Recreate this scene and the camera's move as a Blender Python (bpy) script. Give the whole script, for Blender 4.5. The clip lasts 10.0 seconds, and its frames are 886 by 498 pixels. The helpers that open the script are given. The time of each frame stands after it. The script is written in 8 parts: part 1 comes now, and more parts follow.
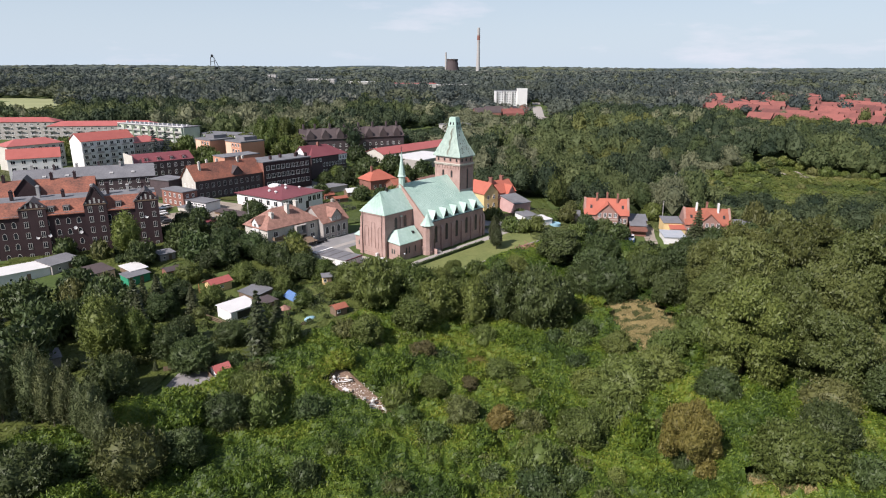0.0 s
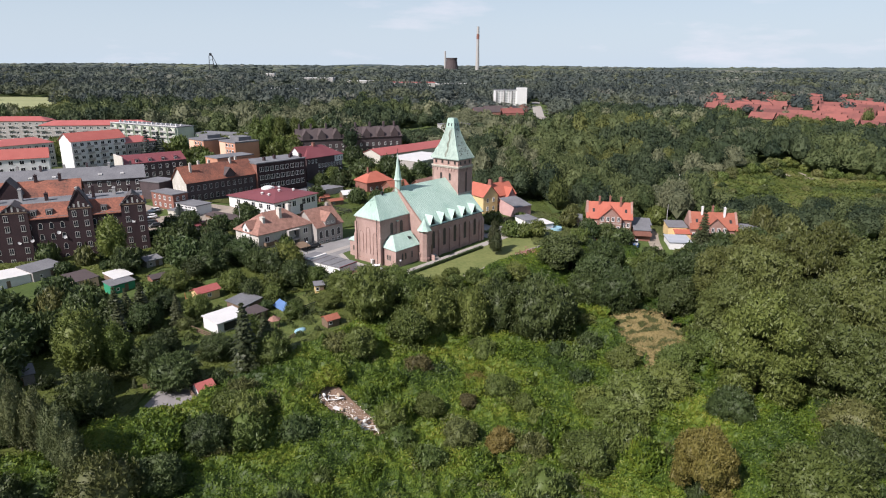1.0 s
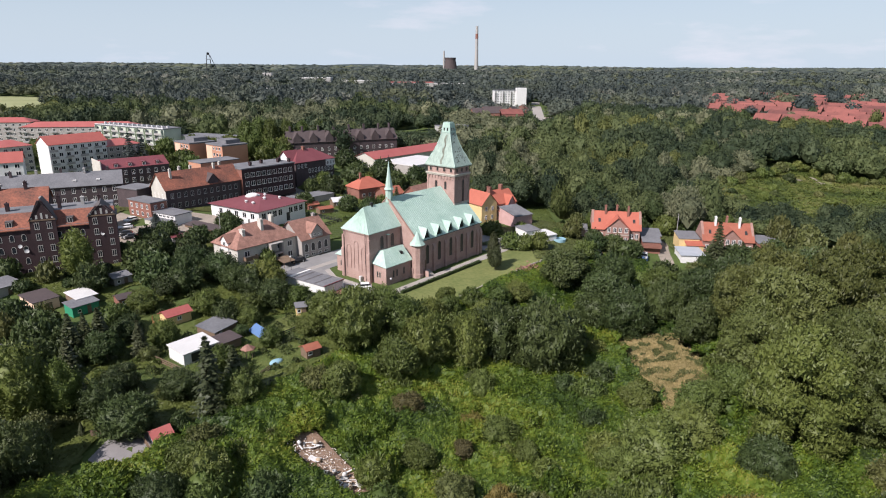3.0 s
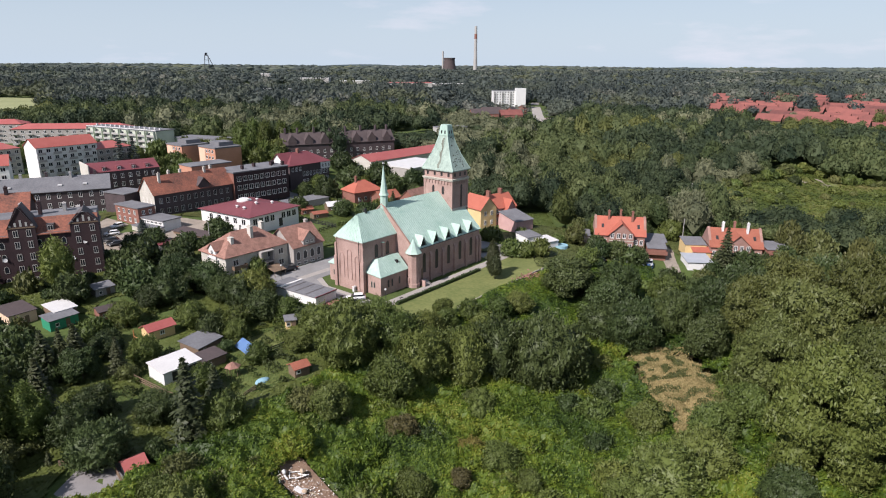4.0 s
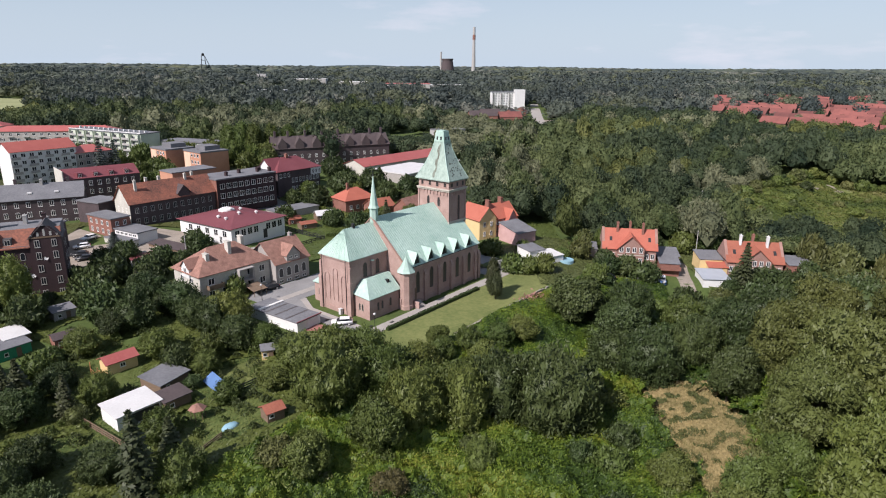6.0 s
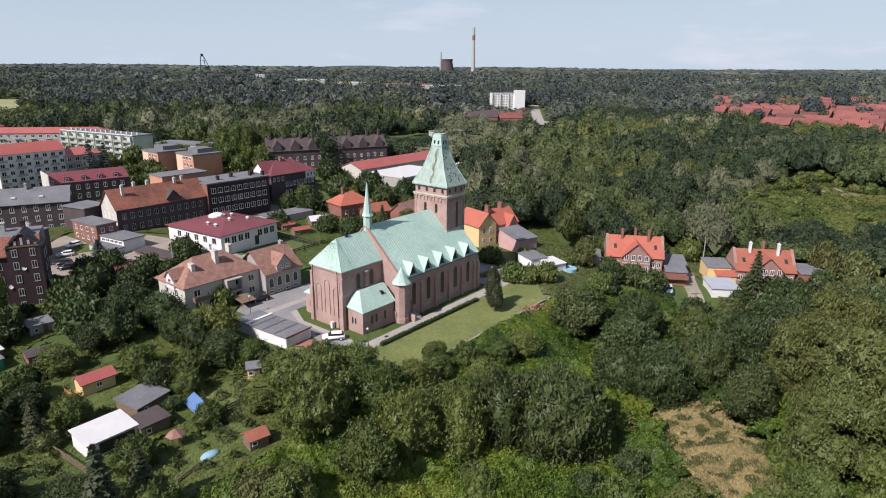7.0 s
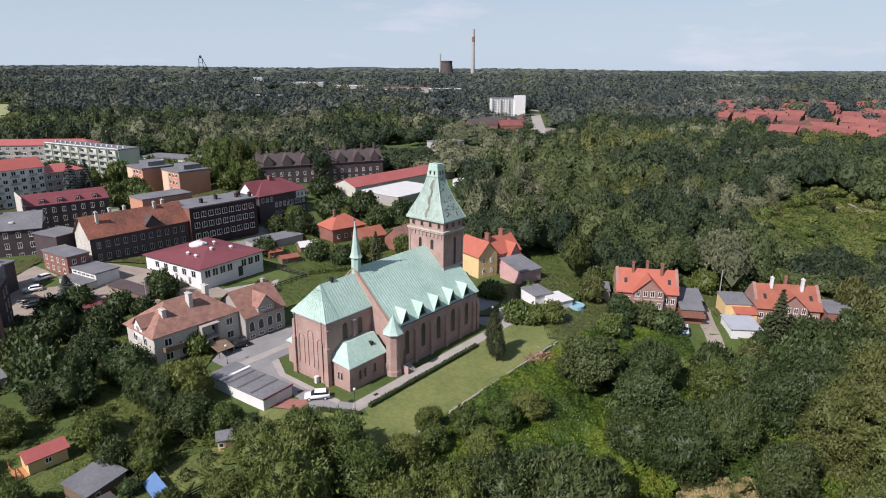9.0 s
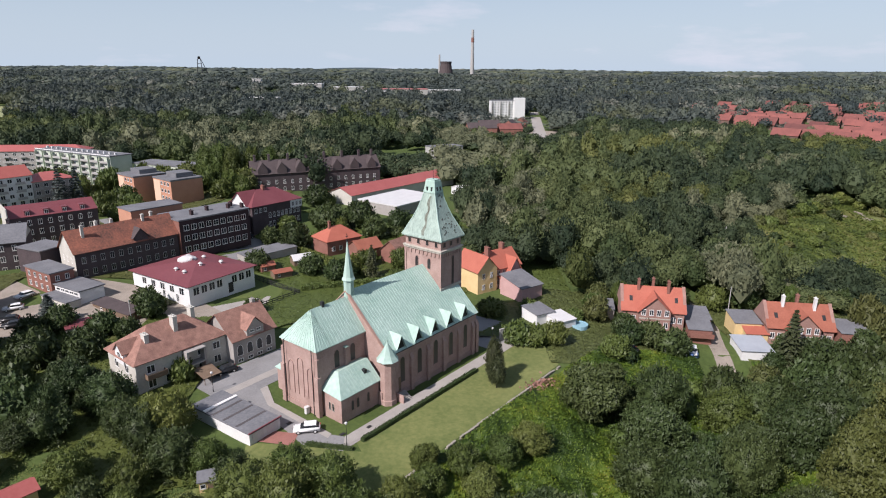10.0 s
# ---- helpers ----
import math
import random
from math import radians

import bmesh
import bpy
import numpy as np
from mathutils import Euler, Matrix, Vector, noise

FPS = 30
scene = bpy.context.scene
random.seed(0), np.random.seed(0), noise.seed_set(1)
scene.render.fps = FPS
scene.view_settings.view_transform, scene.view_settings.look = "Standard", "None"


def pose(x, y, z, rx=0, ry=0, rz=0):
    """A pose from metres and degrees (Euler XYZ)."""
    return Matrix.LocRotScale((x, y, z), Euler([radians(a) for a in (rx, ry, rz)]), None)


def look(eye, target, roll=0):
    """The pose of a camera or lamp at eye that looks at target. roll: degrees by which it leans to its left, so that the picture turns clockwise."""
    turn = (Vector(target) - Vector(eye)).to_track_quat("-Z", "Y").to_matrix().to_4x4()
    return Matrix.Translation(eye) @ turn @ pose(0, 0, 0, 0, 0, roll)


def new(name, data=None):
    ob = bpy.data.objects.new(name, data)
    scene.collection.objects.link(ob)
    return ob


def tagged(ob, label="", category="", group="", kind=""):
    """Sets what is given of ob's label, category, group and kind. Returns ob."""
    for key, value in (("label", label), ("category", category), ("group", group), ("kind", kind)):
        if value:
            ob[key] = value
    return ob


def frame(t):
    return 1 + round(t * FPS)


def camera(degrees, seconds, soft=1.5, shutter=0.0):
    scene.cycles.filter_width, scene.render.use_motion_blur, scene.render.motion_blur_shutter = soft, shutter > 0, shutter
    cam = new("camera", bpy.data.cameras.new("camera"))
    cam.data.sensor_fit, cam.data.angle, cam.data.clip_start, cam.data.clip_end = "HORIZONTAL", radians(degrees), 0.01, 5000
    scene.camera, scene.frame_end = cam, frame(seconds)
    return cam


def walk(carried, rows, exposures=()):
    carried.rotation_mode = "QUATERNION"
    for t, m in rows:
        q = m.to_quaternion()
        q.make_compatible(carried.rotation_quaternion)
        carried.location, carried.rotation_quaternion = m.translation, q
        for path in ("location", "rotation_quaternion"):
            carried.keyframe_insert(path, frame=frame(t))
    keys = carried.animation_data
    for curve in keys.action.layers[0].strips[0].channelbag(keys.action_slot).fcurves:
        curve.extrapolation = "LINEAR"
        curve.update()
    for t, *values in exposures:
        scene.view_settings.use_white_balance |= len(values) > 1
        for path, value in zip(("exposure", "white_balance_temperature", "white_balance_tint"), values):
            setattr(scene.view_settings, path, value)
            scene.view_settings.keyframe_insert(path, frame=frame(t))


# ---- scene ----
cam = camera(71.4, 10.0, soft=1.1)
PATH = [
    (0, (2.317, -2.541, 48.255), (2.306, -0.623, 47.686), 0.2),
    (0.5, (2.523, 0.621, 48.269), (2.513, 2.538, 47.699), 0.2),
    (1, (2.658, 3.784, 48.335), (2.65, 5.7, 47.763), 0.3),
    (1.5, (2.946, 7.036, 48.371), (2.939, 8.952, 47.798), 0.3),
    (2, (3.097, 10.372, 48.391), (3.092, 12.288, 47.819), 0.3),
    (2.5, (3.327, 13.731, 48.393), (3.322, 15.647, 47.82), 0.4),
    (4, (4.021, 23.707, 48.38), (4.019, 25.623, 47.808), 0.3),
    (4.5, (4.19, 27.068, 48.305), (4.189, 28.985, 47.733), 0.4),
    (5, (4.311, 30.385, 48.27), (4.312, 32.302, 47.7), 0.4),
    (5.5, (4.374, 33.694, 48.269), (4.377, 35.611, 47.699), 0.4),
    (7, (5.028, 43.518, 48.329), (5.033, 45.435, 47.761), 0.4),
    (7.5, (5.244, 46.895, 48.943), (5.248, 48.813, 48.374), 0.4),
    (8, (5.355, 50.349, 50.212), (5.36, 52.266, 49.643), 0.4),
    (8.5, (5.536, 53.656, 51.552), (5.542, 55.574, 50.985), 0.4),
    (9, (5.668, 57.0, 52.831), (5.674, 58.918, 52.265), 0.4),
    (9.5, (5.862, 60.372, 54.138), (5.868, 62.291, 53.572), 0.4),
    (10, (6.033, 63.631, 54.839), (6.041, 65.549, 54.274), 0.4),
]
walk(cam, [(t, look(eye, target, roll)) for t, eye, target, roll in PATH], [(0.0, 0.39, 6440.0, 17.8), (10.0, 0.23, 6300.0, 19.0)])

# ---- world, sun, exposure ----
SUN_AZ = 225.0      # the sun stands behind the camera's start, to its left (degrees from +x, counter-clockwise)
SUN_EL = 43.0
world = bpy.data.worlds.new("sky")
scene.world = world
world.use_nodes = True
wn, wl = world.node_tree.nodes, world.node_tree.links
wn.clear()
sky = wn.new("ShaderNodeTexSky")
sky.sky_type = "NISHITA"
sky.sun_disc = False
sky.sun_elevation = radians(SUN_EL)
sky.sun_rotation = radians(90.0 - SUN_AZ)
sky.altitude = 250
sky.air_density = 1.0
sky.dust_density = 0.8
sky.ozone_density = 1.0
geo_w = wn.new("ShaderNodeTexCoord")
stretch = wn.new("ShaderNodeMapping")
stretch.inputs["Scale"].default_value = (1.0, 1.0, 4.5)
cloud = wn.new("ShaderNodeTexNoise")
cloud.inputs["Scale"].default_value = 3.6
cloud.inputs["Detail"].default_value = 7
cloud.inputs["Roughness"].default_value = 0.58
cloud_ramp = wn.new("ShaderNodeValToRGB")
cloud_ramp.color_ramp.elements[0].position = 0.57
cloud_ramp.color_ramp.elements[0].color = (0, 0, 0, 1)
cloud_ramp.color_ramp.elements[1].position = 0.80
cloud_ramp.color_ramp.elements[1].color = (0.65, 0.65, 0.65, 1)
cloud_mix = wn.new("ShaderNodeMixRGB")
cloud_mix.inputs["Color2"].default_value = (10.8, 10.4, 11.0, 1)
# pale haze in the sky, thicker towards the horizon
up = wn.new("ShaderNodeSeparateXYZ")
veil = wn.new("ShaderNodeMapRange")
veil.inputs["From Min"].default_value = 0.0
veil.inputs["From Max"].default_value = 0.32
veil.inputs["To Min"].default_value = 0.92
veil.inputs["To Max"].default_value = 0.22
veil_mix = wn.new("ShaderNodeMixRGB")
veil_mix.inputs["Color2"].default_value = (6.7, 8.25, 9.3, 1)
bg = wn.new("ShaderNodeBackground")
bg.inputs["Strength"].default_value = 0.070
wout = wn.new("ShaderNodeOutputWorld")
wl.new(geo_w.outputs["Generated"], stretch.inputs["Vector"])
wl.new(stretch.outputs["Vector"], cloud.inputs["Vector"])
wl.new(cloud.outputs["Fac"], cloud_ramp.inputs["Fac"])
wl.new(cloud_ramp.outputs["Color"], cloud_mix.inputs["Fac"])
wl.new(geo_w.outputs["Generated"], up.inputs["Vector"])
wl.new(up.outputs["Z"], veil.inputs["Value"])
wl.new(veil.outputs["Result"], veil_mix.inputs["Fac"])
wl.new(sky.outputs["Color"], veil_mix.inputs["Color1"])
wl.new(veil_mix.outputs["Color"], cloud_mix.inputs["Color1"])
wl.new(cloud_mix.outputs["Color"], bg.inputs["Color"])
wl.new(bg.outputs["Background"], wout.inputs["Surface"])
sun_data = bpy.data.lights.new("sun", "SUN")
sun_data.energy = 5.0
sun_data.angle = radians(0.5)
sun_data.color = (1.0, 0.955, 0.88)
sun = new("sun", sun_data)
sun_from = Vector((math.cos(radians(SUN_AZ)) * math.cos(radians(SUN_EL)), math.sin(radians(SUN_AZ)) * math.cos(radians(SUN_EL)), math.sin(radians(SUN_EL))))
sun.matrix_world = look(sun_from * 200, (0, 0, 0))


# ---- materials ----
def material(name, dark, light, scale=1.0, rough=0.8, metal=0.0, bump=0.0, bump_scale=8.0, fine=9.0, spread=0.5, per_object=0.0, per_island=0.0, world_space=True, stretch_xyz=(1, 1, 1), translucent=0.0, spec=0.3, hue=0.0, tint=0.0):
    """Colour between dark and light by noise at two scales, with optional variation from object to object and from leaf to leaf."""
    m = bpy.data.materials.new(name)
    m.use_nodes = True
    n, l = m.node_tree.nodes, m.node_tree.links
    n.clear()
    if world_space:
        where = n.new("ShaderNodeNewGeometry").outputs["Position"]
    else:
        where = n.new("ShaderNodeTexCoord").outputs["Object"]
    mapping = n.new("ShaderNodeMapping")
    mapping.inputs["Scale"].default_value = stretch_xyz
    l.new(where, mapping.inputs["Vector"])
    big = n.new("ShaderNodeTexNoise")
    big.inputs["Scale"].default_value = scale
    big.inputs["Detail"].default_value = 3
    small = n.new("ShaderNodeTexNoise")
    small.inputs["Scale"].default_value = scale * fine
    small.inputs["Detail"].default_value = 4
    l.new(mapping.outputs["Vector"], big.inputs["Vector"])
    l.new(mapping.outputs["Vector"], small.inputs["Vector"])
    total = n.new("ShaderNodeMath")
    total.operation = "ADD"
    l.new(big.outputs["Fac"], total.inputs[0])
    l.new(small.outputs["Fac"], total.inputs[1])
    value = total.outputs[0]
    base = 1.0
    if per_object > 0:
        info = n.new("ShaderNodeObjectInfo")
        k = n.new("ShaderNodeMath")
        k.operation = "MULTIPLY_ADD"
        k.inputs[1].default_value = per_object
        l.new(info.outputs["Random"], k.inputs[0])
        l.new(value, k.inputs[2])
        value, base = k.outputs[0], base + per_object / 2
    if per_island > 0:
        info = n.new("ShaderNodeNewGeometry")
        k = n.new("ShaderNodeMath")
        k.operation = "MULTIPLY_ADD"
        k.inputs[1].default_value = per_island
        l.new(info.outputs["Random Per Island"], k.inputs[0])
        l.new(value, k.inputs[2])
        value, base = k.outputs[0], base + per_island / 2
    if tint > 0:
        info = n.new("ShaderNodeAttribute")
        info.attribute_name = "tint"
        k = n.new("ShaderNodeMath")
        k.operation = "MULTIPLY_ADD"
        k.inputs[1].default_value = tint
        l.new(info.outputs["Fac"], k.inputs[0])
        l.new(value, k.inputs[2])
        value, base = k.outputs[0], base + tint / 2
    ramp = n.new("ShaderNodeMapRange")
    ramp.inputs["From Min"].default_value = base - spread
    ramp.inputs["From Max"].default_value = base + spread
    l.new(value, ramp.inputs["Value"])
    mix = n.new("ShaderNodeMixRGB")
    mix.inputs["Color1"].default_value = (*dark, 1)
    mix.inputs["Color2"].default_value = (*light, 1)
    l.new(ramp.outputs["Result"], mix.inputs["Fac"])
    colour = mix.outputs["Color"]
    if hue > 0:
        info = n.new("ShaderNodeObjectInfo")
        wide = n.new("ShaderNodeMath")
        wide.operation = "MULTIPLY"
        wide.inputs[1].default_value = 17.3
        part_of = n.new("ShaderNodeMath")
        part_of.operation = "FRACT"
        turn = n.new("ShaderNodeMapRange")
        turn.inputs["To Min"].default_value = 0.5 - hue * 0.7
        turn.inputs["To Max"].default_value = 0.5 + hue * 0.4
        shift = n.new("ShaderNodeHueSaturation")
        l.new(info.outputs["Random"], wide.inputs[0])
        l.new(wide.outputs[0], part_of.inputs[0])
        l.new(part_of.outputs[0], turn.inputs["Value"])
        l.new(turn.outputs["Result"], shift.inputs["Hue"])
        l.new(colour, shift.inputs["Color"])
        colour = shift.outputs["Color"]
    b = n.new("ShaderNodeBsdfPrincipled")
    b.inputs["Roughness"].default_value = rough
    b.inputs["Metallic"].default_value = metal
    b.inputs["Specular IOR Level"].default_value = spec
    l.new(colour, b.inputs["Base Color"])
    if bump > 0:
        bn = n.new("ShaderNodeTexNoise")
        bn.inputs["Scale"].default_value = bump_scale
        bn.inputs["Detail"].default_value = 4
        l.new(mapping.outputs["Vector"], bn.inputs["Vector"])
        bu = n.new("ShaderNodeBump")
        bu.inputs["Strength"].default_value = bump
        bu.inputs["Distance"].default_value = 0.15 if bump < 0.9 else 1.2 / bump_scale
        l.new(bn.outputs["Fac"], bu.inputs["Height"])
        l.new(bu.outputs["Normal"], b.inputs["Normal"])
    out = n.new("ShaderNodeOutputMaterial")
    if translucent > 0:
        tr = n.new("ShaderNodeBsdfTranslucent")
        l.new(colour, tr.inputs["Color"])
        ms = n.new("ShaderNodeMixShader")
        ms.inputs["Fac"].default_value = translucent
        l.new(b.outputs["BSDF"], ms.inputs[1])
        l.new(tr.outputs["BSDF"], ms.inputs[2])
        l.new(ms.outputs["Shader"], out.inputs["Surface"])
    else:
        l.new(b.outputs["BSDF"], out.inputs["Surface"])
    return m


def glass_material(name, tint, rough):
    m = bpy.data.materials.new(name)
    m.use_nodes = True
    b = m.node_tree.nodes["Principled BSDF"]
    b.inputs["Base Color"].default_value = (*tint, 1)
    b.inputs["Roughness"].default_value = rough
    b.inputs["Specular IOR Level"].default_value = 0.6
    return m


M = {}
M["ground"] = material("undergrowth_soil", (0.035, 0.060, 0.013), (0.095, 0.130, 0.035), 0.09, 0.95, bump=0.6, bump_scale=1.5, fine=14)
M["lawn"] = material("mown_lawn", (0.085, 0.115, 0.032), (0.20, 0.21, 0.075), 0.12, 0.95, bump=0.2, bump_scale=6, fine=12, spread=0.42)
M["pale_field"] = material("pale_stubble_field", (0.20, 0.22, 0.10), (0.32, 0.33, 0.17), 0.02, 0.95, fine=12)
M["garden_lawn"] = material("garden_grass", (0.05, 0.085, 0.02), (0.13, 0.155, 0.045), 0.2, 0.95, fine=10)
M["dry_grass"] = material("dry_grass", (0.135, 0.125, 0.045), (0.43, 0.335, 0.165), 0.28, 0.95, per_island=0.45, fine=6, spread=0.42)
M["asphalt"] = material("worn_asphalt", (0.18, 0.176, 0.177), (0.29, 0.284, 0.283), 0.25, 0.9, bump=0.1, fine=14)
M["paving"] = material("concrete_paving", (0.27, 0.25, 0.23), (0.40, 0.37, 0.34), 0.5, 0.9, fine=10)
M["red_paving"] = material("red_paving_stones", (0.24, 0.10, 0.085), (0.36, 0.17, 0.14), 0.6, 0.9)
M["dirt"] = material("bare_dirt", (0.20, 0.17, 0.14), (0.36, 0.31, 0.26), 0.4, 0.95)
M["gravel"] = material("grey_gravel", (0.19, 0.18, 0.18), (0.28, 0.265, 0.265), 0.6, 0.95, fine=12)
M["rubble_soil"] = material("brick_dust_soil", (0.13, 0.085, 0.055), (0.33, 0.225, 0.165), 0.5, 0.95, bump=0.4, bump_scale=3)
M["stone_wall"] = material("old_stone", (0.20, 0.18, 0.15), (0.38, 0.35, 0.30), 0.8, 0.9)
M["church_brick"] = material("pink_red_brick", (0.27, 0.175, 0.150), (0.46, 0.325, 0.285), 0.45, 0.88, bump=0.12, bump_scale=9, fine=11, spread=0.45)
M["stone_band"] = material("pale_stone", (0.34, 0.31, 0.26), (0.52, 0.48, 0.42), 0.7, 0.85)
M["copper"] = material("green_copper_patina", (0.285, 0.42, 0.36), (0.46, 0.585, 0.52), 0.22, 0.62, bump=0.05, fine=8, spread=0.42, stretch_xyz=(1, 1, 0.6))
M["copper_worn"] = material("worn_copper_with_dark_streaks", (0.215, 0.275, 0.240), (0.385, 0.485, 0.425), 0.9, 0.6, fine=4, spread=0.36, stretch_xyz=(1.5, 1.5, 0.10))
M["bare_boards"] = material("dark_bare_boards", (0.045, 0.05, 0.045), (0.13, 0.14, 0.12), 2.0, 0.9)
M["streak"] = material("brown_stained_copper", (0.10, 0.095, 0.075), (0.24, 0.27, 0.225), 1.2, 0.8, fine=6, spread=0.35)
M["dark_metal"] = material("dark_metal", (0.03, 0.03, 0.032), (0.06, 0.06, 0.062), 2, 0.5, metal=0.4)
M["verge"] = material("terracotta_verge", (0.32, 0.19, 0.15), (0.45, 0.29, 0.24), 0.8, 0.8)
M["glass"] = glass_material("dark_window_glass", (0.02, 0.024, 0.03), 0.12)
M["leaded"] = glass_material("leaded_church_glass", (0.03, 0.028, 0.028), 0.35)
M["white_paint"] = material("white_frame_paint", (0.66, 0.65, 0.63), (0.78, 0.77, 0.75), 3, 0.5)
M["white_wall"] = material("white_render", (0.58, 0.58, 0.57), (0.74, 0.74, 0.73), 0.35, 0.9, fine=10)
M["cream_wall"] = material("cream_render", (0.40, 0.38, 0.33), (0.60, 0.58, 0.53), 0.3, 0.9, fine=9)
M["grey_wall"] = material("grey_render", (0.27, 0.25, 0.235), (0.40, 0.375, 0.35), 0.35, 0.9)
M["yellow_wall"] = material("yellow_render", (0.56, 0.40, 0.19), (0.70, 0.54, 0.29), 0.5, 0.9)
M["pink_wall"] = material("pink_render", (0.42, 0.25, 0.24), (0.55, 0.36, 0.34), 0.6, 0.9)
M["orange_wall"] = material("orange_render", (0.41, 0.20, 0.13), (0.53, 0.28, 0.19), 0.3, 0.9)
M["peach_wall"] = material("peach_render", (0.60, 0.42, 0.30), (0.70, 0.53, 0.40), 0.3, 0.9)
M["dark_brick"] = material("sooty_brown_brick", (0.046, 0.037, 0.041), (0.105, 0.079, 0.082), 0.35, 0.9, bump=0.1, fine=12)
M["pale_brick"] = material("weathered_pale_brick", (0.22, 0.125, 0.10), (0.38, 0.235, 0.20), 0.5, 0.9, bump=0.1, fine=10)
M["red_brick"] = material("red_brick", (0.17, 0.075, 0.055), (0.30, 0.145, 0.115), 0.4, 0.9, bump=0.1, fine=12)
M["tile_red"] = material("red_clay_tiles", (0.215, 0.070, 0.045), (0.36, 0.130, 0.085), 0.35, 0.8, bump=0.25, bump_scale=4, fine=10)
M["tile_orange"] = material("new_orange_tiles", (0.33, 0.092, 0.062), (0.44, 0.142, 0.095), 0.5, 0.7, bump=0.2, bump_scale=4)
M["tile_old"] = material("weathered_pink_tiles", (0.15, 0.078, 0.062), (0.385, 0.212, 0.165), 0.9, 0.85, bump=0.3, bump_scale=4, fine=11, spread=0.4)
M["sheet_maroon"] = material("maroon_sheet_roof", (0.155, 0.042, 0.050), (0.215, 0.070, 0.078), 0.2, 0.5)
M["tile_bright"] = material("bright_red_tiles", (0.31, 0.082, 0.070), (0.41, 0.126, 0.104), 0.4, 0.75, bump=0.15, bump_scale=3)
M["sheet_red"] = material("red_sheet_roof", (0.33, 0.088, 0.080), (0.43, 0.14, 0.125), 0.2, 0.5, per_object=0.5)
M["tile_patchy"] = material("weathered_orange_tiles", (0.085, 0.050, 0.042), (0.34, 0.125, 0.080), 0.22, 0.85, bump=0.3, bump_scale=4, fine=9, spread=0.36)
M["brown_brick"] = material("dark_red_brown_brick", (0.028, 0.018, 0.021), (0.062, 0.037, 0.039), 0.35, 0.9, bump=0.1, fine=12)
M["estate_roof"] = material("brownish_red_roof", (0.115, 0.046, 0.042), (0.255, 0.090, 0.076), 0.2, 0.8, per_object=0.9)
M["estate_wall"] = material("brownish_render", (0.10, 0.062, 0.052), (0.22, 0.15, 0.125), 0.2, 0.9, per_object=0.6)
M["felt"] = material("grey_roofing_felt", (0.100, 0.102, 0.112), (0.215, 0.216, 0.228), 0.25, 0.9, fine=9)
M["slate"] = material("dark_slate_roof", (0.06, 0.055, 0.058), (0.125, 0.11, 0.11), 0.3, 0.75, fine=9)
M["brown_roof"] = material("brown_tile_roof", (0.052, 0.042, 0.043), (0.105, 0.080, 0.080), 0.3, 0.85)
M["concrete"] = material("grey_concrete", (0.30, 0.29, 0.28), (0.44, 0.43, 0.41), 0.4, 0.9)
M["panel_green"] = material("pale_green_panel", (0.42, 0.47, 0.38), (0.56, 0.60, 0.50), 0.3, 0.85)
M["wood"] = material("weathered_wood", (0.11, 0.075, 0.05), (0.24, 0.17, 0.12), 1.2, 0.85, stretch_xyz=(1, 1, 6))
M["orange_wood"] = material("orange_stained_wood", (0.36, 0.16, 0.07), (0.50, 0.25, 0.12), 1.2, 0.7)
M["bark"] = material("bark", (0.05, 0.04, 0.03), (0.13, 0.105, 0.08), 2.5, 0.95, bump=0.4)
M["white_sheet"] = material("white_sheet_metal", (0.52, 0.51, 0.50), (0.68, 0.67, 0.66), 0.4, 0.5)
M["grey_sheet"] = material("grey_blue_sheet_metal", (0.30, 0.33, 0.37), (0.42, 0.45, 0.49), 0.4, 0.45)
M["blue_tarp"] = material("blue_tarpaulin", (0.07, 0.14, 0.30), (0.13, 0.23, 0.42), 1.0, 0.5)
M["sky_tarp"] = material("pale_blue_cover", (0.20, 0.36, 0.44), (0.30, 0.48, 0.55), 1.0, 0.5)
M["green_paint"] = material("green_painted_boards", (0.02, 0.20, 0.11), (0.04, 0.29, 0.17), 1.5, 0.6)
M["red_paint"] = material("red_paint", (0.42, 0.03, 0.03), (0.55, 0.06, 0.05), 1.5, 0.5)
M["white_car"] = material("white_car_paint", (0.72, 0.72, 0.72), (0.78, 0.78, 0.78), 3, 0.25)
M["dark_car"] = material("dark_car_paint", (0.02, 0.021, 0.024), (0.03, 0.031, 0.035), 3, 0.25)
M["tyre"] = material("tyre_rubber", (0.015, 0.015, 0.015), (0.03, 0.03, 0.03), 5, 0.9)
M["rubbish"] = material("mixed_rubbish", (0.35, 0.28, 0.22), (0.80, 0.77, 0.73), 0.9, 0.85, per_island=1.2)
M["plank"] = material("pale_boards", (0.30, 0.22, 0.15), (0.50, 0.40, 0.30), 2, 0.8, per_object=0.5)


def leaves(name, dark, light, spread=0.75):
    dark, light = (dark[0] * 1.06, dark[1] * 0.94, dark[2]), (light[0] * 1.04, light[1] * 0.93, light[2])
    return material(name, dark, light, 0.35, 0.55, per_object=1.15, per_island=0.3, fine=5, spread=spread + 0.3, hue=0.03, translucent=0.12, spec=0.3)


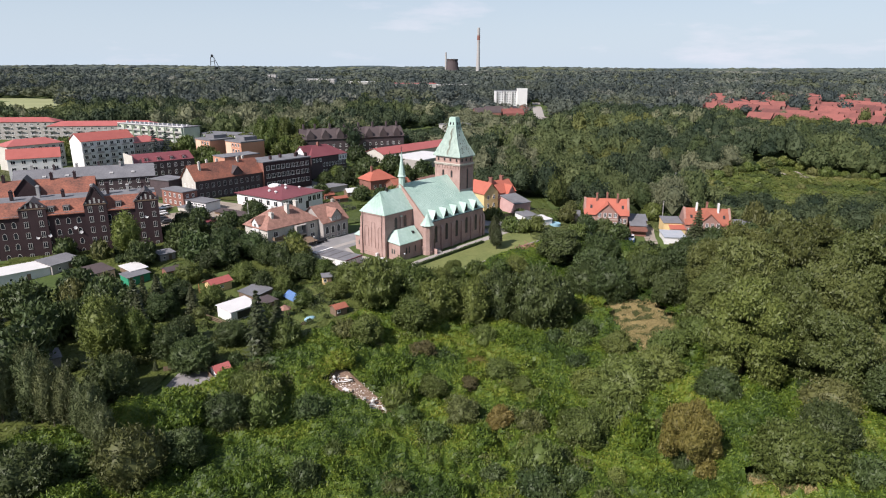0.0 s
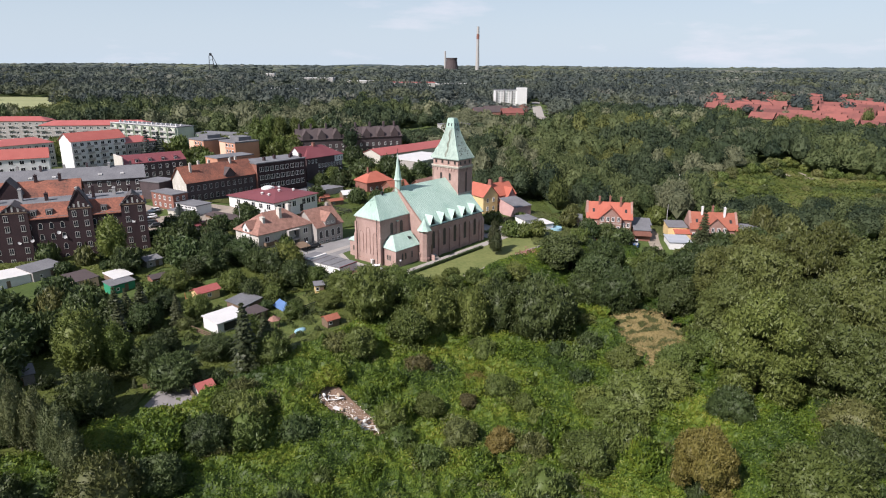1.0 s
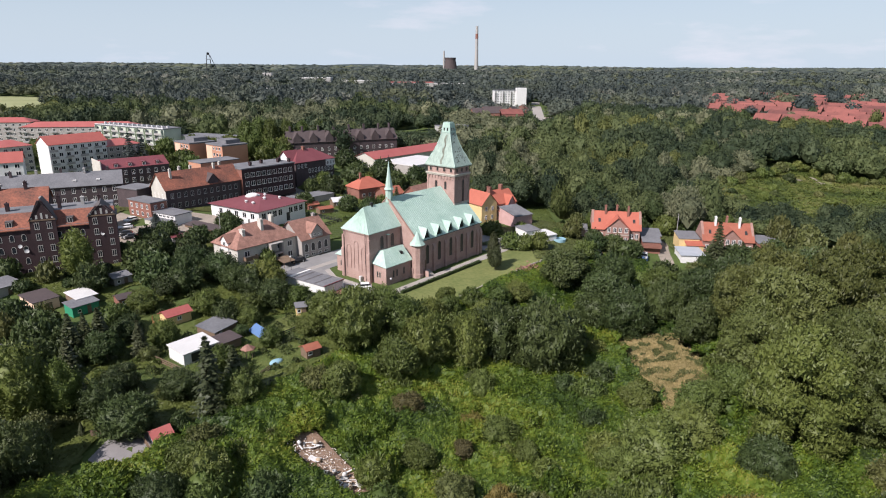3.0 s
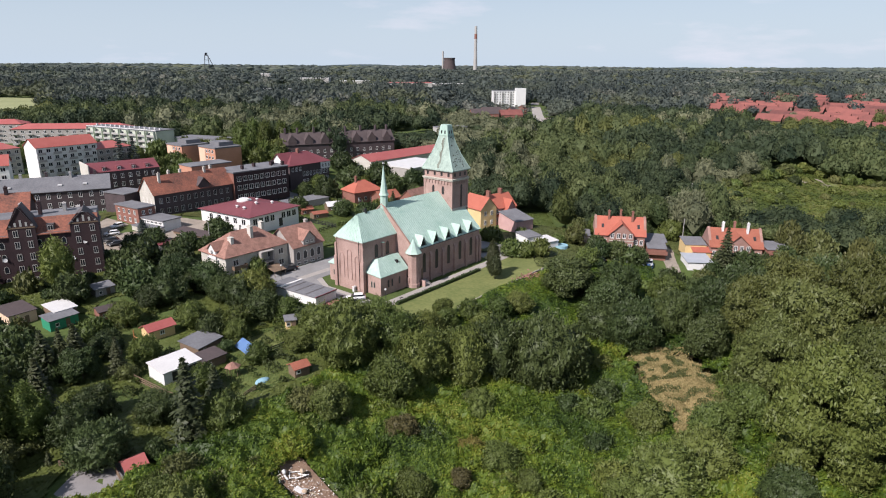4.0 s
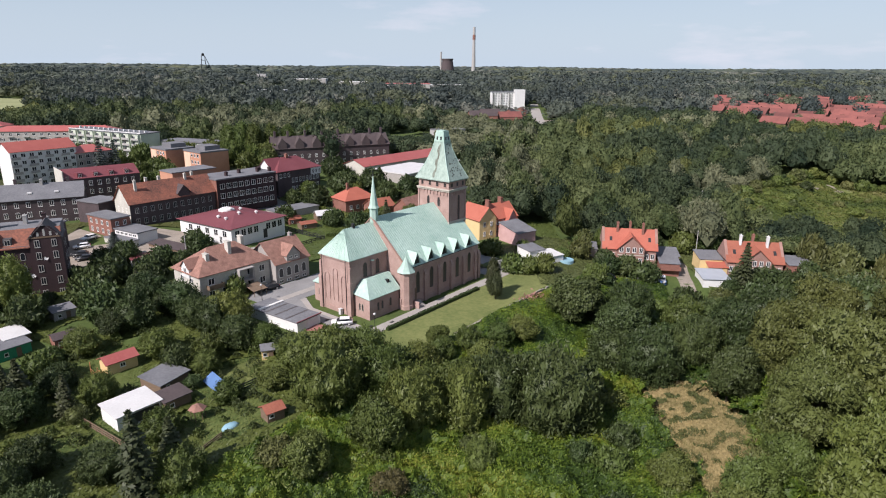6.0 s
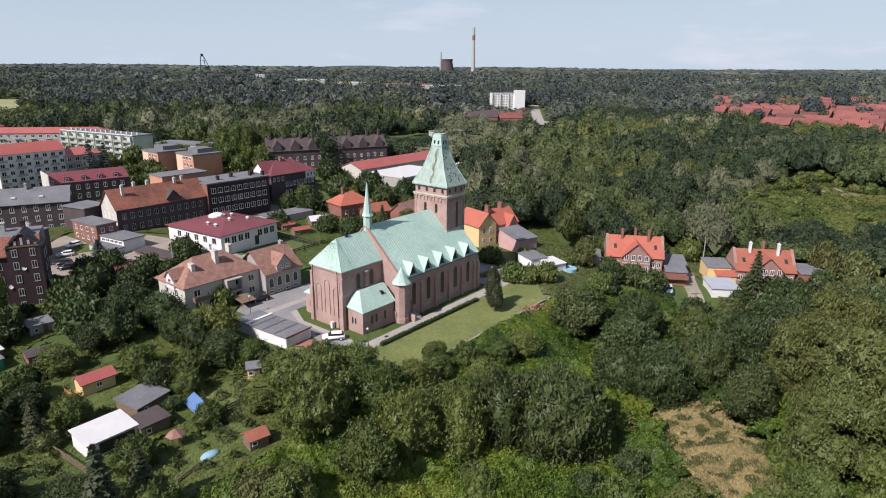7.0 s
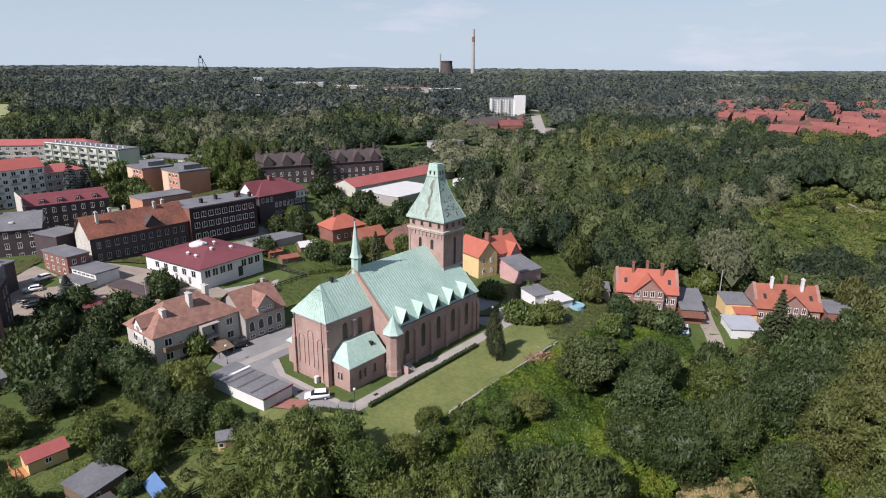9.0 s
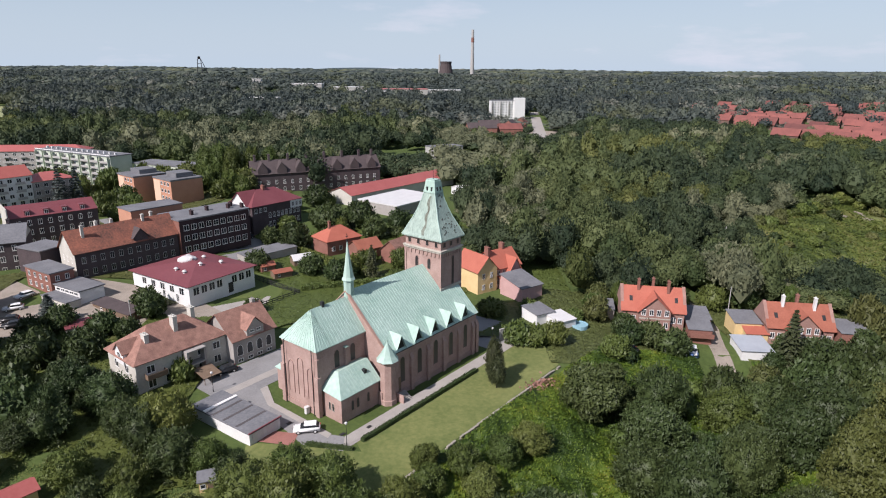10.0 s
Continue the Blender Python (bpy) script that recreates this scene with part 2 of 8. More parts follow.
M["leaf_dark"] = leaves("dark_green_leaves", (0.020, 0.040, 0.012), (0.072, 0.112, 0.034))
M["leaf_mid"] = leaves("green_leaves", (0.036, 0.066, 0.013), (0.118, 0.168, 0.040))
M["leaf_light"] = leaves("light_green_leaves", (0.056, 0.094, 0.018), (0.155, 0.205, 0.048))
M["leaf_yellow"] = leaves("yellowing_leaves", (0.082, 0.090, 0.018), (0.205, 0.192, 0.050))
M["leaf_olive"] = leaves("olive_leaves", (0.046, 0.064, 0.018), (0.128, 0.158, 0.050))
M["leaf_deep"] = leaves("deep_olive_leaves", (0.040, 0.060, 0.014), (0.116, 0.152, 0.041))
M["leaf_silver"] = leaves("silvery_willow_leaves", (0.060, 0.086, 0.032), (0.155, 0.195, 0.082))
M["leaf_brown"] = leaves("brownish_withered_leaves", (0.056, 0.058, 0.020), (0.132, 0.130, 0.050))
M["needle"] = leaves("dark_needles", (0.022, 0.036, 0.014), (0.070, 0.090, 0.036))
M["needle_blue"] = leaves("blue_grey_needles", (0.030, 0.046, 0.040), (0.075, 0.100, 0.085))


def growth(name, stops, scale):
    """Mixed low growth: drifts of several plants, each with its own green, mottled from leaf to leaf."""
    m = material(name, stops[0], stops[-1], scale, 0.55, fine=9, translucent=0.18, spec=0.3)
    n, l = m.node_tree.nodes, m.node_tree.links
    noises = [k for k in n if k.type == "TEX_NOISE"]
    mix = next(k for k in n if k.type == "MIX_RGB")
    near = n.new("ShaderNodeNewGeometry")
    total = n.new("ShaderNodeMath")
    total.operation = "MULTIPLY_ADD"
    total.inputs[1].default_value = 0.22
    l.new(near.outputs["Random Per Island"], total.inputs[0])
    part_fine = n.new("ShaderNodeMath")
    part_fine.operation = "MULTIPLY_ADD"
    part_fine.inputs[1].default_value = 0.35
    l.new(noises[1].outputs["Fac"], part_fine.inputs[0])
    l.new(noises[0].outputs["Fac"], part_fine.inputs[2])
    l.new(part_fine.outputs[0], total.inputs[2])
    ramp = n.new("ShaderNodeValToRGB")
    e = ramp.color_ramp.elements
    for k in range(len(stops) - 2):
        e.new(0.5)
    for k, c in enumerate(stops):
        e[k].position = 0.56 + 0.46 * k / (len(stops) - 1)
        e[k].color = (*c, 1)
    l.new(total.outputs[0], ramp.inputs["Fac"])
    for link in list(mix.outputs["Color"].links):
        l.new(ramp.outputs["Color"], link.to_socket)
    return m


M["bramble"] = growth("bramble_and_hop_leaves", ((0.030, 0.056, 0.010), (0.056, 0.096, 0.013), (0.092, 0.140, 0.016), (0.132, 0.176, 0.020), (0.172, 0.180, 0.026)), 0.085)
M["meadow"] = growth("meadow_plants", ((0.045, 0.066, 0.017), (0.078, 0.105, 0.022), (0.120, 0.145, 0.032), (0.185, 0.172, 0.066)), 0.06)


def canopy(name, dark, light, scale=0.16):
    dark, light = (dark[0] * 1.30, dark[1] * 1.12, dark[2] * 1.50), (light[0] * 1.22, light[1] * 1.06, light[2] * 1.36)
    return material(name, dark, light, scale, 0.7, per_island=0.25, fine=7, spread=0.62, translucent=0.12, spec=0.2, tint=0.8)


M["wood_a"] = canopy("dark_woodland_leaves", (0.012, 0.026, 0.011), (0.054, 0.082, 0.030))
M["wood_b"] = canopy("woodland_leaves", (0.026, 0.048, 0.013), (0.098, 0.134, 0.042))
M["wood_c"] = canopy("pale_woodland_leaves", (0.054, 0.076, 0.032), (0.150, 0.178, 0.080))
M["wood_d"] = canopy("yellow_green_woodland_leaves", (0.036, 0.056, 0.012), (0.112, 0.138, 0.034))
# far leaves: base colours cooler and lifted, with the distance haze painted in
M["far_a"] = canopy("haze_tinted_dark_woodland", (0.026, 0.042, 0.032), (0.072, 0.098, 0.064), 0.05)
M["far_b"] = canopy("haze_tinted_woodland", (0.040, 0.062, 0.038), (0.104, 0.134, 0.078), 0.05)
M["far_c"] = canopy("haze_tinted_pale_woodland", (0.066, 0.088, 0.056), (0.150, 0.176, 0.112), 0.05)
M["far_d"] = canopy("haze_tinted_light_woodland", (0.046, 0.066, 0.030), (0.108, 0.134, 0.062), 0.05)


# ---- building helpers ----
def mesh_np(name, verts, faces, mat, smooth=False):
    """A mesh from an array of vertices and an array of faces that all have the same number of corners."""
    verts, faces = np.asarray(verts, dtype=np.float32), np.asarray(faces, dtype=np.int32)
    me = bpy.data.meshes.new(name)
    k = faces.shape[1]
    me.vertices.add(len(verts))
    me.vertices.foreach_set("co", verts.ravel())
    me.loops.add(faces.size)
    me.loops.foreach_set("vertex_index", faces.ravel())
    me.polygons.add(len(faces))
    me.polygons.foreach_set("loop_start", np.arange(0, faces.size, k, dtype=np.int32))
    me.polygons.foreach_set("use_smooth", np.full(len(faces), smooth))
    me.materials.append(mat)
    me.update(calc_edges=True)
    return me


def bm_mesh(name, bm, mat, smooth=False):
    me = bpy.data.meshes.new(name)
    bmesh.ops.recalc_face_normals(bm, faces=bm.faces)
    if smooth:
        for f in bm.faces:
            f.smooth = True
    bm.to_mesh(me)
    bm.free()
    me.materials.append(mat)
    return me


def part(name, bm, mat, parent, label="", smooth=False):
    """Links a bmesh as one mesh object under a thing or a part."""
    ob = new(name, bm_mesh(name, bm, mat, smooth))
    ob.parent = parent
    if label:
        tagged(ob, label)
    return ob


def place_part(name, me, parent, m):
    ob = new(name, me)
    ob.parent = parent
    ob.matrix_basis = m
    return ob


def thing(name, x, y, z, ang, label, category, group="", kind=""):
    """An Empty at the base of a thing; its parts are built in its own axes."""
    ob = new(name)
    ob.empty_display_size = 0.1
    ob.matrix_basis = pose(x, y, z, 0, 0, ang)
    return tagged(ob, label, category, group, kind)


def solo(name, bm, mat, label, category, group="", kind="", smooth=False, at=None):
    ob = new(name, bm_mesh(name, bm, mat, smooth))
    if at is not None:
        ob.matrix_basis = at
    return tagged(ob, label, category, group, kind)


def box(bm, x0, y0, z0, x1, y1, z1, bevel=0.0):
    vs = [bm.verts.new(p) for p in ((x0, y0, z0), (x1, y0, z0), (x1, y1, z0), (x0, y1, z0), (x0, y0, z1), (x1, y0, z1), (x1, y1, z1), (x0, y1, z1))]
    fs = [bm.faces.new([vs[i] for i in q]) for q in ((3, 2, 1, 0), (4, 5, 6, 7), (0, 1, 5, 4), (1, 2, 6, 5), (2, 3, 7, 6), (3, 0, 4, 7))]
    if bevel > 0:
        edges = list({e for f in fs for e in f.edges})
        bmesh.ops.bevel(bm, geom=edges, offset=bevel, segments=1, affect="EDGES")
    return bm


def boxes(*rows, bevel=0.0):
    bm = bmesh.new()
    for r in rows:
        box(bm, *r, bevel=bevel)
    return bm


def prism(bm, pts, vec):
    """A closed solid from a polygon of 3D points pushed along vec."""
    a = [bm.verts.new(p) for p in pts]
    b = [bm.verts.new(Vector(p) + Vector(vec)) for p in pts]
    n = len(pts)
    bm.faces.new(a)
    bm.faces.new(list(reversed(b)))
    for i in range(n):
        bm.faces.new((a[i], b[i], b[(i + 1) % n], a[(i + 1) % n]))
    return bm


def slab(bm, pts, thick=0.12):
    """A roof face with thickness, pushed down."""
    return prism(bm, pts, (0, 0, -thick))


def rings(bm, profile, sides, turn=0.0, sx=1.0, sy=1.0, cx=0.0, cy=0.0, cap=True):
    """A turned or polygonal solid: profile rows are (radius, height)."""
    prev = None
    first = None
    for r, z in profile:
        loop = [bm.verts.new((cx + sx * r * math.cos(turn + 2 * math.pi * i / sides), cy + sy * r * math.sin(turn + 2 * math.pi * i / sides), z)) for i in range(sides)]
        if prev:
            for i in range(sides):
                bm.faces.new((prev[i], prev[(i + 1) % sides], loop[(i + 1) % sides], loop[i]))
        else:
            first = loop
        prev = loop
    if cap:
        bm.faces.new(list(reversed(first)))
        bm.faces.new(prev)
    return bm


def smooth01(v):
    v = min(1.0, max(0.0, v))
    return v * v * (3 - 2 * v)


def gz(x, y):
    """Height of the ground."""
    d = (x + 3) * 0.755 - (y - 134) * 0.656
    z = -1.1
    z += 2.6 * smooth01((-x - 35) / 50) * smooth01((y - 175) / 40)
    z -= 1.7 * smooth01((x - 30) / 25) * smooth01((y - 150) / 25) * (1 + 0.85 * smooth01((x - 52) / 14)) * smooth01((420 - y) / 150)
    z -= 6.0 * smooth01((d - 0.4) / 26) * (1 - smooth01((y - 168) / 20) * smooth01((125 - x) / 22) * smooth01((240 - y) / 28))
    z += 2.2 * smooth01((x - 30) / 22) * smooth01((170 - y) / 30) * smooth01((d - 10) / 15)
    z -= 1.4 * smooth01((-x - 20) / 12) * smooth01((152 - y) / 18) * smooth01((26 - d) / 26)
    z += 3.4 * smooth01((y - 248) / 34) * smooth01((70 - x) / 50) * smooth01((x + 110) / 40) * smooth01((900 - y) / 400)
    r = math.hypot(x, y)
    z += 0.5 * math.sin(x * 0.051 + 1.3) * math.sin(y * 0.043) * smooth01((r - 330) / 150)
    z += 6.0 * math.sin(x * 0.0023 + 0.6) * math.sin(y * 0.0031 + 0.4) * smooth01((r - 900) / 900)
    z += 27.0 * smooth01((r - 1500) / 3200)
    return z


def sm(v):
    v = np.clip(v, 0.0, 1.0)
    return v * v * (3 - 2 * v)


def gza(x, y):
    """The ground's height for whole arrays of places."""
    d = (x + 3) * 0.755 - (y - 134) * 0.656
    z = -1.1 + 2.6 * sm((-x - 35) / 50) * sm((y - 175) / 40)
    z = z - 1.7 * sm((x - 30) / 25) * sm((y - 150) / 25) * (1 + 0.85 * sm((x - 52) / 14)) * sm((420 - y) / 150)
    z = z - 6.0 * sm((d - 0.4) / 26) * (1 - sm((y - 168) / 20) * sm((125 - x) / 22) * sm((240 - y) / 28))
    z = z + 2.2 * sm((x - 30) / 22) * sm((170 - y) / 30) * sm((d - 10) / 15)
    z = z - 1.4 * sm((-x - 20) / 12) * sm((152 - y) / 18) * sm((26 - d) / 26)
    z = z + 3.4 * sm((y - 248) / 34) * sm((70 - x) / 50) * sm((x + 110) / 40) * sm((900 - y) / 400)
    r = np.hypot(x, y)
    z = z + 0.5 * np.sin(x * 0.051 + 1.3) * np.sin(y * 0.043) * sm((r - 330) / 150)
    z = z + 6.0 * np.sin(x * 0.0023 + 0.6) * np.sin(y * 0.0031 + 0.4) * sm((r - 900) / 900)
    return z + 27.0 * sm((r - 1500) / 3200)


def vnoise(p, seed=0):
    """Smooth lattice noise from -1 to 1 at an array of points."""
    p = np.asarray(p, dtype=float)
    i = np.floor(p).astype(np.int64)
    f = p - i
    f = f * f * (3 - 2 * f)
    out = np.zeros(len(p))
    for dx in (0, 1):
        for dy in (0, 1):
            for dz in (0, 1):
                h = ((i[:, 0] + dx) * 374761393 + (i[:, 1] + dy) * 668265263 + (i[:, 2] + dz) * 1103515245 + seed * 144269504) & 0xFFFFFFFF
                h = ((h ^ (h >> 13)) * 1274126177) & 0xFFFFFFFF
                h = h ^ (h >> 16)
                w = (f[:, 0] if dx else 1 - f[:, 0]) * (f[:, 1] if dy else 1 - f[:, 1]) * (f[:, 2] if dz else 1 - f[:, 2])
                out += w * (h / 0x7FFFFFFF - 1)
    return out


def billow(p, seed=0):
    """Rounded swellings with sharp clefts between them, 0 to 1."""
    return 1 - np.minimum(1.0, 1.5 * np.abs(vnoise(p, seed)))


WIN_CACHE = {}


def window_meshes(w, h, arch, frame_mat, glass_mat, cross):
    key = (round(w, 2), round(h, 2), arch, frame_mat.name, glass_mat.name, cross)
    if key in WIN_CACHE:
        return WIN_CACHE[key]
    t = min(0.10, w * 0.10)
    bm = bmesh.new()
    if arch:
        steps = 5
        def outline(k):
            hw, top = w / 2 - k, h - k
            pts = [(-hw, k * 0.8), (hw, k * 0.8)]
            rise = min(hw * 1.5, top * 0.5)
            for i in range(steps + 1):
                s = i / steps
                pts.append((hw * math.cos(s * math.pi / 2) ** 0.9, top - rise + rise * math.sin(s * math.pi / 2)))
            for i in range(steps - 1, -1, -1):
                s = i / steps
                pts.append((-hw * math.cos(s * math.pi / 2) ** 0.9, top - rise + rise * math.sin(s * math.pi / 2)))
            return pts
        outer, inner = outline(0), outline(t)
        for ya, yb in ((-0.07, -0.07),):
            o = [bm.verts.new((p[0], ya, p[1])) for p in outer]
            i = [bm.verts.new((p[0], yb, p[1])) for p in inner]
            ob = [bm.verts.new((p[0], 0.05, p[1])) for p in outer]
            ib = [bm.verts.new((p[0], 0.05, p[1])) for p in inner]
            n = len(o)
            for k in range(n):
                j = (k + 1) % n
                bm.faces.new((o[k], o[j], i[j], i[k]))
                bm.faces.new((o[k], ob[k], ob[j], o[j]))
                bm.faces.new((i[k], i[j], ib[j], ib[k]))
        pm = bmesh.new()
        pm.faces.new([pm.verts.new((p[0], -0.02, p[1])) for p in inner])
    else:
        xs = [-w / 2 - 0.06, -w / 2, -w / 2 + t, w / 2 - t, w / 2, w / 2 + 0.06]
        if cross:
            xs = xs[:3] + [-t / 2, t / 2] + xs[3:]
        zs = [-0.08, 0.0, t, h - t, h]
        nx, nz = len(xs) - 1, len(zs) - 1
        def solid(i, k):
            if not (0 <= i < nx and 0 <= k < nz):
                return False
            if k == 0:
                return True
            if i in (0, nx - 1):
                return False
            return k in (1, 3) or i in (1, nx - 2) or (cross and i == 3)
        vf, vb = {}, {}
        for i in range(nx + 1):
            for k in range(nz + 1):
                if any(solid(i - a, k - c) for a in (0, 1) for c in (0, 1)):
                    vf[i, k], vb[i, k] = bm.verts.new((xs[i], -0.07, zs[k])), bm.verts.new((xs[i], 0.05, zs[k]))
        for i in range(nx):
            for k in range(nz):
                if solid(i, k):
                    bm.faces.new((vf[i, k], vf[i + 1, k], vf[i + 1, k + 1], vf[i, k + 1]))
                    for da, a, c in (((-1, 0), (i, k), (i, k + 1)), ((1, 0), (i + 1, k), (i + 1, k + 1)), ((0, -1), (i, k), (i + 1, k)), ((0, 1), (i, k + 1), (i + 1, k + 1))):
                        if not solid(i + da[0], k + da[1]):
                            bm.faces.new((vf[a], vf[c], vb[c], vb[a]))
        pm = bmesh.new()
        pm.faces.new([pm.verts.new(p) for p in ((-w / 2 + t, -0.02, t), (w / 2 - t, -0.02, t), (w / 2 - t, -0.02, h - t), (-w / 2 + t, -0.02, h - t))])
    WIN_CACHE[key] = (bm_mesh("window", bm, frame_mat), bm_mesh("pane", pm, glass_mat))
    return WIN_CACHE[key]


def window(parent, m, w, h, arch=False, frame_mat=None, glass_mat=None, cross=True):
    """A window with its pane, set on a wall; m: its foot in the parent's axes, its own -y facing outwards."""
    fm, pm = window_meshes(w, h, arch, frame_mat or M["white_paint"], glass_mat or M["glass"], cross)
    ob = place_part("window", fm, parent, m)
    place_part("pane", pm, ob, Matrix())
    return ob


def side(L, W, which):
    """Start, direction in degrees and length of a side of a block L by W, seen from outside from left to right."""
    return {"f": ((0, 0), 0, L), "r": ((L, 0), 90, W), "b": ((L, W), 180, L), "l": ((0, W), 270, W)}[which]


def windows_row(parent, L, W, which, count, z, w, h, start=0.0, stop=0.0, skip=(), **kw):
    (x0, y0), a, length = side(L, W, which)
    ca, sa = math.cos(radians(a)), math.sin(radians(a))
    span = length - start - stop
    for i in range(count):
        if i in skip:
            continue
        s = start + span * (i + 0.5) / count
        window(parent, pose(x0 + ca * s, y0 + sa * s, z, 0, 0, a), w, h, **kw)


def chimney(parent, x, y, z0, z1, w=0.6, d=0.9, mat=None):
    bm = boxes((x - w / 2, y - d / 2, z0, x + w / 2, y + d / 2, z1), (x - w / 2 - 0.08, y - d / 2 - 0.08, z1, x + w / 2 + 0.08, y + d / 2 + 0.08, z1 + 0.15))
    for k in (-0.25, 0.25):
        rings(bm, ((0.11, z1 + 0.15), (0.09, z1 + 0.45)), 6, cx=x, cy=y + k * d)
    return part("chimney", bm, mat or M["red_brick"], parent)


def house(name, label, category, x, y, ang, L, W, eave, ridge, roof, wall_mat, roof_mat, over=0.4, z=None, group="", gable_mat=None, x0=0.0, y0=0.0, parent=None, roof_label=""):
    """Walls and roof of a building. The long side f runs from its origin along its own x axis. roof: gable (ridge along x), cross (ridge along y), hip, flat, mono."""
    if z is None:
        a = radians(ang)
        z = min(gz(x + L * i * math.cos(a) - W * j * math.sin(a), y + L * i * math.sin(a) + W * j * math.cos(a)) for i in (0, 1) for j in (0, 1))
    ob = parent or thing(name, x, y, z, ang, label, category, group)
    X0, Y0, X1, Y1 = x0, y0, x0 + L, y0 + W
    cx, cy = (X0 + X1) / 2, (Y0 + Y1) / 2
    part("wall", boxes((X0, Y0, -1.0, X1, Y1, eave)), wall_mat, ob)
    o, bm = over, bmesh.new()
    if roof == "gable":
        drop = (ridge - eave) / (W / 2) * o
        slab(bm, [(X0 - o, Y0 - o, eave - drop + 0.1), (X1 + o, Y0 - o, eave - drop + 0.1), (X1 + o, cy, ridge + 0.1), (X0 - o, cy, ridge + 0.1)])
        slab(bm, [(X1 + o, Y1 + o, eave - drop + 0.1), (X0 - o, Y1 + o, eave - drop + 0.1), (X0 - o, cy, ridge + 0.1), (X1 + o, cy, ridge + 0.1)])
        g = bmesh.new()
        prism(g, [(X0, Y0, eave), (X0, Y1, eave), (X0, cy, ridge - 0.05)], (0.25, 0, 0))
        part("gable", g, gable_mat or wall_mat, ob)
        g = bmesh.new()
        prism(g, [(X1 - 0.25, Y0, eave), (X1 - 0.25, Y1, eave), (X1 - 0.25, cy, ridge - 0.05)], (0.25, 0, 0))
        part("gable", g, gable_mat or wall_mat, ob)
    elif roof == "cross":
        drop = (ridge - eave) / (L / 2) * o
        slab(bm, [(X0 - o, Y1 + o, eave - drop + 0.1), (X0 - o, Y0 - o, eave - drop + 0.1), (cx, Y0 - o, ridge + 0.1), (cx, Y1 + o, ridge + 0.1)])
        slab(bm, [(X1 + o, Y0 - o, eave - drop + 0.1), (X1 + o, Y1 + o, eave - drop + 0.1), (cx, Y1 + o, ridge + 0.1), (cx, Y0 - o, ridge + 0.1)])
        g = bmesh.new()
        prism(g, [(X0, Y0, eave), (X1, Y0, eave), (cx, Y0, ridge - 0.05)], (0, 0.25, 0))
        part("gable", g, gable_mat or wall_mat, ob)
        g = bmesh.new()
        prism(g, [(X0, Y1 - 0.25, eave), (X1, Y1 - 0.25, eave), (cx, Y1 - 0.25, ridge - 0.05)], (0, 0.25, 0))
        part("gable", g, gable_mat or wall_mat, ob)
    elif roof == "hip":
        run = min(L, W) / 2
        if L >= W:
            a, b = (X0 + run, cy, ridge), (X1 - run, cy, ridge)
        else:
            a, b = (cx, Y0 + run, ridge), (cx, Y1 - run, ridge)
        e = eave + 0.05
        c = [(X0 - o, Y0 - o, e), (X1 + o, Y0 - o, e), (X1 + o, Y1 + o, e), (X0 - o, Y1 + o, e)]
        v = [bm.verts.new(p) for p in c] + [bm.verts.new((p[0], p[1], p[2] - 0.15)) for p in c]
        va, vb = bm.verts.new(a), bm.verts.new(b) if (Vector(a) - Vector(b)).length > 0.3 else None
        vb = vb or va
        tops = ((v[0], v[1], vb, va), (v[1], v[2], vb), (v[2], v[3], va, vb), (v[3], v[0], va)) if L >= W else ((v[0], v[1], va), (v[1], v[2], vb, va), (v[2], v[3], vb), (v[3], v[0], va, vb))
        for q in tops:
            q = list(dict.fromkeys(q))
            bm.faces.new(q)
        for i in range(4):
            bm.faces.new((v[i], v[4 + i], v[4 + (i + 1) % 4], v[(i + 1) % 4]))
        bm.faces.new((v[7], v[6], v[5], v[4]))
    elif roof == "mono":
        slab(bm, [(X0 - o, Y0 - o, eave + 0.12), (X1 + o, Y0 - o, eave + 0.12), (X1 + o, Y1 + o, ridge + 0.12), (X0 - o, Y1 + o, ridge + 0.12)])
        g = bmesh.new()
        prism(g, [(X0, Y0 + 0.02, eave), (X0, Y1, eave), (X0, Y1, ridge)], (0.2, 0, 0))
        prism(g, [(X1 - 0.2, Y0 + 0.02, eave), (X1 - 0.2, Y1, eave), (X1 - 0.2, Y1, ridge)], (0.2, 0, 0))
        box(g, X0 + 0.2, Y1 - 0.2, eave, X1 - 0.2, Y1, ridge)
        part("gable", g, gable_mat or wall_mat, ob)
    else:
        box(bm, X0 - o, Y0 - o, eave + 0.004, X1 + o, Y1 + o, eave + max(0.2, ridge - eave))
    part("roof", bm, roof_mat, ob, roof_label)
    return ob


# ---- ground ----
def spaced(lo, hi, step, far_lo, far_hi, grow=1.16):
    mid = list(np.arange(lo, hi + 0.01, step))
    up, s = [], step
    v = hi
    while v < far_hi:
        s *= grow
        v += s
        up.append(min(v, far_hi))
    down, s = [], step
    v = lo
    while v > far_lo:
        s *= grow
        v -= s
        down.append(max(v, far_lo))
    return np.array(list(reversed(down)) + mid + up)


def sheet(name, xs, ys, mat, lift=0.0, inside=None):
    V, F = [], []
    for j, y in enumerate(ys):
        for i, x in enumerate(xs):
            V.append((x, y, gz(x, y) + lift))
    nx = len(xs)
    for j in range(len(ys) - 1):
        for i in range(nx - 1):
            F.append((j * nx + i, j * nx + i + 1, (j + 1) * nx + i + 1, (j + 1) * nx + i))
    return mesh_np(name, V, F, mat, True)


ground = new("ground", sheet("ground", spaced(-150, 130, 2.5, -4700, 4700), spaced(50, 330, 2.5, -600, 4850), M["ground"]))
tagged(ground, "overgrown green ground rising gently to wooded hills", "ground", kind="structure")


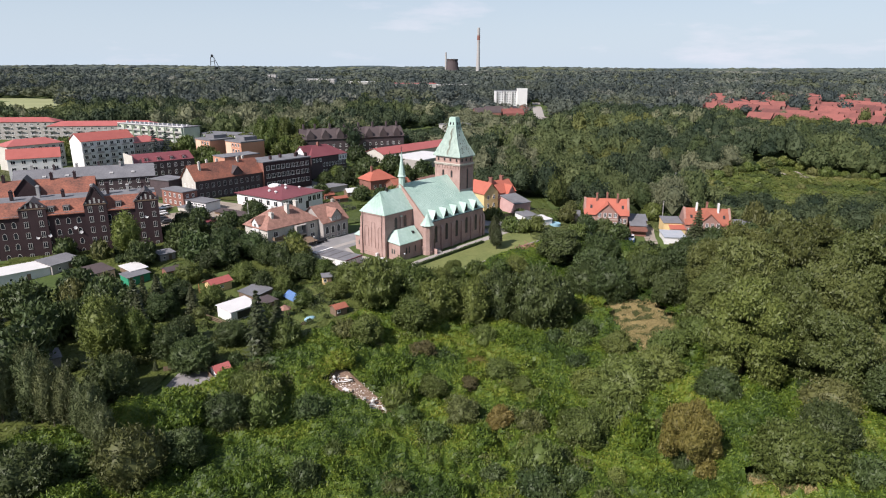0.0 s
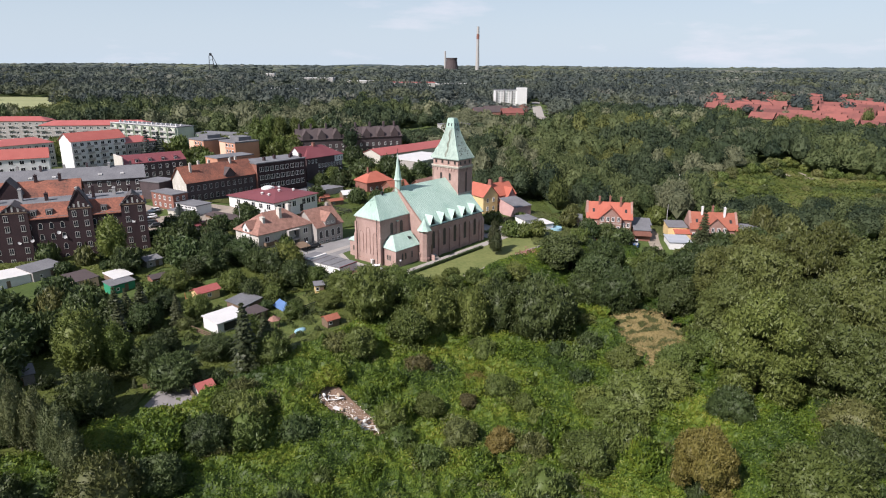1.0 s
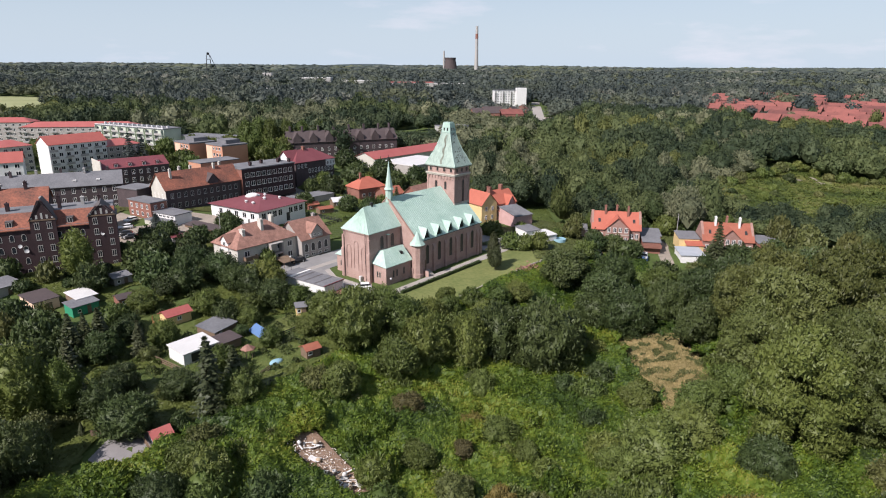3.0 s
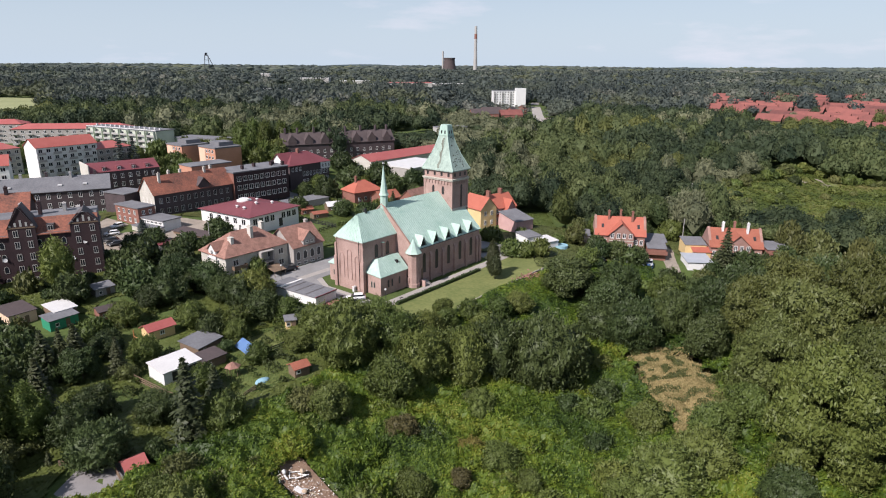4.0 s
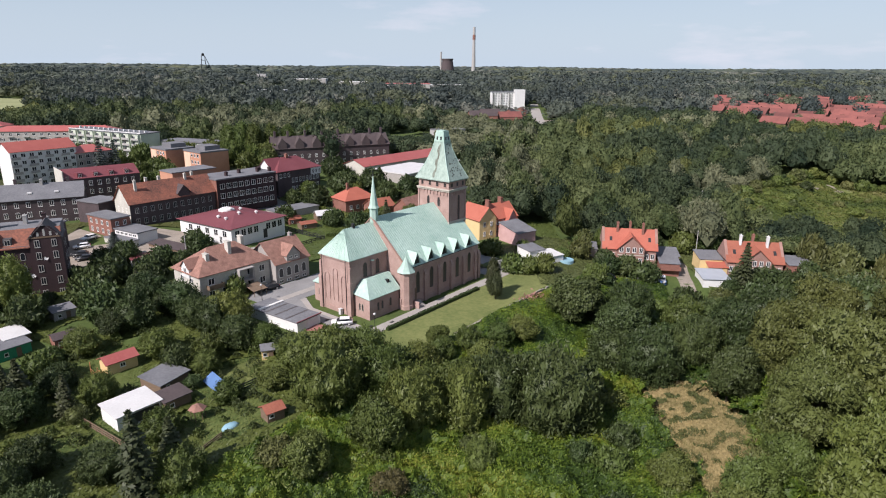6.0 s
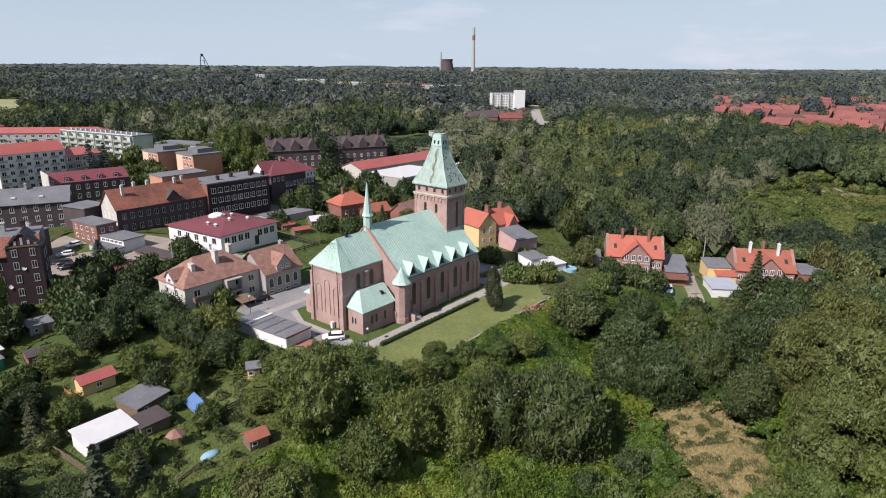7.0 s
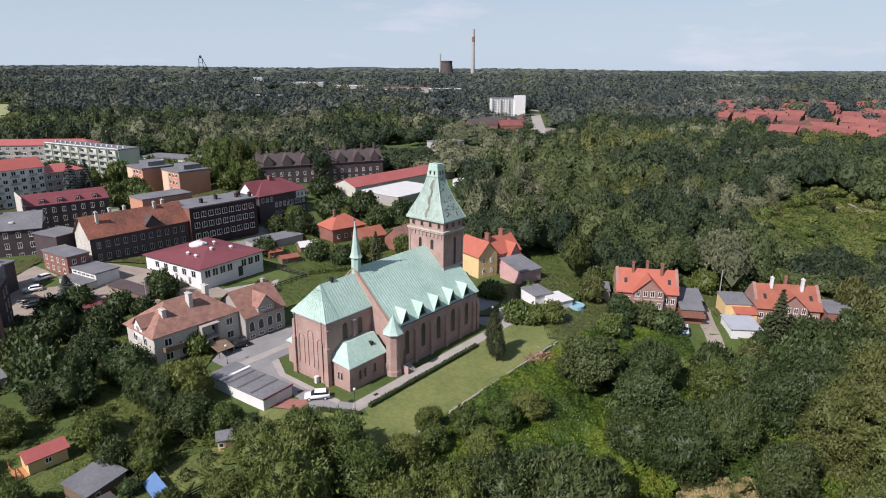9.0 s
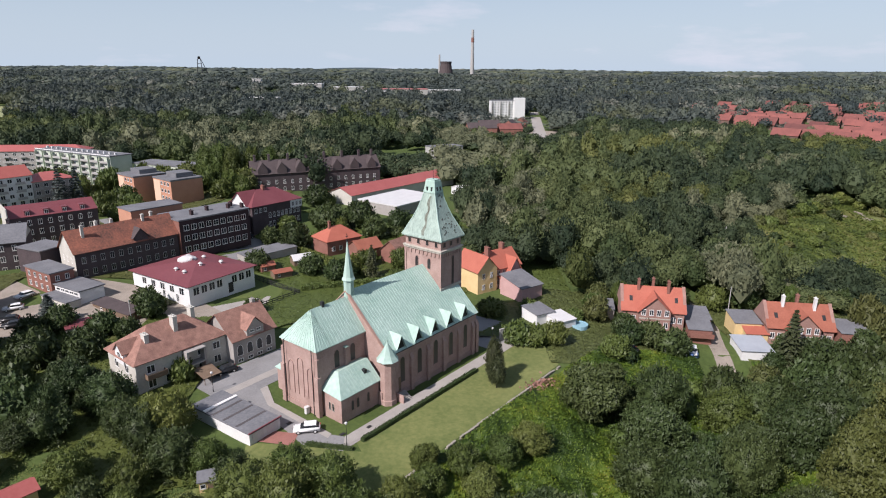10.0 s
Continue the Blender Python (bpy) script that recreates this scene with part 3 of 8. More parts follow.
def poly_sheet(name, pts, mat, lift, label, category, cell=3.0):
    """A flat area of the ground, drawn over it: the polygon pts, laid onto the slope."""
    bm = bmesh.new()
    bm.faces.new([bm.verts.new((p[0], p[1], 0)) for p in pts])
    x0, x1 = min(p[0] for p in pts), max(p[0] for p in pts)
    y0, y1 = min(p[1] for p in pts), max(p[1] for p in pts)
    for k in range(1, int((x1 - x0) / cell) + 1):
        bmesh.ops.bisect_plane(bm, geom=bm.verts[:] + bm.edges[:] + bm.faces[:], plane_co=(x0 + k * cell, 0, 0), plane_no=(1, 0, 0))
    for k in range(1, int((y1 - y0) / cell) + 1):
        bmesh.ops.bisect_plane(bm, geom=bm.verts[:] + bm.edges[:] + bm.faces[:], plane_co=(0, y0 + k * cell, 0), plane_no=(0, 1, 0))
    for v in bm.verts:
        v.co.z = gz(v.co.x, v.co.y) + lift
    ob = new(name, bm_mesh(name, bm, mat))
    if ob.data.polygons[0].normal.z < 0:
        ob.data.flip_normals()
    return tagged(ob, label, category, kind="structure")


CH = (-13.9, 154.3)         # south-east corner of the choir
CA = radians(51.0)          # the church's axis


def cw(u, v):
    """From the church's axes (u along the nave, v to its north side) to the world's."""
    return (CH[0] + u * math.cos(CA) - v * math.sin(CA), CH[1] + u * math.sin(CA) + v * math.cos(CA))


poly_sheet("lawn", [cw(-2.5, -12.5), cw(-7, -5), cw(-12, 3), cw(-19, -4), cw(-13.5, -21.4), cw(16, -21.6), cw(42, -21.6), cw(49, -16), cw(46, -7.6), cw(0, -7.6)], M["lawn"], 0.05, "sunlit mown lawn, dry in patches", "lawn")
poly_sheet("pavement", [cw(-4.2, -10.2), cw(-1.4, -7.6), cw(47, -7.6), cw(47, -10.2), cw(16, -10.2)], M["paving"], 0.09, "pale paved path along the church", "path")
poly_sheet("road", [cw(-4.2, -10.2), cw(-7.0, -4.2), cw(-6.0, 2.6), cw(-7.8, 17.0), cw(-8.0, 27.6), cw(1.0, 28.6), cw(1.2, 26.4), cw(12, 26.4), cw(30, 27), cw(36, 20), cw(25, 16), cw(0.6, 15.5), cw(-2.4, 9.4), cw(-2.4, -5.5), cw(-1.4, -7.6)], M["asphalt"], 0.075, "grey asphalt yard between church and parish house", "yard")
poly_sheet("pavement", [cw(-7.6, 17.6), cw(25, 18.6), cw(25, 20.4), cw(-7.7, 19.6)], M["paving"], 0.10, "pale paved strip across the yard", "path")
poly_sheet("pavement", [cw(-14.5, 25.0), cw(-8.2, 25.2), cw(-8.2, 29.0), cw(-15.5, 29.0)], M["red_paving"], 0.10, "reddish paving beside the parish house", "paving")
poly_sheet("pavement", [cw(-2.2, -5.4), cw(-2.2, 9.4), cw(0.7, 15.3), cw(-0.9, 15.3), cw(-3.4, 9.6), cw(-3.4, -5.9)], M["paving"], 0.11, "pale paved strip round the choir", "path")
poly_sheet("pavement", [cw(-5.6, -1.4), cw(-8.6, 4.4), cw(-11.5, 3.0), cw(-8.2, -3.3)], M["red_paving"], 0.12, "red paved parking bay", "parking bay")
poly_sheet("lawn", [cw(20, 14.5), cw(37, 14.5), cw(37, 60), cw(27, 60), cw(22, 30), cw(30, 22)], M["garden_lawn"], 0.06, "bright green lawn behind the church", "lawn")
poly_sheet("road", [cw(39, -7.6), cw(39, 16), cw(49, 34), cw(56, 30), cw(52, 5), cw(54, -10), cw(47, -10)], M["asphalt"], 0.07, "grey asphalt forecourt before the tower", "forecourt")
poly_sheet("road", [(72, 217), (78, 216), (71, 195), (69.2, 188), (67.5, 174), (63.5, 174), (66, 190)], M["dirt"], 0.06, "pale unpaved lane between the houses", "lane")
poly_sheet("ground_bare", [(-43.6, 92.4), (-37.6, 94.6), (-35.4, 91.2), (-40, 85.6), (-43.8, 87.6)], M["gravel"], 0.05, "bare grey gravel plot", "plot")
poly_sheet("garden", [(-62, 138), (-48, 142), (-42, 132), (-50, 126), (-64, 126)], M["garden_lawn"], 0.05, "small mown garden lawn", "lawn")
poly_sheet("garden", [(-36, 131), (-28, 138), (-24, 133), (-31, 124)], M["lawn"], 0.05, "small dry garden lawn", "lawn")
poly_sheet("garden", [(-31, 116), (-24, 124), (-19, 120), (-25, 112)], M["garden_lawn"], 0.05, "garden grass beside the sheds", "lawn")
poly_sheet("road", [(-96, 196), (-74, 206), (-70, 197), (-78, 186), (-100, 180)], M["dirt"], 0.06, "dusty courtyard between tenements", "yard")
poly_sheet("meadow", [(100, 222), (112, 216), (180, 240), (275, 275), (270, 306), (232, 330), (195, 348), (150, 318), (118, 294), (106, 250)], M["lawn"], 0.1, "light green clearing in the wood", "meadow", 8.0)
poly_sheet("meadow", [(-720, 900), (-540, 900), (-420, 735), (-350, 610), (-470, 600), (-640, 780)], M["pale_field"], 0.3, "pale distant field", "meadow", 40.0)
poly_sheet("road", [(81, 560), (92, 560), (133, 890), (122, 890)], M["paving"], 0.25, "distant straight street between houses", "street", 20.0)
poly_sheet("yard", [(24, 536), (110, 536), (112, 640), (26, 640)], M["dirt"], 0.15, "distant yards between brown houses", "yard", 20.0)
poly_sheet("road", [(-60, 208), (-50, 196), (-36, 205), (-32, 212), (-38, 210), (-50, 201), (-58, 212)], M["paving"], 0.06, "paved path beside the kindergarten", "path")


# ---- church ----
church = thing("church", CH[0], CH[1], gz(CH[0], CH[1]), 51.0, "large red-brick church with green copper roofs and tower", "church")
CE, CR, CWD = 11.9, 17.2, 8.8            # choir: eaves, ridge, width
NV0, NV1, NU0, NU1, NE_, NR = -5.5, 14.1, 10.7, 36.4, 8.9, 18.1   # nave
CC = 4.3
part("choir_wall", boxes((0, 0, -0.6, NU0, CWD, CE)), M["church_brick"], church)
part("choir_plinth", boxes((-0.12, -0.12, -0.6, NU0, CWD + 0.12, 0.9)), M["church_brick"], church)
bm = bmesh.new()
o = 0.35
for pts in ([(-o, -o, CE), (NU0, -o, CE), (NU0, CC, CR), (2.7, CC, CR)], [(NU0, CWD + o, CE), (-o, CWD + o, CE), (2.7, CC, CR), (NU0, CC, CR)], [(-o, CWD + o, CE), (-o, -o, CE), (2.7, CC, CR)]):
    slab(bm, pts, 0.14)
part("choir_roof", bm, M["copper"], church)


def seams(bm, a, b, c, d, step, h=0.05, w=0.035):
    """Standing seams from the edge a-b up to the edge d-c."""
    a, b, c, d = (Vector(p) for p in (a, b, c, d))
    n = max(1, int((b - a).length / step))
    nor = (b - a).cross(d - a).normalized()
    if nor.z < 0:
        nor = -nor
    along = (b - a).normalized() * w
    for i in range(n + 1):
        p, q = a.lerp(b, i / n), d.lerp(c, i / n)
        if (q - p).length < 0.4:
            continue
        vs = [bm.verts.new(v) for v in (p - along, p + along, q + along, q - along, p - along + nor * h, p + along + nor * h, q + along + nor * h, q - along + nor * h)]
        for f in ((4, 5, 6, 7), (0, 1, 5, 4), (3, 0, 4, 7), (1, 2, 6, 5)):
            bm.faces.new([vs[k] for k in f])


bm = bmesh.new()
seams(bm, (-o, -o, CE), (2.7, -o, CE), (2.7, CC, CR), (2.7, CC, CR), 0.6)
seams(bm, (2.7, -o, CE), (NU0, -o, CE), (NU0, CC, CR), (2.7, CC, CR), 0.6)
seams(bm, (-o, CWD + o, CE), (-o, -o, CE), (2.7, CC, CR), (2.7, CC, CR), 0.6)
part("seam", bm, M["copper"], church)
part("cornice", boxes((-0.25, -0.25, CE - 0.45, NU0, 0, CE - 0.15), (-0.25, 0, CE - 0.45, 0, CWD, CE - 0.15)), M["church_brick"], church)
# blind lancets of the choir's end wall
for v, top in ((1.9, 8.2), (4.4, 9.4), (6.9, 8.2)):
    bm = bmesh.new()
    w, z0, n = 0.62, 2.4, 7
    arch = [(-w, top - 1.0)] + [(-w * math.cos(i / n * math.pi), top - 1.0 + 1.0 * math.sin(i / n * math.pi)) for i in range(1, n)] + [(w, top - 1.0)]
    ring_o = [(-w - 0.16, z0)] + [(p[0] * 1.25, p[1] + 0.12) for p in arch] + [(w + 0.16, z0)]
    ring_i = [(-w, z0)] + arch + [(w, z0)]
    vo = [bm.verts.new((-0.14, v + p[0], p[1])) for p in ring_o]
    vi = [bm.verts.new((-0.14, v + p[0], p[1])) for p in ring_i]
    wo = [bm.verts.new((0.0, v + p[0], p[1])) for p in ring_o]
    wi = [bm.verts.new((0.0, v + p[0], p[1])) for p in ring_i]
    for k in range(len(vo) - 1):
        bm.faces.new((vo[k], vo[k + 1], vi[k + 1], vi[k]))
        bm.faces.new((vo[k], wo[k], wo[k + 1], vo[k + 1]))
        bm.faces.new((vi[k], vi[k + 1], wi[k + 1], wi[k]))
    part("blind_arch", bm, M["church_brick"], church)
for u, v in ((0, 0), (0, CWD)):
    s = -1 if v == 0 else 1
    part("buttress", boxes((-0.45, v - 0.45, -0.6, 0.35, v + 0.45, 7.2), (-0.25, v - 0.3, 7.2, 0.3, v + 0.3, 10.4), bevel=0.04), M["church_brick"], church)
for v in (CWD - 0.85, 0.8):
    part("downpipe", boxes((-0.5, v - 0.05, 0, -0.4, v + 0.05, CE)), M["dark_metal"], church)


def lancet(u, z, w, h, v=NV0, a=0):
    window(church, pose(u, v, z, 0, 0, a), w, h, True, M["church_brick"], M["leaded"], True)


for u in (4.2, 7.8):
    lancet(u, 7.4, 1.3, 3.3, 0.0)
part("buttress", boxes((5.75, -0.55, 5.0, 6.3, 0.0, 10.6), bevel=0.04), M["church_brick"], church)
part("buttress_cap", boxes((5.68, -0.65, 10.6, 6.37, 0.0, 10.75)), M["copper"], church)
# nave
bm = boxes((NU0, NV0, -0.6, NU1, NV1, NE_))
prism(bm, [(NU0, NV0, NE_), (NU0, NV1, NE_), (NU0, CC, NR - 0.15)], (0.4, 0, 0))
prism(bm, [(NU1 - 0.4, NV0, NE_), (NU1 - 0.4, NV1, NE_), (NU1 - 0.4, CC, NR - 0.15)], (0.4, 0, 0))
part("nave_wall", bm, M["church_brick"], church)
bm = bmesh.new()
slope = (NR - NE_) / (CC - NV0)
e0, e1 = NE_ - slope * 0.35 + 0.1, NR + 0.1
slab(bm, [(NU0 - 0.1, NV0 - 0.35, e0), (NU1 + 0.15, NV0 - 0.35, e0), (NU1 + 0.15, CC, e1), (NU0 - 0.1, CC, e1)], 0.16)
slab(bm, [(NU1 + 0.15, NV1 + 0.35, e0), (NU0 - 0.1, NV1 + 0.35, e0), (NU0 - 0.1, CC, e1), (NU1 + 0.15, CC, e1)], 0.16)
part("nave_roof", bm, M["copper"], church)
bm = bmesh.new()
seams(bm, (NU0 + 0.4, NV0 - 0.35, e0), (NU1 + 0.15, NV0 - 0.35, e0), (NU1 + 0.15, CC, e1), (NU0 + 0.4, CC, e1), 0.62)
part("seam", bm, M["copper"], church)
bm = bmesh.new()
for s in (1, -1):
    va = NV0 - 0.4 if s > 0 else NV1 + 0.4
    prism(bm, [(NU0 - 0.25, va, e0 - 0.15), (NU0 - 0.25, CC, e1 - 0.05), (NU0 - 0.25, CC, e1 + 0.17), (NU0 - 0.25, va, e0 + 0.08)], (0.5, 0, 0))
part("verge", bm, M["verge"], church, "terracotta-coloured roof verge")
part("gutter", boxes((NU0 + 0.2, NV0 - 0.45, e0 - 0.1, NU1 + 0.2, NV0 - 0.33, e0 + 0.02)), M["dark_metal"], church)
part("nave_plinth", boxes((NU0, NV0 - 0.15, -0.6, NU1 + 0.15, NV0, 0.9)), M["church_brick"], church)
for i, u in enumerate((14.4, 19.0, 23.6, 28.2, 32.8)):
    lancet(u, 2.3, 1.35, 5.0)
    # triangular dormers along the eaves
    uu = u - 0.4
    bm = bmesh.new()
    prism(bm, [(uu - 1.0, NV0 - 0.02, NE_ + 0.15), (uu + 1.0, NV0 - 0.02, NE_ + 0.15), (uu, NV0 - 0.02, NE_ + 2.3)], (0, 0.12, 0))
    d = part("dormer", bm, M["dark_metal"], church, "dormer with a dark triangular front")
    bm = bmesh.new()
    back = (2.6) / slope
    for s in (-1, 1):
        slab(bm, [(uu + s * 1.25, NV0 - 0.3, NE_ - 0.05), (uu, NV0 - 0.3, NE_ + 2.65), (uu, NV0 + back, NE_ + 2.65), (uu + s * 1.25, NV0 + 0.1, NE_ - 0.05)], 0.1)
    part("dormer_roof", bm, M["copper"], d)
for u in (12.4, 16.7, 21.3, 25.9, 30.5, 35.1, 36.4):
    bm = boxes((u - 0.4, NV0 - 0.5, -0.6, u + 0.4, NV0 + 0.02, 6.2))
    prism(bm, [(u - 0.4, NV0 - 0.5, 6.2), (u - 0.4, NV0 + 0.02, 6.2), (u - 0.4, NV0 + 0.02, 7.2)], (0.8, 0, 0))
    part("buttress", bm, M["church_brick"], church)
# south sacristy
SU0, SU1, SV, SE_, SR = 0.8, 9.4, -4.6, 4.5, 7.6
part("sacristy_wall", boxes((SU0, SV, -0.6, SU1, 0.0, SE_)), M["church_brick"], church)
bm = bmesh.new()
for pts in ([(SU0 - 0.3, SV - 0.3, SE_), (SU1 + 0.2, SV - 0.3, SE_), (SU1 + 0.2, -1.6, SR), (SU0 + 2.2, -1.6, SR)], [(SU0 - 0.3, 0.0, SE_ + 0.4), (SU0 - 0.3, SV - 0.3, SE_), (SU0 + 2.2, -1.6, SR), (SU0 + 2.4, 0.0, SR - 0.3)], [(SU1 + 0.2, 0.0, SR - 0.4), (SU0 + 2.4, 0.0, SR - 0.4), (SU0 + 2.2, -1.6, SR), (SU1 + 0.2, -1.6, SR)]):
    slab(bm, pts, 0.12)
part("sacristy_roof", bm, M["copper"], church)
bm = bmesh.new()
seams(bm, (SU0 + 2.2, SV - 0.3, SE_), (SU1 + 0.2, SV - 0.3, SE_), (SU1 + 0.2, -1.6, SR), (SU0 + 2.2, -1.6, SR), 0.6)
part("seam", bm, M["copper"], church)
part("roof_hatch", boxes((7.3, -3.3, 5.6, 7.9, -2.6, 6.7)), M["dark_metal"], church)
for v in (-2.6, -1.8):
    window(church, pose(SU0, v, 1.6, 0, 0, 270), 0.5, 1.5, True, M["stone_band"], M["leaded"], False)
for u in (3.2, 4.4, 6.8):
    lancet(u, 1.5, 0.7, 1.9, SV)
# north annex
part("annex_wall", boxes((1.6, CWD, -0.6, 9.4, CWD + 4.4, 4.3)), M["church_brick"], church)
bm = bmesh.new()
for pts in ([(1.3, CWD + 4.7, 4.3), (1.3, CWD, 4.3), (3.6, CWD + 1.2, 7.2)], [(1.3, CWD, 4.3), (9.6, CWD, 6.9), (9.6, CWD + 1.2, 7.2), (3.6, CWD + 1.2, 7.2)], [(9.6, CWD + 4.7, 4.3), (1.3, CWD + 4.7, 4.3), (3.6, CWD + 1.2, 7.2), (9.6, CWD + 1.2, 7.2)]):
    slab(bm, pts, 0.12)
part("annex_roof", bm, M["copper"], church)
for v in (1.6, 2.5):
    window(church, pose(1.6, CWD + v + 0.4, 1.5, 0, 0, 270), 0.5, 1.5, True, M["stone_band"], M["leaded"], False)
# stair turret and porch
TU, TV = 10.6, -5.6
bm = rings(bmesh.new(), ((1.55, -0.6), (1.55, 0.9), (1.42, 1.0), (1.42, 7.7), (1.6, 7.9), (1.6, 8.3)), 8, radians(22.5), cx=TU, cy=TV)
part("turret", bm, M["church_brick"], church, "octagonal brick stair turret")
bm = rings(bmesh.new(), ((2.0, 8.2), (1.25, 9.2), (0.5, 10.6), (0.08, 11.4), (0.08, 11.9)), 8, radians(22.5), cx=TU, cy=TV)
part("turret_roof", bm, M["copper"], church)
for a, z in ((250, 6.2), (250, 4.0), (295, 6.2), (295, 2.9)):
    r = radians(a)
    window(church, pose(TU + 1.33 * math.cos(r), TV + 1.33 * math.sin(r), z, 0, 0, a + 90), 0.32, 0.9, False, M["church_brick"], M["leaded"], False)
bm = bmesh.new()
for i in range(6):
    box(bm, 11.9 + 0.0, NV0 - 2.6 + 0.28 * i, -0.4, 14.2, NV0 - 0.5, 0.17 * (i + 1))
part("step", bm, M["paving"], church, "pale stone entrance steps")
part("porch_wall", boxes((9.1, SV - 0.9, -0.6, 9.4, SV, 2.4)), M["church_brick"], church)
part("porch_wall", boxes((11.8, NV0 - 2.6, -0.6, 12.0, NV0 - 0.4, 1.5)), M["church_brick"], church)
part("door", boxes((12.5, NV0 - 0.12, 1.0, 13.9, NV0 - 0.04, 3.6)), M["wood"], church)
# flèche
FU = 11.4
bm = rings(bmesh.new(), ((0.95, NR - 1.2), (0.95, NR + 2.0), (1.25, NR + 2.1), (1.0, NR + 2.6), (0.55, NR + 5.2), (0.22, NR + 7.8), (0.05, NR + 9.1)), 8, radians(22.5), cx=FU, cy=CC)
part("ridge_spire", bm, M["copper"], church, "slender green copper ridge turret with a spire")
bm = rings(bmesh.new(), ((0.16, NR + 9.0), (0.16, NR + 9.25)), 8, cx=FU, cy=CC)
box(bm, FU - 0.03, CC - 0.03, NR + 9.2, FU + 0.03, CC + 0.03, NR + 10.4)
box(bm, FU - 0.3, CC - 0.03, NR + 9.85, FU + 0.3, CC + 0.03, NR + 9.95)
part("cross", bm, M["dark_metal"], church)
part("roof_vent", boxes((5.0, CC - 0.3, CR - 0.4, 5.5, CC + 0.3, CR + 0.7)), M["dark_metal"], church)
# tower
TW = (31.3, -0.4, 37.6, 8.8)
tcx, tcy = (TW[0] + TW[2]) / 2, (TW[1] + TW[3]) / 2
hx, hy = (TW[2] - TW[0]) / 2, (TW[3] - TW[1]) / 2
part("tower_wall", boxes((TW[0], TW[1], -0.6, TW[2], TW[3], 23.7)), M["church_brick"], church)
for u in (TW[0], TW[2]):
    for v in (TW[1], TW[3]):
        part("tower_pilaster", boxes((u - 0.18, v - 0.18, -0.6, u + 0.18, v + 0.18, 21.0)), M["church_brick"], church)
part("tower_cornice", boxes((TW[0] - 0.45, TW[1] - 0.45, 21.35, TW[2] + 0.45, TW[3] + 0.45, 21.7), (TW[0] - 0.3, TW[1] - 0.3, 21.05, TW[2] + 0.3, TW[3] + 0.3, 21.35), bevel=0.05), M["stone_band"], church, "pale stone cornice")
n = 9
corbel_a = bm_mesh("corbel", boxes((-0.2, -0.16, 20.2, 0, 0.16, 21.05)), M["church_brick"])
corbel_b = bm_mesh("corbel", boxes((-0.12, -0.2, 20.2, 0.12, 0, 21.05)), M["church_brick"])
for i in range(n):
    place_part("corbel", corbel_a, church, pose(TW[0], TW[1] + (TW[3] - TW[1]) * (i + 0.5) / n, 0))
    place_part("corbel", corbel_b, church, pose(TW[0] + (TW[2] - TW[0]) * (i + 0.5) / n, TW[1], 0))
for k in range(4):
    v = TW[1] + (TW[3] - TW[1]) * (k + 0.5) / 4
    window(church, pose(TW[0] - 0.01, v, 22.1, 0, 0, 270), 0.85, 1.1, False, M["church_brick"], M["leaded"], False)
for k in range(3):
    u = TW[0] + (TW[2] - TW[0]) * (k + 0.5) / 3
    window(church, pose(u, TW[1] - 0.01, 22.1, 0, 0, 0), 0.9, 1.1, False, M["church_brick"], M["leaded"], False)
for v in (2.6, 5.8):
    window(church, pose(TW[0] - 0.01, v, 17.4, 0, 0, 270), 0.95, 2.3, True, M["church_brick"], M["leaded"], False)
window(church, pose(tcx + 0.6, TW[1] - 0.01, 13.9, 0, 0, 0), 1.0, 6.2, True, M["church_brick"], M["leaded"], False)
part("tower_flashing", boxes((TW[0] - 0.25, TW[1] - 0.3, 13.5, TW[2], TW[1], 14.0)), M["stone_band"], church)


def flare(bm, rows):
    prev = None
    for ax, ay, z in rows:
        loop = [bm.verts.new((tcx + sx * ax, tcy + sy * ay, z)) for sx, sy in ((-1, -1), (1, -1), (1, 1), (-1, 1))]
        if prev:
            for i in range(4):
                bm.faces.new((prev[i], prev[(i + 1) % 4], loop[(i + 1) % 4], loop[i]))
        else:
            bm.faces.new(list(reversed(loop)))
        prev = loop
    bm.faces.new(prev)
    return bm


HELM = ((hx + 0.55, hy + 0.55, 23.55), (hx + 0.55, hy + 0.55, 23.8), (3.35, 4.72, 24.55), (2.85, 3.95, 26.0), (2.32, 3.15, 27.4), (1.87, 2.52, 28.9), (1.46, 1.92, 30.5), (1.12, 1.38, 32.3))


def helm_at(z):
    """Half widths of the tower's helm at a height."""
    for (xa, ya, za), (xb, yb, zb) in zip(HELM[1:], HELM[2:]):
        if za <= z <= zb:
            f = (z - za) / (zb - za)
            return xa + (xb - xa) * f, ya + (yb - ya) * f
    return HELM[-1][:2]


part("tower_roof", flare(bmesh.new(), HELM), M["copper_worn"], church, "flared copper tower roof, streaked and worn")
part("tower_cap", flare(bmesh.new(), ((1.24, 1.5, 32.28), (1.24, 1.5, 32.5), (1.1, 1.32, 33.4), (0.98, 1.15, 34.6), (0.85, 1.0, 34.8))), M["copper"], church)
for k in (-0.55, 0.55):
    part("cap_louvre", boxes((tcx - 1.22, tcy + k - 0.2, 32.7, tcx - 1.1, tcy + k + 0.2, 33.5)), M["dark_metal"], church)
    part("cap_louvre", boxes((tcx + k * 0.8 - 0.18, tcy - 1.47, 32.7, tcx + k * 0.8 + 0.18, tcy - 1.32, 33.5)), M["dark_metal"], church)
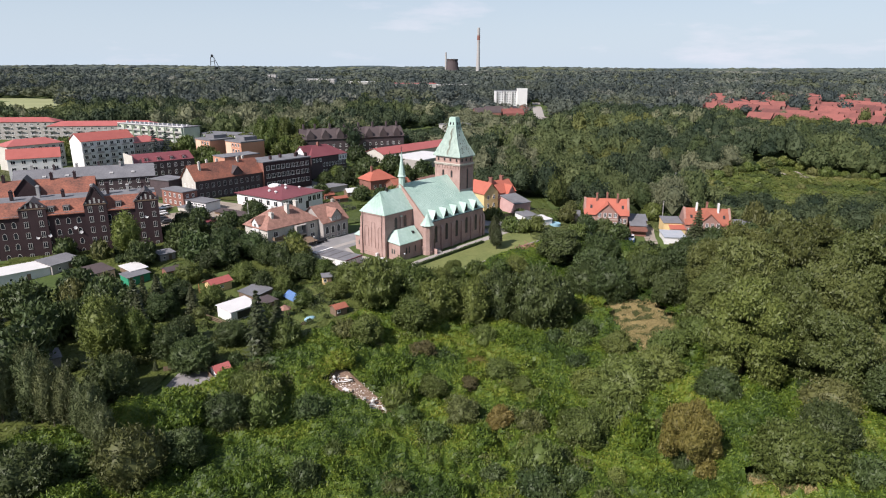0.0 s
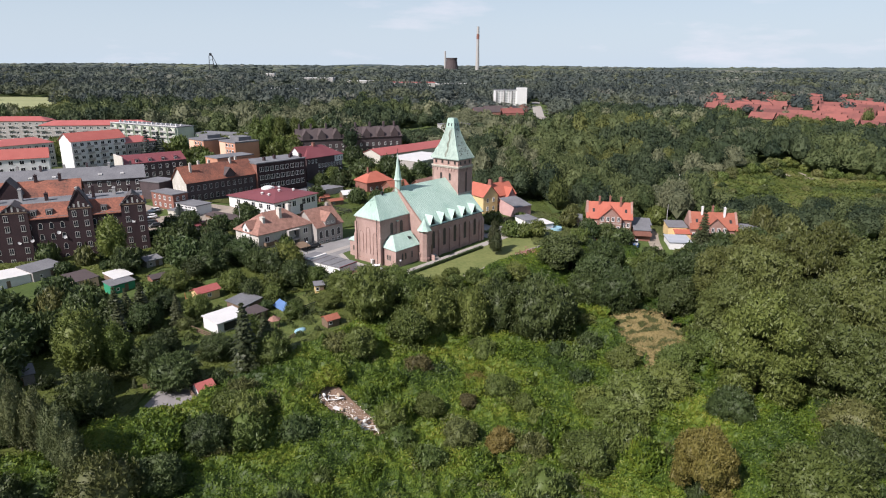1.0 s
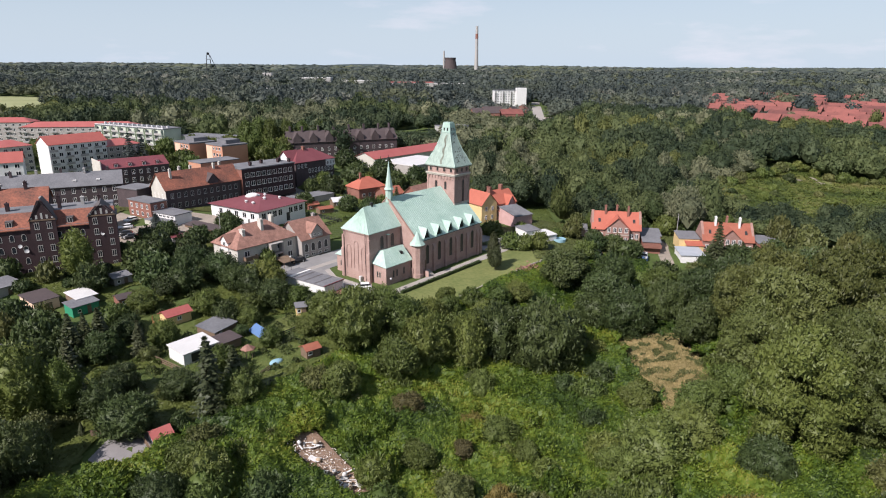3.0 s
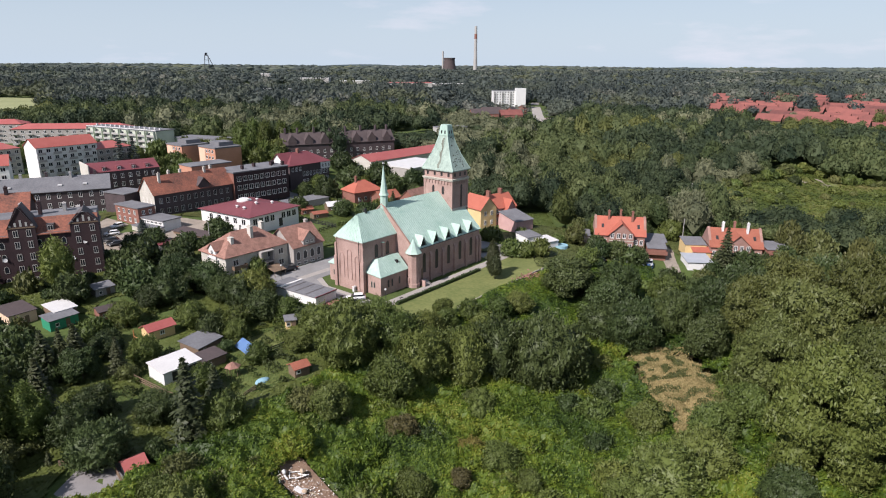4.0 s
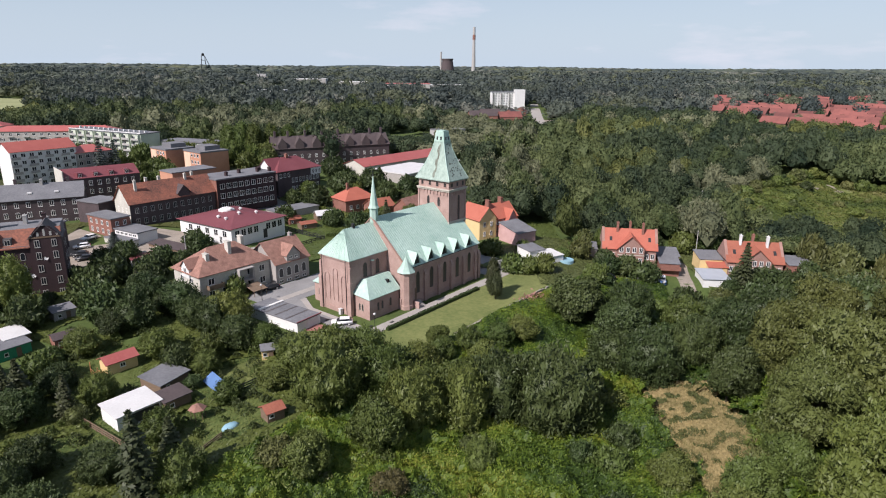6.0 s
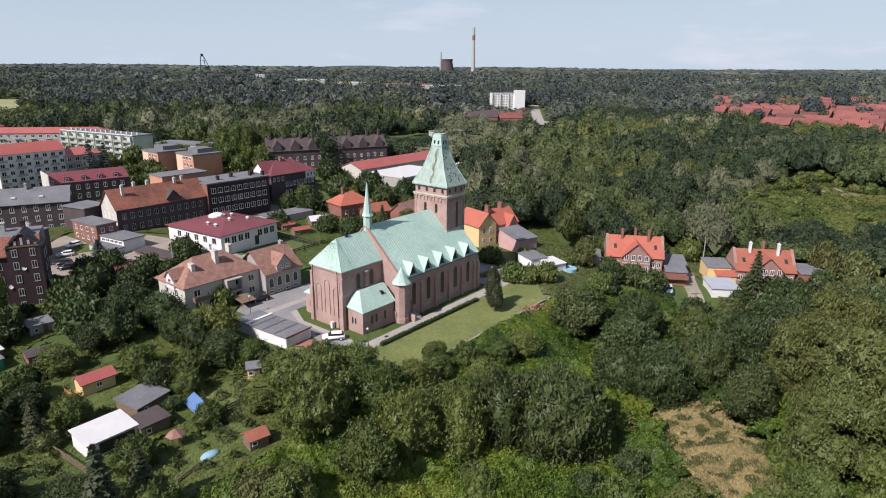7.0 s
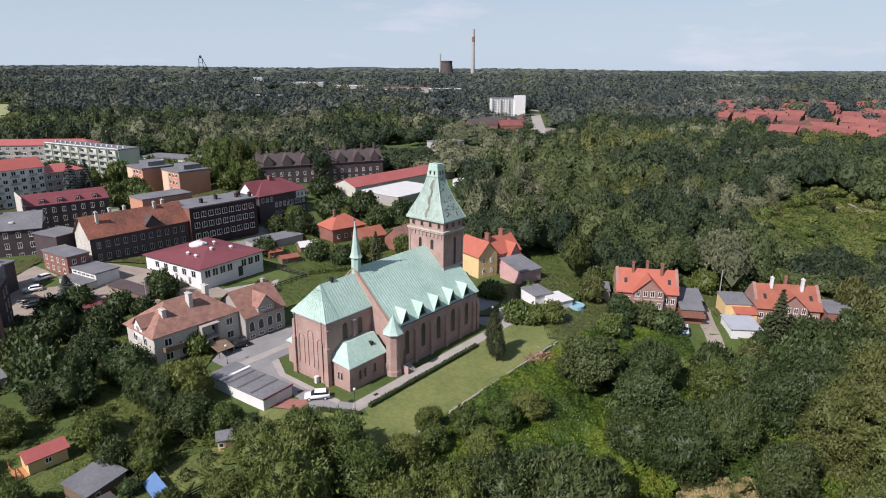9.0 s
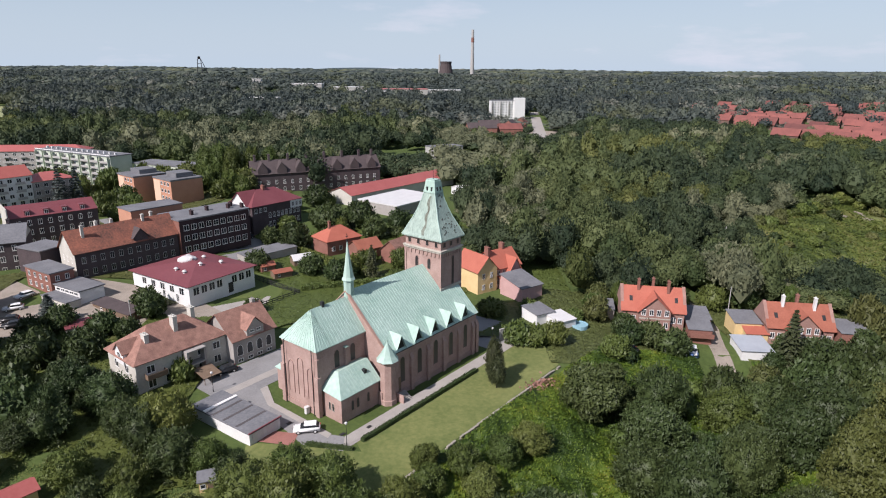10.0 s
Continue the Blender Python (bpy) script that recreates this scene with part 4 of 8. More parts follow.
# ribs on the helm's arrises and bare places where copper sheets have come off
for sx, sy in ((-1, -1), (1, -1), (-1, 1), (1, 1)):
    bm = bmesh.new()
    for (xa, ya, za), (xb, yb, zb) in zip(HELM[1:], HELM[2:]):
        p, q = Vector((tcx + sx * xa, tcy + sy * ya, za)), Vector((tcx + sx * xb, tcy + sy * yb, zb))
        prism(bm, [p + Vector((-0.08, -0.08, 0)), p + Vector((0.08, -0.08, 0)), p + Vector((0.08, 0.08, 0)), p + Vector((-0.08, 0.08, 0))], q - p)
    part("helm_rib", bm, M["copper"], church)
rngt = random.Random(14)
for i in range(34):
    z = 24.4 + 7.4 * rngt.random() ** 1.3
    ax, ay = helm_at(z)
    bx, by = helm_at(z + 0.3)
    u, w, h = tcx + ax * rngt.uniform(-0.85, 0.9), rngt.uniform(0.10, 0.28), rngt.uniform(0.12, 0.4)
    tilt = (ay - by) / 0.3
    bm = bmesh.new()
    prism(bm, [(u - w, tcy - ay - 0.03, z), (u + w * 0.8, tcy - ay - 0.03, z + 0.05), (u + w, tcy - ay + tilt * h - 0.03, z + h), (u - w * 0.6, tcy - ay + tilt * h - 0.03, z + h * 0.9)], (0, 0.06, 0))
    part("bare_patch", bm, M["bare_boards"], church, "dark bare boards where copper is missing")
zs = [24.2 + 0.75 * k for k in range(11)]
bm = bmesh.new()
prev = None
for k, z in enumerate(zs):
    ax, ay = helm_at(z)
    c, w = tcy - 0.25 + 0.22 * math.sin(k * 1.7), 0.16 + 0.22 * abs(math.sin(k * 0.9 + 0.6))
    pair = [bm.verts.new((tcx - ax - 0.03, c - w, z)), bm.verts.new((tcx - ax - 0.03, c + w, z))]
    if prev:
        bm.faces.new((prev[0], prev[1], pair[1], pair[0]))
    prev = pair
part("rust_streak", bm, M["streak"], church, "long brown stain down the helm")
part("cap_rim", boxes((tcx - 0.92, tcy - 1.08, 34.78, tcx + 0.92, tcy + 1.08, 34.92), bevel=0.03), M["copper"], church)
part("tower_mast", rings(bmesh.new(), ((0.06, 34.7), (0.04, 36.6)), 6, cx=tcx, cy=tcy), M["dark_metal"], church)

poly_sheet("road", [(-66, 190), (-50, 192), (-44, 198), (-54, 206), (-62, 204), (-70, 199)], M["dirt"], 0.065, "dusty yard before the kindergarten", "yard")
poly_sheet("road", [(-60, 228), (-38, 250), (-30, 262), (-34, 266), (-48, 254), (-66, 234)], M["asphalt"], 0.06, "grey street between hedge and tenements", "street")
poly_sheet("garden", [(-50, 206), (-30, 212), (-18, 226), (-34, 240), (-46, 228), (-40, 216)], M["garden_lawn"], 0.05, "mown gardens behind the kindergarten", "lawn")


# ---- houses round the church ----
TH = 51.0


# parish house
px, py = -46.7, 160.3
ph = house("parish_house", "two-storey grey rendered parish house with weathered tile roof", "house", px, py, TH, 17.5, 10.6, 6.1, 10.6, "hip", M["cream_wall"], M["tile_old"], 0.5)
windows_row(ph, 17.5, 10.6, "f", 5, 3.7, 1.5, 1.5, 1.0, 0.5, skip=(1,))
windows_row(ph, 17.5, 10.6, "f", 5, 0.9, 1.5, 1.5, 1.0, 0.5, skip=(2,))
windows_row(ph, 17.5, 10.6, "l", 2, 3.6, 1.3, 1.6, 1.5, 1.5)
windows_row(ph, 17.5, 10.6, "l", 2, 0.8, 1.3, 1.6, 1.5, 1.5)
bm = boxes((-0.3, 3.6, 5.0, 3.2, 6.6, 7.4))
prism(bm, [(-0.3, 3.6, 7.4), (-0.3, 6.6, 7.4), (-0.3, 5.1, 8.9)], (0.3, 0, 0))
g = part("gable_dormer", bm, M["white_wall"], ph, "white gabled wall dormer")
bm = bmesh.new()
slab(bm, [(-0.6, 3.3, 7.2), (4.2, 3.3, 7.2), (4.8, 5.1, 9.1), (-0.6, 5.1, 9.1)])
slab(bm, [(4.2, 6.9, 7.2), (-0.6, 6.9, 7.2), (-0.6, 5.1, 9.1), (4.8, 5.1, 9.1)])
part("dormer_roof", bm, M["tile_old"], g)
window(ph, pose(-0.31, 5.1, 5.9, 0, 0, 270), 1.0, 1.4)
for x, y in ((9.3, 3.4), (3.6, 3.0), (13.8, 5.2)):
    chimney(ph, x, y, 7.5, 11.4 if x != 3.6 else 9.8, 0.8, 1.4, M["cream_wall"])
part("porch", boxes((8.6, -1.6, -0.5, 9.0, 0, 5.6), (12.0, -1.6, -0.5, 12.4, 0, 5.6), (8.6, -1.7, 2.9, 12.4, 0, 3.15), (8.6, -1.7, 5.6, 12.4, 0, 5.8)), M["grey_wall"], ph)
part("balcony", boxes((1.4, -1.2, 2.9, 5.0, 0, 3.05), (1.4, -1.2, 3.05, 5.0, -1.12, 3.9), (1.4, -1.12, 3.05, 1.48, 0, 3.9), (4.92, -1.12, 3.05, 5.0, 0, 3.9)), M["wood"], ph)
bm = boxes((9.5, -5.2, 0, 9.6, -5.1, 1.5), (12.6, -5.2, 0, 12.7, -5.1, 1.5), (12.6, -2.0, 0, 12.7, -1.9, 2.0), (9.5, -2.0, 0, 9.6, -1.9, 2.0))
slab(bm, [(9.3, -5.4, 1.5), (12.9, -5.4, 1.5), (12.9, -1.7, 2.2), (9.3, -1.7, 2.2)], 0.08)
part("canopy", bm, M["wood"], ph, "brown slatted entrance canopy")
house("", "", "", px, py, TH, 9.6, 10.2, 5.2, 9.4, "gable", M["grey_wall"], M["tile_old"], 0.4, x0=17.5, y0=-2.4, parent=ph)
bm = boxes((20.6, -2.6, 5.0, 24.4, 0.2, 6.6))
prism(bm, [(20.6, -2.6, 6.6), (24.4, -2.6, 6.6), (22.5, -2.6, 8.6)], (0, 0.3, 0))
g = part("gable_dormer", bm, M["grey_wall"], ph, "grey stepped wall gable")
bm = bmesh.new()
slab(bm, [(20.3, 3.6, 6.5), (20.3, -2.9, 6.5), (22.5, -2.9, 8.85), (22.5, 3.6, 8.85)])
slab(bm, [(24.7, -2.9, 6.5), (24.7, 3.6, 6.5), (22.5, 3.6, 8.85), (22.5, -2.9, 8.85)])
part("dormer_roof", bm, M["tile_old"], g)
for i in range(4):
    window(ph, pose(18.9 + 2.2 * i, -2.41, 1.6, 0, 0, 0), 1.35, 2.3, True)
    window(ph, pose(18.9 + 2.2 * i, -2.41, 0.3, 0, 0, 0), 1.2, 0.7)
for x in (21.7, 23.3):
    window(ph, pose(x, -2.61, 5.7, 0, 0, 0), 1.0, 0.6)
for x in (21.9,):
    chimney(ph, 26.0, 3.0, 7, 10.0, 0.7, 0.9, M["grey_wall"])

# garages by the lawn
ga = house("garage", "flat-roofed white garage block with felt roof", "garage", -23.0, 145.9, 55.5, 6.0, 14.6, 1.9, 2.1, "flat", M["white_wall"], M["felt"], 0.12, z=-1.1)
part("roof_band", boxes((-0.2, 10.6, 2.1, 6.2, 11.2, 2.35)), M["white_paint"], ga, "white painted roof upstand")
part("roof_band", boxes((-0.2, -0.25, 2.1, 6.2, -0.05, 2.25)), M["sheet_maroon"], ga, "dull red roof edge")
for x in (0.5, 3.3):
    part("garage_door", boxes((x, -0.05, 0.0, x + 2.2, 0.0, 1.8)), M["white_sheet"], ga)
for y in (3.0, 6.2, 8.9):
    part("felt_strip", boxes((0.1, y, 2.1, 5.9, y + 0.5, 2.115)), M["slate"], ga, "dark overlap strip of roofing felt")

# kindergarten
kg = house("kindergarten", "white rendered kindergarten with shallow maroon sheet roof", "building", -53.2, 200.3, 57.5, 19.5, 22.5, 5.0, 6.9, "hip", M["white_wall"], M["sheet_maroon"], 0.7, z=0.0)
windows_row(kg, 19.5, 22.5, "f", 8, 2.2, 1.7, 2.0, 0.8, 0.8, skip=(4,))
windows_row(kg, 19.5, 22.5, "l", 5, 2.3, 1.7, 1.8, 3.0, 1.0)
windows_row(kg, 19.5, 22.5, "l", 2, 0.2, 1.0, 2.1, 10.0, 2.0)
part("door", boxes((11.2, -0.08, 0.0, 12.6, -0.01, 2.6)), M["dark_metal"], kg)
random.seed(5)
for i in range(9):
    x, y = 4 + 11 * random.random(), 4 + 14 * random.random()
    zr = 5.0 + 1.9 * min(x, y, 19.5 - x, 22.5 - y) / 9.75
    part("roof_vent", rings(bmesh.new(), ((0.35, zr - 0.4), (0.35, zr + 0.5), (0.6, zr + 0.55), (0.3, zr + 0.85)), 8, cx=x, cy=y), M["white_sheet"], kg)
part("skylight", rings(bmesh.new(), ((2.4, 6.3), (2.3, 7.0), (1.2, 7.5), (0.2, 7.65)), 14, cx=10, cy=14), M["white_sheet"], kg, "white roof dome")

# long tenement with orange tiles, end wall pale
tg = house("tenement", "sooty brick tenement with orange tile roof and pale end wall", "tenement", -87.0, 213.7, 50.5, 27.5, 9.6, 7.6, 12.4, "gable", M["dark_brick"], M["tile_patchy"], 0.5, z=1.4, gable_mat=M["cream_wall"])
part("end_wall", boxes((-0.06, 0, 0, -0.005, 9.6, 7.6)), M["cream_wall"], tg, "pale rendered end wall")
for z in (1.0, 4.3):
    windows_row(tg, 27.5, 9.6, "f", 11, z, 1.1, 1.7, 0.8, 0.8, frame_mat=M["concrete"])
windows_row(tg, 27.5, 9.6, "l", 3, 4.4, 0.9, 1.5, 1.0, 1.0)
bm = boxes((15.2, -0.2, 7.0, 18.8, 1.5, 8.6))
prism(bm, [(15.2, -0.2, 8.6), (18.8, -0.2, 8.6), (17.0, -0.2, 10.6)], (0, 0.3, 0))
g = part("gable_dormer", bm, M["dark_brick"], tg)
bm = bmesh.new()
slab(bm, [(14.7, 3.2, 8.3), (14.7, -0.5, 8.3), (17, -0.5, 10.9), (17, 3.2, 10.9)])
slab(bm, [(19.3, -0.5, 8.3), (19.3, 3.2, 8.3), (17, 3.2, 10.9), (17, -0.5, 10.9)])
part("dormer_roof", bm, M["brown_roof"], g)
for x, y in ((3.6, 3.0), (8.2, 5.6), (12.0, 5.2), (20.0, 4.2), (23.0, 5.4)):
    chimney(tg, x, y, 9.5, 13.4, 0.7, 0.7, M["cream_wall"])
# flat-roofed brown tenement
tb = house("tenement", "flat-roofed brown brick tenement with white windows", "tenement", -68.6, 234.6, 49.5, 22.5, 12.5, 10.6, 11.0, "flat", M["brown_brick"], M["felt"], 0.25, z=1.5)
part("end_wall", boxes((-0.06, 0, 0, -0.005, 12.5, 10.6)), M["red_brick"], tb, "orange-red brick end wall")
for z in (1.2, 4.5, 7.6):
    windows_row(tb, 22.5, 12.5, "f", 9, z, 1.6, 1.7, 0.8, 0.8)
for x, y in ((6, 4), (12, 6), (18, 4), (20, 6), (21.5, 2)):
    chimney(tb, x, y, 10.8, 12.2, 0.7, 1.2, M["brown_brick"])
house("annex", "low orange brick annex with grey felt roof", "building", -86.5, 243.5, 49.5, 16, 9, 11.3, 11.6, "flat", M["orange_wall"], M["felt"], 0.2, z=1.5)
# half-timbered corner house
hc = house("villa", "dark brick villa with white upper storey and red hip roof", "house", -55.6, 260.5, 52.0, 20.0, 12.5, 8.6, 12.8, "hip", M["dark_brick"], M["sheet_maroon"], 0.6, z=2.0)
house("", "", "", 0, 0, 0, 6.0, 9.5, 8.6, 12.9, "gable", M["white_wall"], M["sheet_maroon"], 0.5, x0=-0.6, y0=1.5, parent=hc)
part("lower_wall", boxes((-0.66, 1.44, 0, 5.46, 11.06, 5.7)), M["dark_brick"], hc)
part("white_band", boxes((15.5, -0.3, 5.9, 20.3, 4.0, 8.5)), M["white_wall"], hc, "white rendered upper corner")
for z in (1.0, 4.0):
    windows_row(hc, 20, 12.5, "f", 8, z, 1.0, 1.7, 6.0, 0.4)
    windows_row(hc, 20, 12.5, "l", 4, z, 1.0, 1.7, 0.6, 0.6)
windows_row(hc, 20, 12.5, "f", 3, 6.3, 1.0, 1.5, 0.5, 14.0)
for y in (3.2, 5.2, 7.3, 9.3):
    window(hc, pose(-0.61, y, 6.3, 0, 0, 270), 1.0, 1.5)
for y in (1.7, 4.2, 6.3, 8.3, 10.8):
    part("timber", boxes((-0.68, y - 0.1, 5.75, -0.612, y + 0.1, 8.5)), M["wood"], hc)
part("timber", boxes((-0.69, 1.5, 8.5, -0.615, 11.0, 8.7)), M["wood"], hc)
for x in (16.4, 18.0, 19.6):
    window(hc, pose(x, -0.31, 6.4, 0, 0, 0), 0.9, 1.5)
chimney(hc, 9, 6, 11.5, 13.8, 0.8, 1.2)

# small outbuildings west of the tenement
ob = house("workshop", "two-storey brown brick outbuilding with flat felt roof", "outbuilding", -98.0, 210.6, -32.5, 12.0, 5.6, 5.4, 5.7, "flat", M["red_brick"], M["felt"], 0.25)
for z in (1.0, 3.4):
    windows_row(ob, 12.0, 5.6, "f", 4, z, 1.0, 1.3, 0.5, 0.5)
    windows_row(ob, 12.0, 5.6, "r", 2, z, 1.0, 1.3, 0.5, 0.5)
house("tenement", "dark flat-roofed tenement wing beside the courtyard", "tenement", -107.0, 221.5, -24.0, 9.5, 8.0, 7.0, 7.3, "flat", M["dark_brick"], M["felt"], 0.3, z=1.0)
wsh = house("workshop", "low white workshop with grey felt roof", "outbuilding", -87.4, 204.6, -30.0, 10.2, 6.0, 3.2, 3.5, "flat", M["white_wall"], M["felt"], 0.3)
windows_row(wsh, 10.2, 6.0, "f", 5, 2.1, 1.5, 0.7, 0.5, 0.5)
house("workshop", "low pale shed with grey felt roof", "outbuilding", -88.9, 201.4, -30.0, 10.4, 3.3, 1.9, 2.1, "flat", M["cream_wall"], M["felt"], 0.2)

# big brick tenement row
br = house("tenement_row", "long sooty brick tenement with orange mansard roof and gables", "tenement", -139.0, 138.6, 26.0, 66.0, 13.0, 12.6, 12.8, "flat", M["brown_brick"], M["felt"], 0.15, z=-2.4)
bm = bmesh.new()
slab(bm, [(-0.3, -0.4, 12.5), (66.3, -0.4, 12.5), (66.3, 3.6, 15.8), (-0.3, 3.6, 15.8)], 0.2)
part("mansard", bm, M["tile_patchy"], br, "steep orange tile roof slope")
part("attic", boxes((0, 3.5, 12.8, 66, 13, 15.6)), M["felt"], br, "grey felt attic")
for z in (0.9, 3.8, 6.7, 9.6):
    windows_row(br, 66, 13, "f", 26, z, 1.0, 1.7, 1, 1, frame_mat=M["concrete"], arch=True)
for z in (3.8, 6.7, 9.6):
    windows_row(br, 66, 13, "r", 4, z, 1.0, 1.7, 1, 1, frame_mat=M["concrete"])
part("string_course", boxes((0, -0.12, 12.0, 66, 0, 12.3)), M["brown_brick"], br)
for x0, w, top in ((60.5, 6.0, 17.4), (48.2, 5.4, 19.2), (33.2, 6.2, 16.6), (18.0, 5.4, 18.7)):
    bm = boxes((x0, -0.5, -1.0, x0 + w, 3.6, 14.6))
    if top > 18:
        prism(bm, [(x0, -0.5, 14.6), (x0 + w, -0.5, 14.6), (x0 + w / 2 + 0.5, -0.5, top), (x0 + w / 2 - 0.5, -0.5, top)], (0, 0.5, 0))
    else:
        prism(bm, [(x0, -0.5, 14.6), (x0 + w, -0.5, 14.6), (x0 + w * 0.7, -0.5, top - 0.6), (x0 + w * 0.3, -0.5, top - 0.6)], (0, 0.5, 0))
    g = part("wall_gable", bm, M["brown_brick"], br, "tall brick wall gable")
    bm = bmesh.new()
    slab(bm, [(x0 - 0.3, 6.0, 14.2), (x0 - 0.3, -0.7, 14.2), (x0 + w / 2, -0.7, top + 0.1), (x0 + w / 2, 6.0, top + 0.1)])
    slab(bm, [(x0 + w + 0.3, -0.7, 14.2), (x0 + w + 0.3, 6.0, 14.2), (x0 + w / 2, 6.0, top + 0.1), (x0 + w / 2, -0.7, top + 0.1)])
    part("gable_roof", bm, M["slate"], g)
    for x in (x0 + 1.4, x0 + w - 1.4):
        for z in (0.9, 3.8, 6.7, 9.6, 12.3):
            window(br, pose(x, -0.51, z, 0, 0, 0), 1.0, 1.6, False, M["concrete"])
    for k in range(5):
        x = x0 + w * (k + 0.5) / 5
        part("gable_panel", boxes((x - 0.22, -0.56, 14.75, x + 0.22, -0.5, 14.75 + 1.5 - 0.55 * abs(k - 2)), bevel=0.02), M["concrete"], g, "pale panel between gable timbers")
    part("gable_beam", boxes((x0 - 0.05, -0.6, 14.3, x0 + w + 0.05, -0.5, 14.6)), M["wood"], g)
for x in (6, 13, 27, 40.5, 44, 56.5):
    bm = boxes((x - 0.8, 0.4, 12.8, x + 0.8, 2.4, 14.5))
    g = part("dormer", bm, M["slate"], br)
    window(br, pose(x, 0.39, 13.1, 0, 0, 0), 1.1, 1.2, False, M["concrete"])
for i, x in enumerate((4, 11, 17, 24, 31, 37, 43, 50, 54, 59, 63)):
    chimney(br, x, 8.0 + 2 * (i % 2), 15.4, 17.4 + 0.6 * (i % 3), 0.7, 1.6, M["concrete"] if i % 2 else M["brown_brick"])
random.seed(11)
dish = rings(bmesh.new(), ((0.05, 0.0), (0.42, 0.1), (0.46, 0.16), (0.3, 0.1)), 12)
dish_me = bm_mesh("satellite_dish", dish, M["white_sheet"])
for i in range(12):
    place_part("satellite_dish", dish_me, br, pose(14 + 50 * random.random(), -0.45, 2.5 + 7.5 * random.random(), 70, 0, 10))
# second row behind it
b2 = house("tenement_row", "brick tenement row with orange tile roof and timbered gables", "tenement", -150.0, 156.0, 26.0, 52.0, 12.0, 13.5, 17.4, "gable", M["brown_brick"], M["tile_patchy"], 0.4, z=-1.8)
for x0 in (14.0, 32.0):
    bm = boxes((x0, -0.4, 11.7, x0 + 6, 4, 15.2))
    prism(bm, [(x0, -0.4, 15.2), (x0 + 6, -0.4, 15.2), (x0 + 3, -0.4, 18.8)], (0, 0.4, 0))
    g = part("wall_gable", bm, M["brown_brick"], b2)
    bm = bmesh.new()
    slab(bm, [(x0 - 0.4, 6.0, 14.9), (x0 - 0.4, -0.7, 14.9), (x0 + 3, -0.7, 19.1), (x0 + 3, 6.0, 19.1)])
    slab(bm, [(x0 + 6.4, -0.7, 14.9), (x0 + 6.4, 6.0, 14.9), (x0 + 3, 6.0, 19.1), (x0 + 3, -0.7, 19.1)])
    part("gable_roof", bm, M["slate"], g)
for x in (4, 11, 24, 29, 41, 47):
    chimney(b2, x, 6, 16.0, 19.0, 0.7, 1.4, M["brown_brick"])
# grey-roofed long block
gl = house("tenement", "long tenement with dark grey roof", "tenement", -146.0, 205.0, 26.0, 44.0, 13.0, 9.6, 13.2, "gable", M["dark_brick"], M["felt"], 0.4, z=-0.5, gable_mat=M["cream_wall"])
lk = house("tenement_row", "dark flat-roofed link between brick tenements", "tenement", -100.0, 178.0, 80.0, 20.0, 6.0, 9.5, 9.8, "flat", M["dark_brick"], M["felt"], 0.3, z=-2.0)
for x in (4, 10, 17):
    chimney(lk, x, 3, 9.6, 11.4, 0.7, 1.4, M["concrete"])
for x in (5, 12, 19, 26, 33, 40):
    chimney(gl, x, 6.0 + (x % 3), 11.5, 14.4, 0.7, 1.2, M["concrete"] if x % 2 else M["dark_brick"])
for x in (9, 16, 30, 37):
    part("skylight", boxes((x - 0.6, 1.8, 10.9, x + 0.6, 2.6, 11.3)), M["white_paint"], gl)
for z in (1.2, 4.2, 7.2):
    windows_row(gl, 44, 13, "f", 14, z, 1.1, 1.6, 1, 1)
# tenement with red mansard and cream end wall
rm = house("tenement", "dark tenement with red mansard roof and cream end wall", "tenement", -123.0, 243.0, 42.0, 24.0, 12.0, 9.6, 12.4, "gable", M["dark_brick"], M["sheet_maroon"], 0.1, z=0.8, gable_mat=M["cream_wall"])
part("end_wall", boxes((-0.4, -0.2, 0, -0.105, 12.2, 12.6)), M["cream_wall"], rm, "cream rendered end wall")
for z in (1.0, 4.0, 7.0):
    windows_row(rm, 24, 12, "f", 8, z, 1.1, 1.6, 1, 1)
for x in (5, 10, 15, 20):
    bm = boxes((x - 0.8, 0.6, 9.7, x + 0.8, 3.5, 11.4))
    part("dormer", bm, M["sheet_maroon"], rm)
    window(rm, pose(x, 0.59, 9.9, 0, 0, 0), 1.1, 1.2)


def flats(x, y, ang, L, W, floors, z, wall, roof_kind, roof_mat, label, bays, balcony_every=2):
    h = house("apartment_block", label, "apartment block", x, y, ang, L, W, floors * 2.8 + 0.8, floors * 2.8 + {"hip": 3.4, "gable": 4.0, "flat": 1.2}[roof_kind], roof_kind, wall, roof_mat, 0.4, z=z)
    bal = bm_mesh("balcony", boxes((-1.6, -1.1, 0, 1.6, 0, 0.14), (-1.6, -1.1, 0.14, 1.6, -1.02, 1.0)), M["concrete"])
    for f in range(floors):
        for i in range(bays):
            s = L * (i + 0.5) / bays
            window(h, pose(s, 0, 1.3 + 2.8 * f, 0, 0, 0), 1.6, 1.5)
            if balcony_every and i % balcony_every == 0 and f > 0:
                place_part("balcony", bal, h, pose(s, 0, 0.55 + 2.8 * f))
    return h


